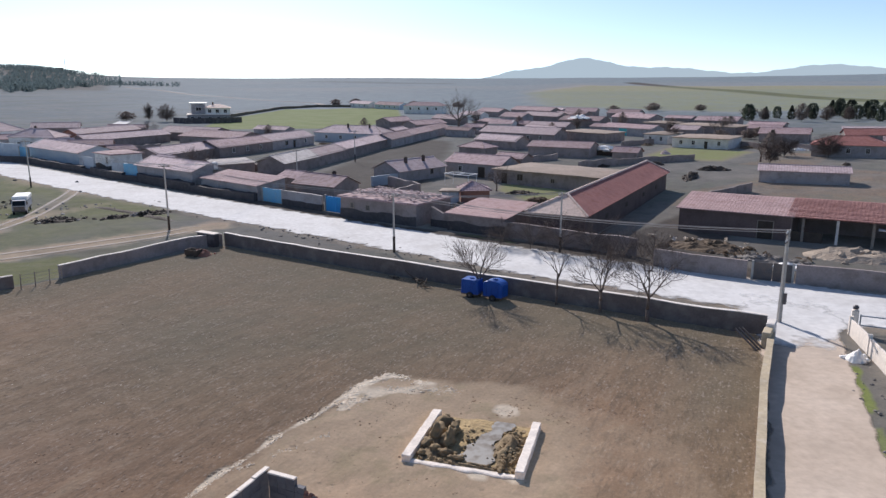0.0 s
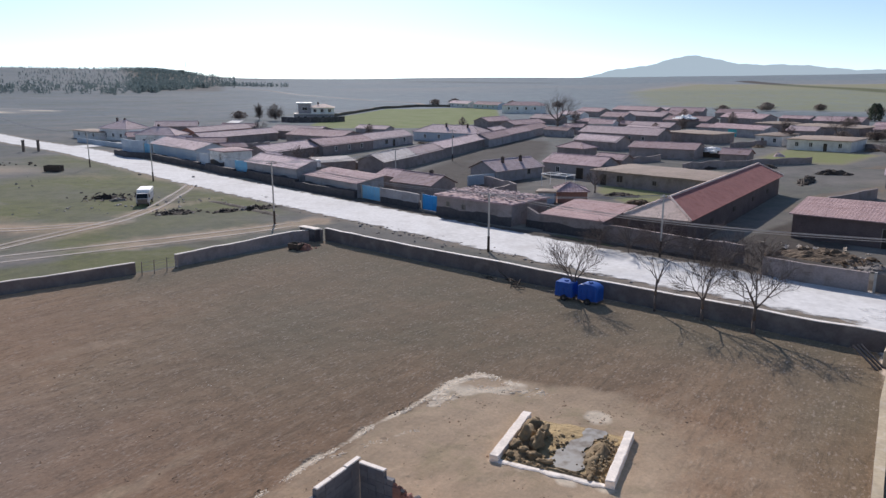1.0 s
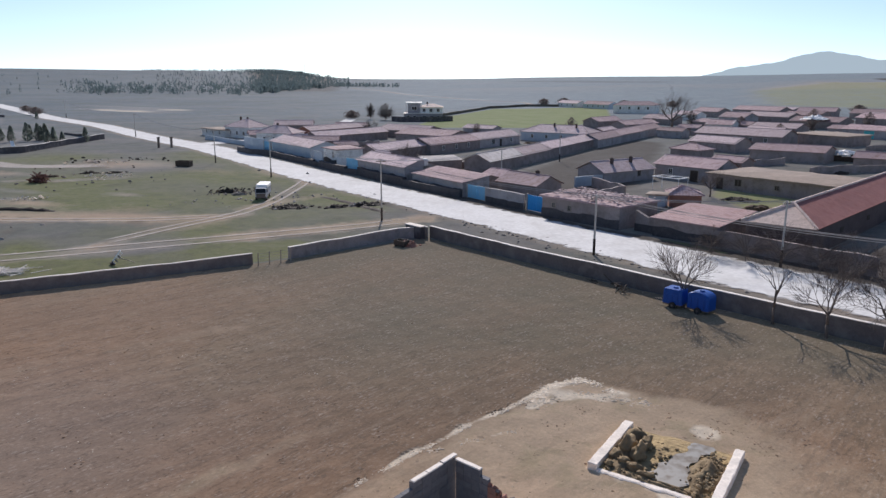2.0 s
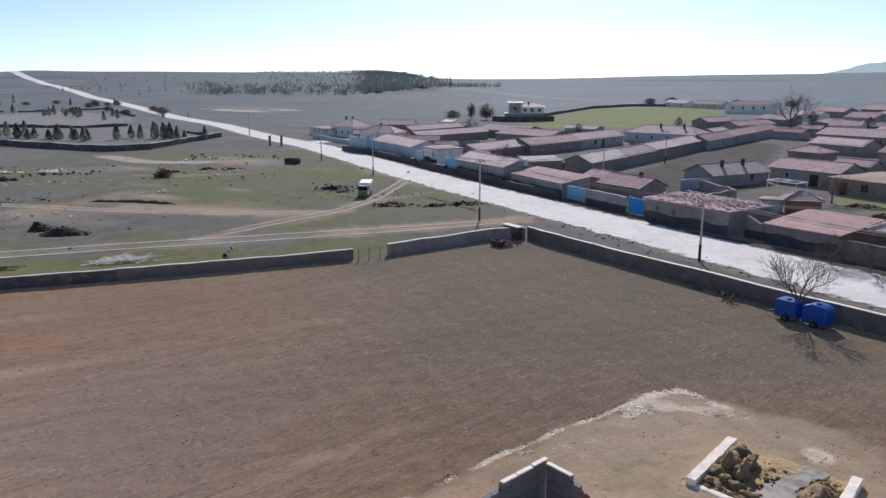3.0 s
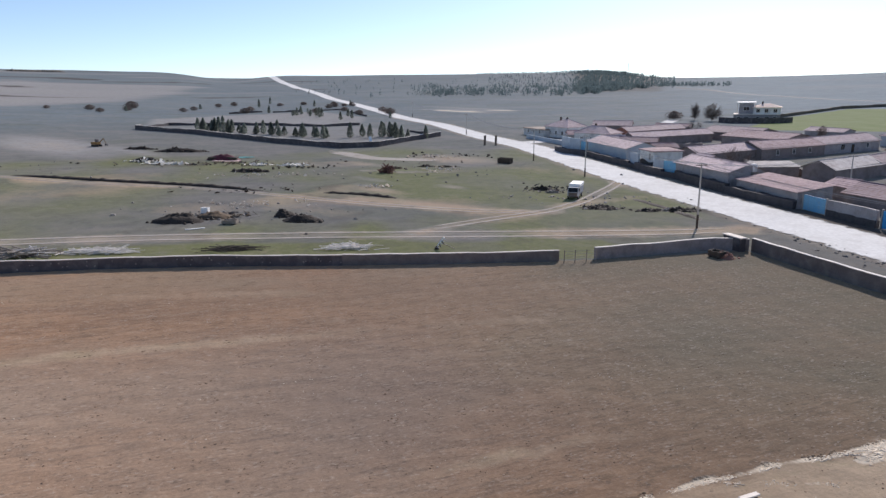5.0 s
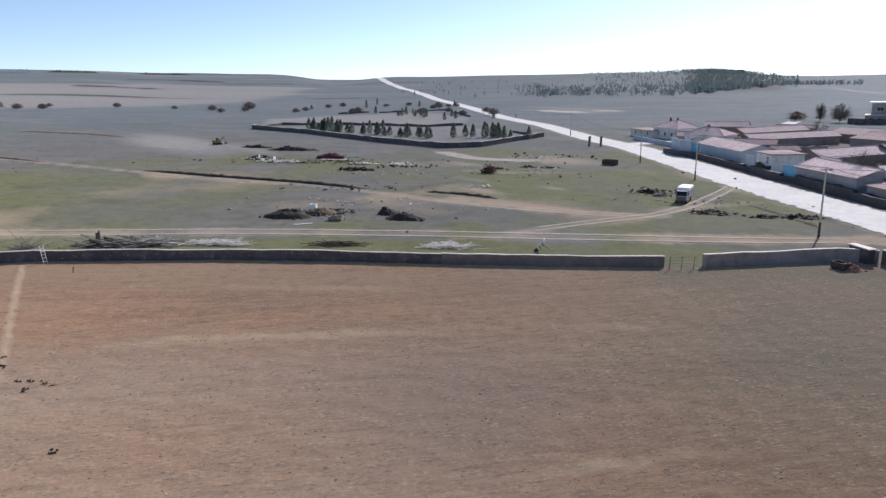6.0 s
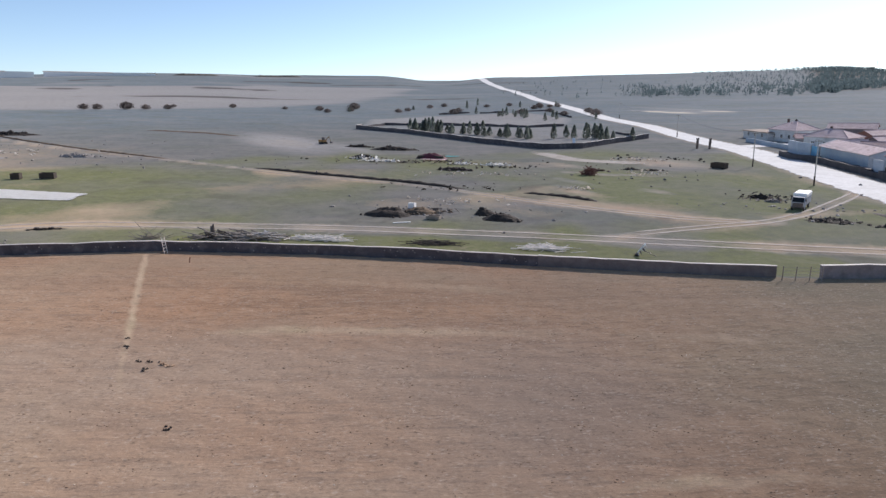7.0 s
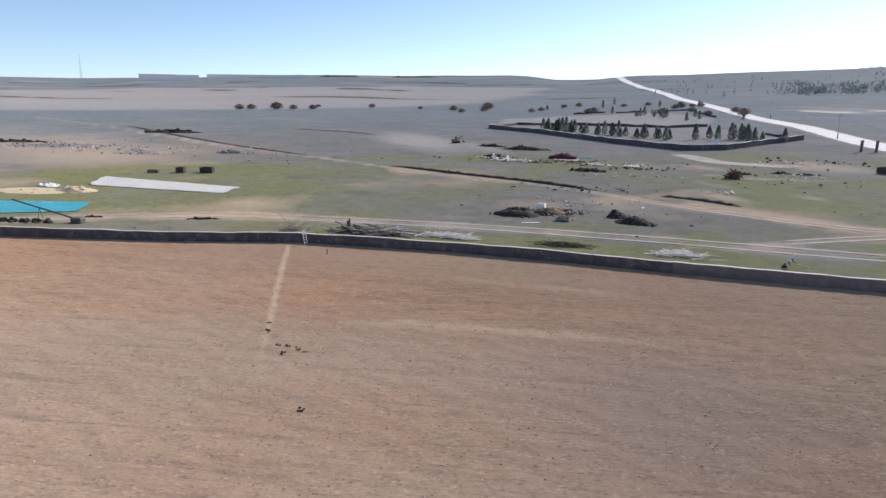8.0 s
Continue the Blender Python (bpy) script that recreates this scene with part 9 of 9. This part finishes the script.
# ---------------------------------------------------------------- banks of earth along tracks and ditches
def earth_bank(way, w, h, material, label, seed):
    """A low uneven bank that follows a way over the ground."""
    rng_ = random.Random(seed)
    pts = []
    for p, q in zip(way, way[1:]):
        n = max(1, int(math.dist(p, q) / 0.8))
        pts += [(p[0] + (q[0] - p[0]) * i / n, p[1] + (q[1] - p[1]) * i / n) for i in range(n)]
    a, b = Vector((*way[0], 0)), Vector((*way[-1], 0))
    d = (b - a).normalized()
    side = Vector((-d.y, d.x, 0))
    bm = bmesh.new()
    rows = []
    for i, (x, y) in enumerate(pts):
        f = i / (len(pts) - 1)
        k = min(1, 8 * f, 8 * (1 - f)) * (0.55 + 0.6 * abs(noise.noise(Vector((x * 0.4, y * 0.4, seed)))))
        line = []
        for v, z in ((-1, -0.12), (-0.55, 0.55), (-0.1, 1), (0.4, 0.6), (1, -0.12)):
            c = Vector((x, y, 0)) + side * (v * w / 2 * rng_.uniform(0.8, 1.2))
            line.append(bm.verts.new((c.x, c.y, ground_z(c.x, c.y) + (h * k * z * rng_.uniform(0.8, 1.2) if z > 0 else z))))
        rows.append(line)
    for p, q in zip(rows, rows[1:]):
        for j in range(4):
            bm.faces.new((p[j], q[j], q[j + 1], p[j + 1]))
    bmesh.ops.recalc_face_normals(bm, faces=bm.faces)
    return tagged(part("earth_bank", bm, material, smooth=True), label, "earth bank", kind="stuff")


earth_bank([(-150, 35.5), (-134, 44.5), (-116, 55), (-101, 61.6)], 1.6, 0.7, "dung", "low dark earth bank beside a meadow track", 3)
earth_bank([(-93, 67.5), (-86, 71), (-79, 72.6)], 1.3, 0.5, "dung", "short dark earth bank beside a meadow track", 5)
earth_bank([(-300, -38), (-240, -12), (-205, 4.5), (-172, 23)], 1.6, 0.5, "heap", "low earth bank beside a track on the plain", 7)
earth_bank([(-275, 26), (-255, 44), (-238, 52)], 3, 0.45, "heap", "low dark bank on the plain", 9)
earth_bank([(-36, 87.4), (-44, 93.2), (-52, 98)], 1.6, 0.35, "dung", "dark verge bank beside the gravel road", 11)

scraps("torn_boards", -85.5, 44.0, 12, 5, 34, "timber", "grey boards and scrap strewn round the dung heaps", 401, 0.8, 50)
scraps("torn_boards", -140, 78, 30, 9, 50, "timber", "grey boards and scrap strewn over the meadow", 402, 1.0, 50)
scraps("torn_sheeting", -102, 104, 16, 8, 22, "coping", "pale scraps strewn over the bare meadow", 403, 0.8, 40)
scraps("torn_sheeting", -66, 95, 8, 4, 22, "stone", "grey scrap strewn beside the parked truck", 404, 0.7, 40)
scraps("torn_boards", 31, 68, 10, 4, 30, "timber", "boards and scrap strewn over the barn yard", 405, 0.8, -30)
scraps("torn_sheeting", 30, 75, 8, 2.5, 18, "coping", "pale scrap strewn before the stable", 406, 0.7, -33)
scraps("torn_boards", 2, 92, 7, 4, 40, "dark", "broken beams and boards beside a ruined house", 407, 1.2, -34)
scraps("torn_boards", 6, 100, 14, 8, 40, "timber", "boards and clutter in a village yard", 408, 0.9, -34)
scraps("torn_sheeting", -92, 52, 22, 7, 30, "coping", "pale stones and scrap strewn over the meadow", 410, 0.6, 50)
scraps("torn_sheeting", -118, 74, 26, 9, 34, "coping", "pale scrap strewn between the meadow tracks", 411, 0.7, 50)
scraps("torn_boards", -104, 60, 26, 8, 34, "dark", "dark clods and boards strewn over the meadow", 412, 0.7, 50)
scraps("torn_sheeting", -120, 122, 12, 5, 26, "coping", "pale scraps strewn over a bare patch by the road", 413, 0.9, 40)
scraps("torn_sheeting", -91, 79, 10, 2, 12, "coping", "white scrap lying along a meadow track", 414, 0.9, 50)
scraps("torn_boards", -68, 98, 10, 4, 34, "plinth", "dark boards and scrap beside the parked truck", 415, 0.7, 40)
scraps("torn_boards", -125, 84, 14, 4, 20, "dark", "dark scrap strewn between the meadow tracks", 416, 0.9, 50)
scraps("torn_boards", -205, -30, 50, 20, 60, "coping", "pale scrap strewn over the plain", 409, 1.3, 80)

for az0, az1, r in ((86.5, 90.5, 1480), (79, 82.5, 1470), (72.5, 76.5, 1490), (83.5, 85, 1500)):
    ends = [(-math.sin(radians(a)) * r, math.cos(radians(a)) * r) for a in (az0, az1)]
    earth_bank(ends, 10, 5, "hedge", "dark belt of scrub far out on the plain", int(az0))
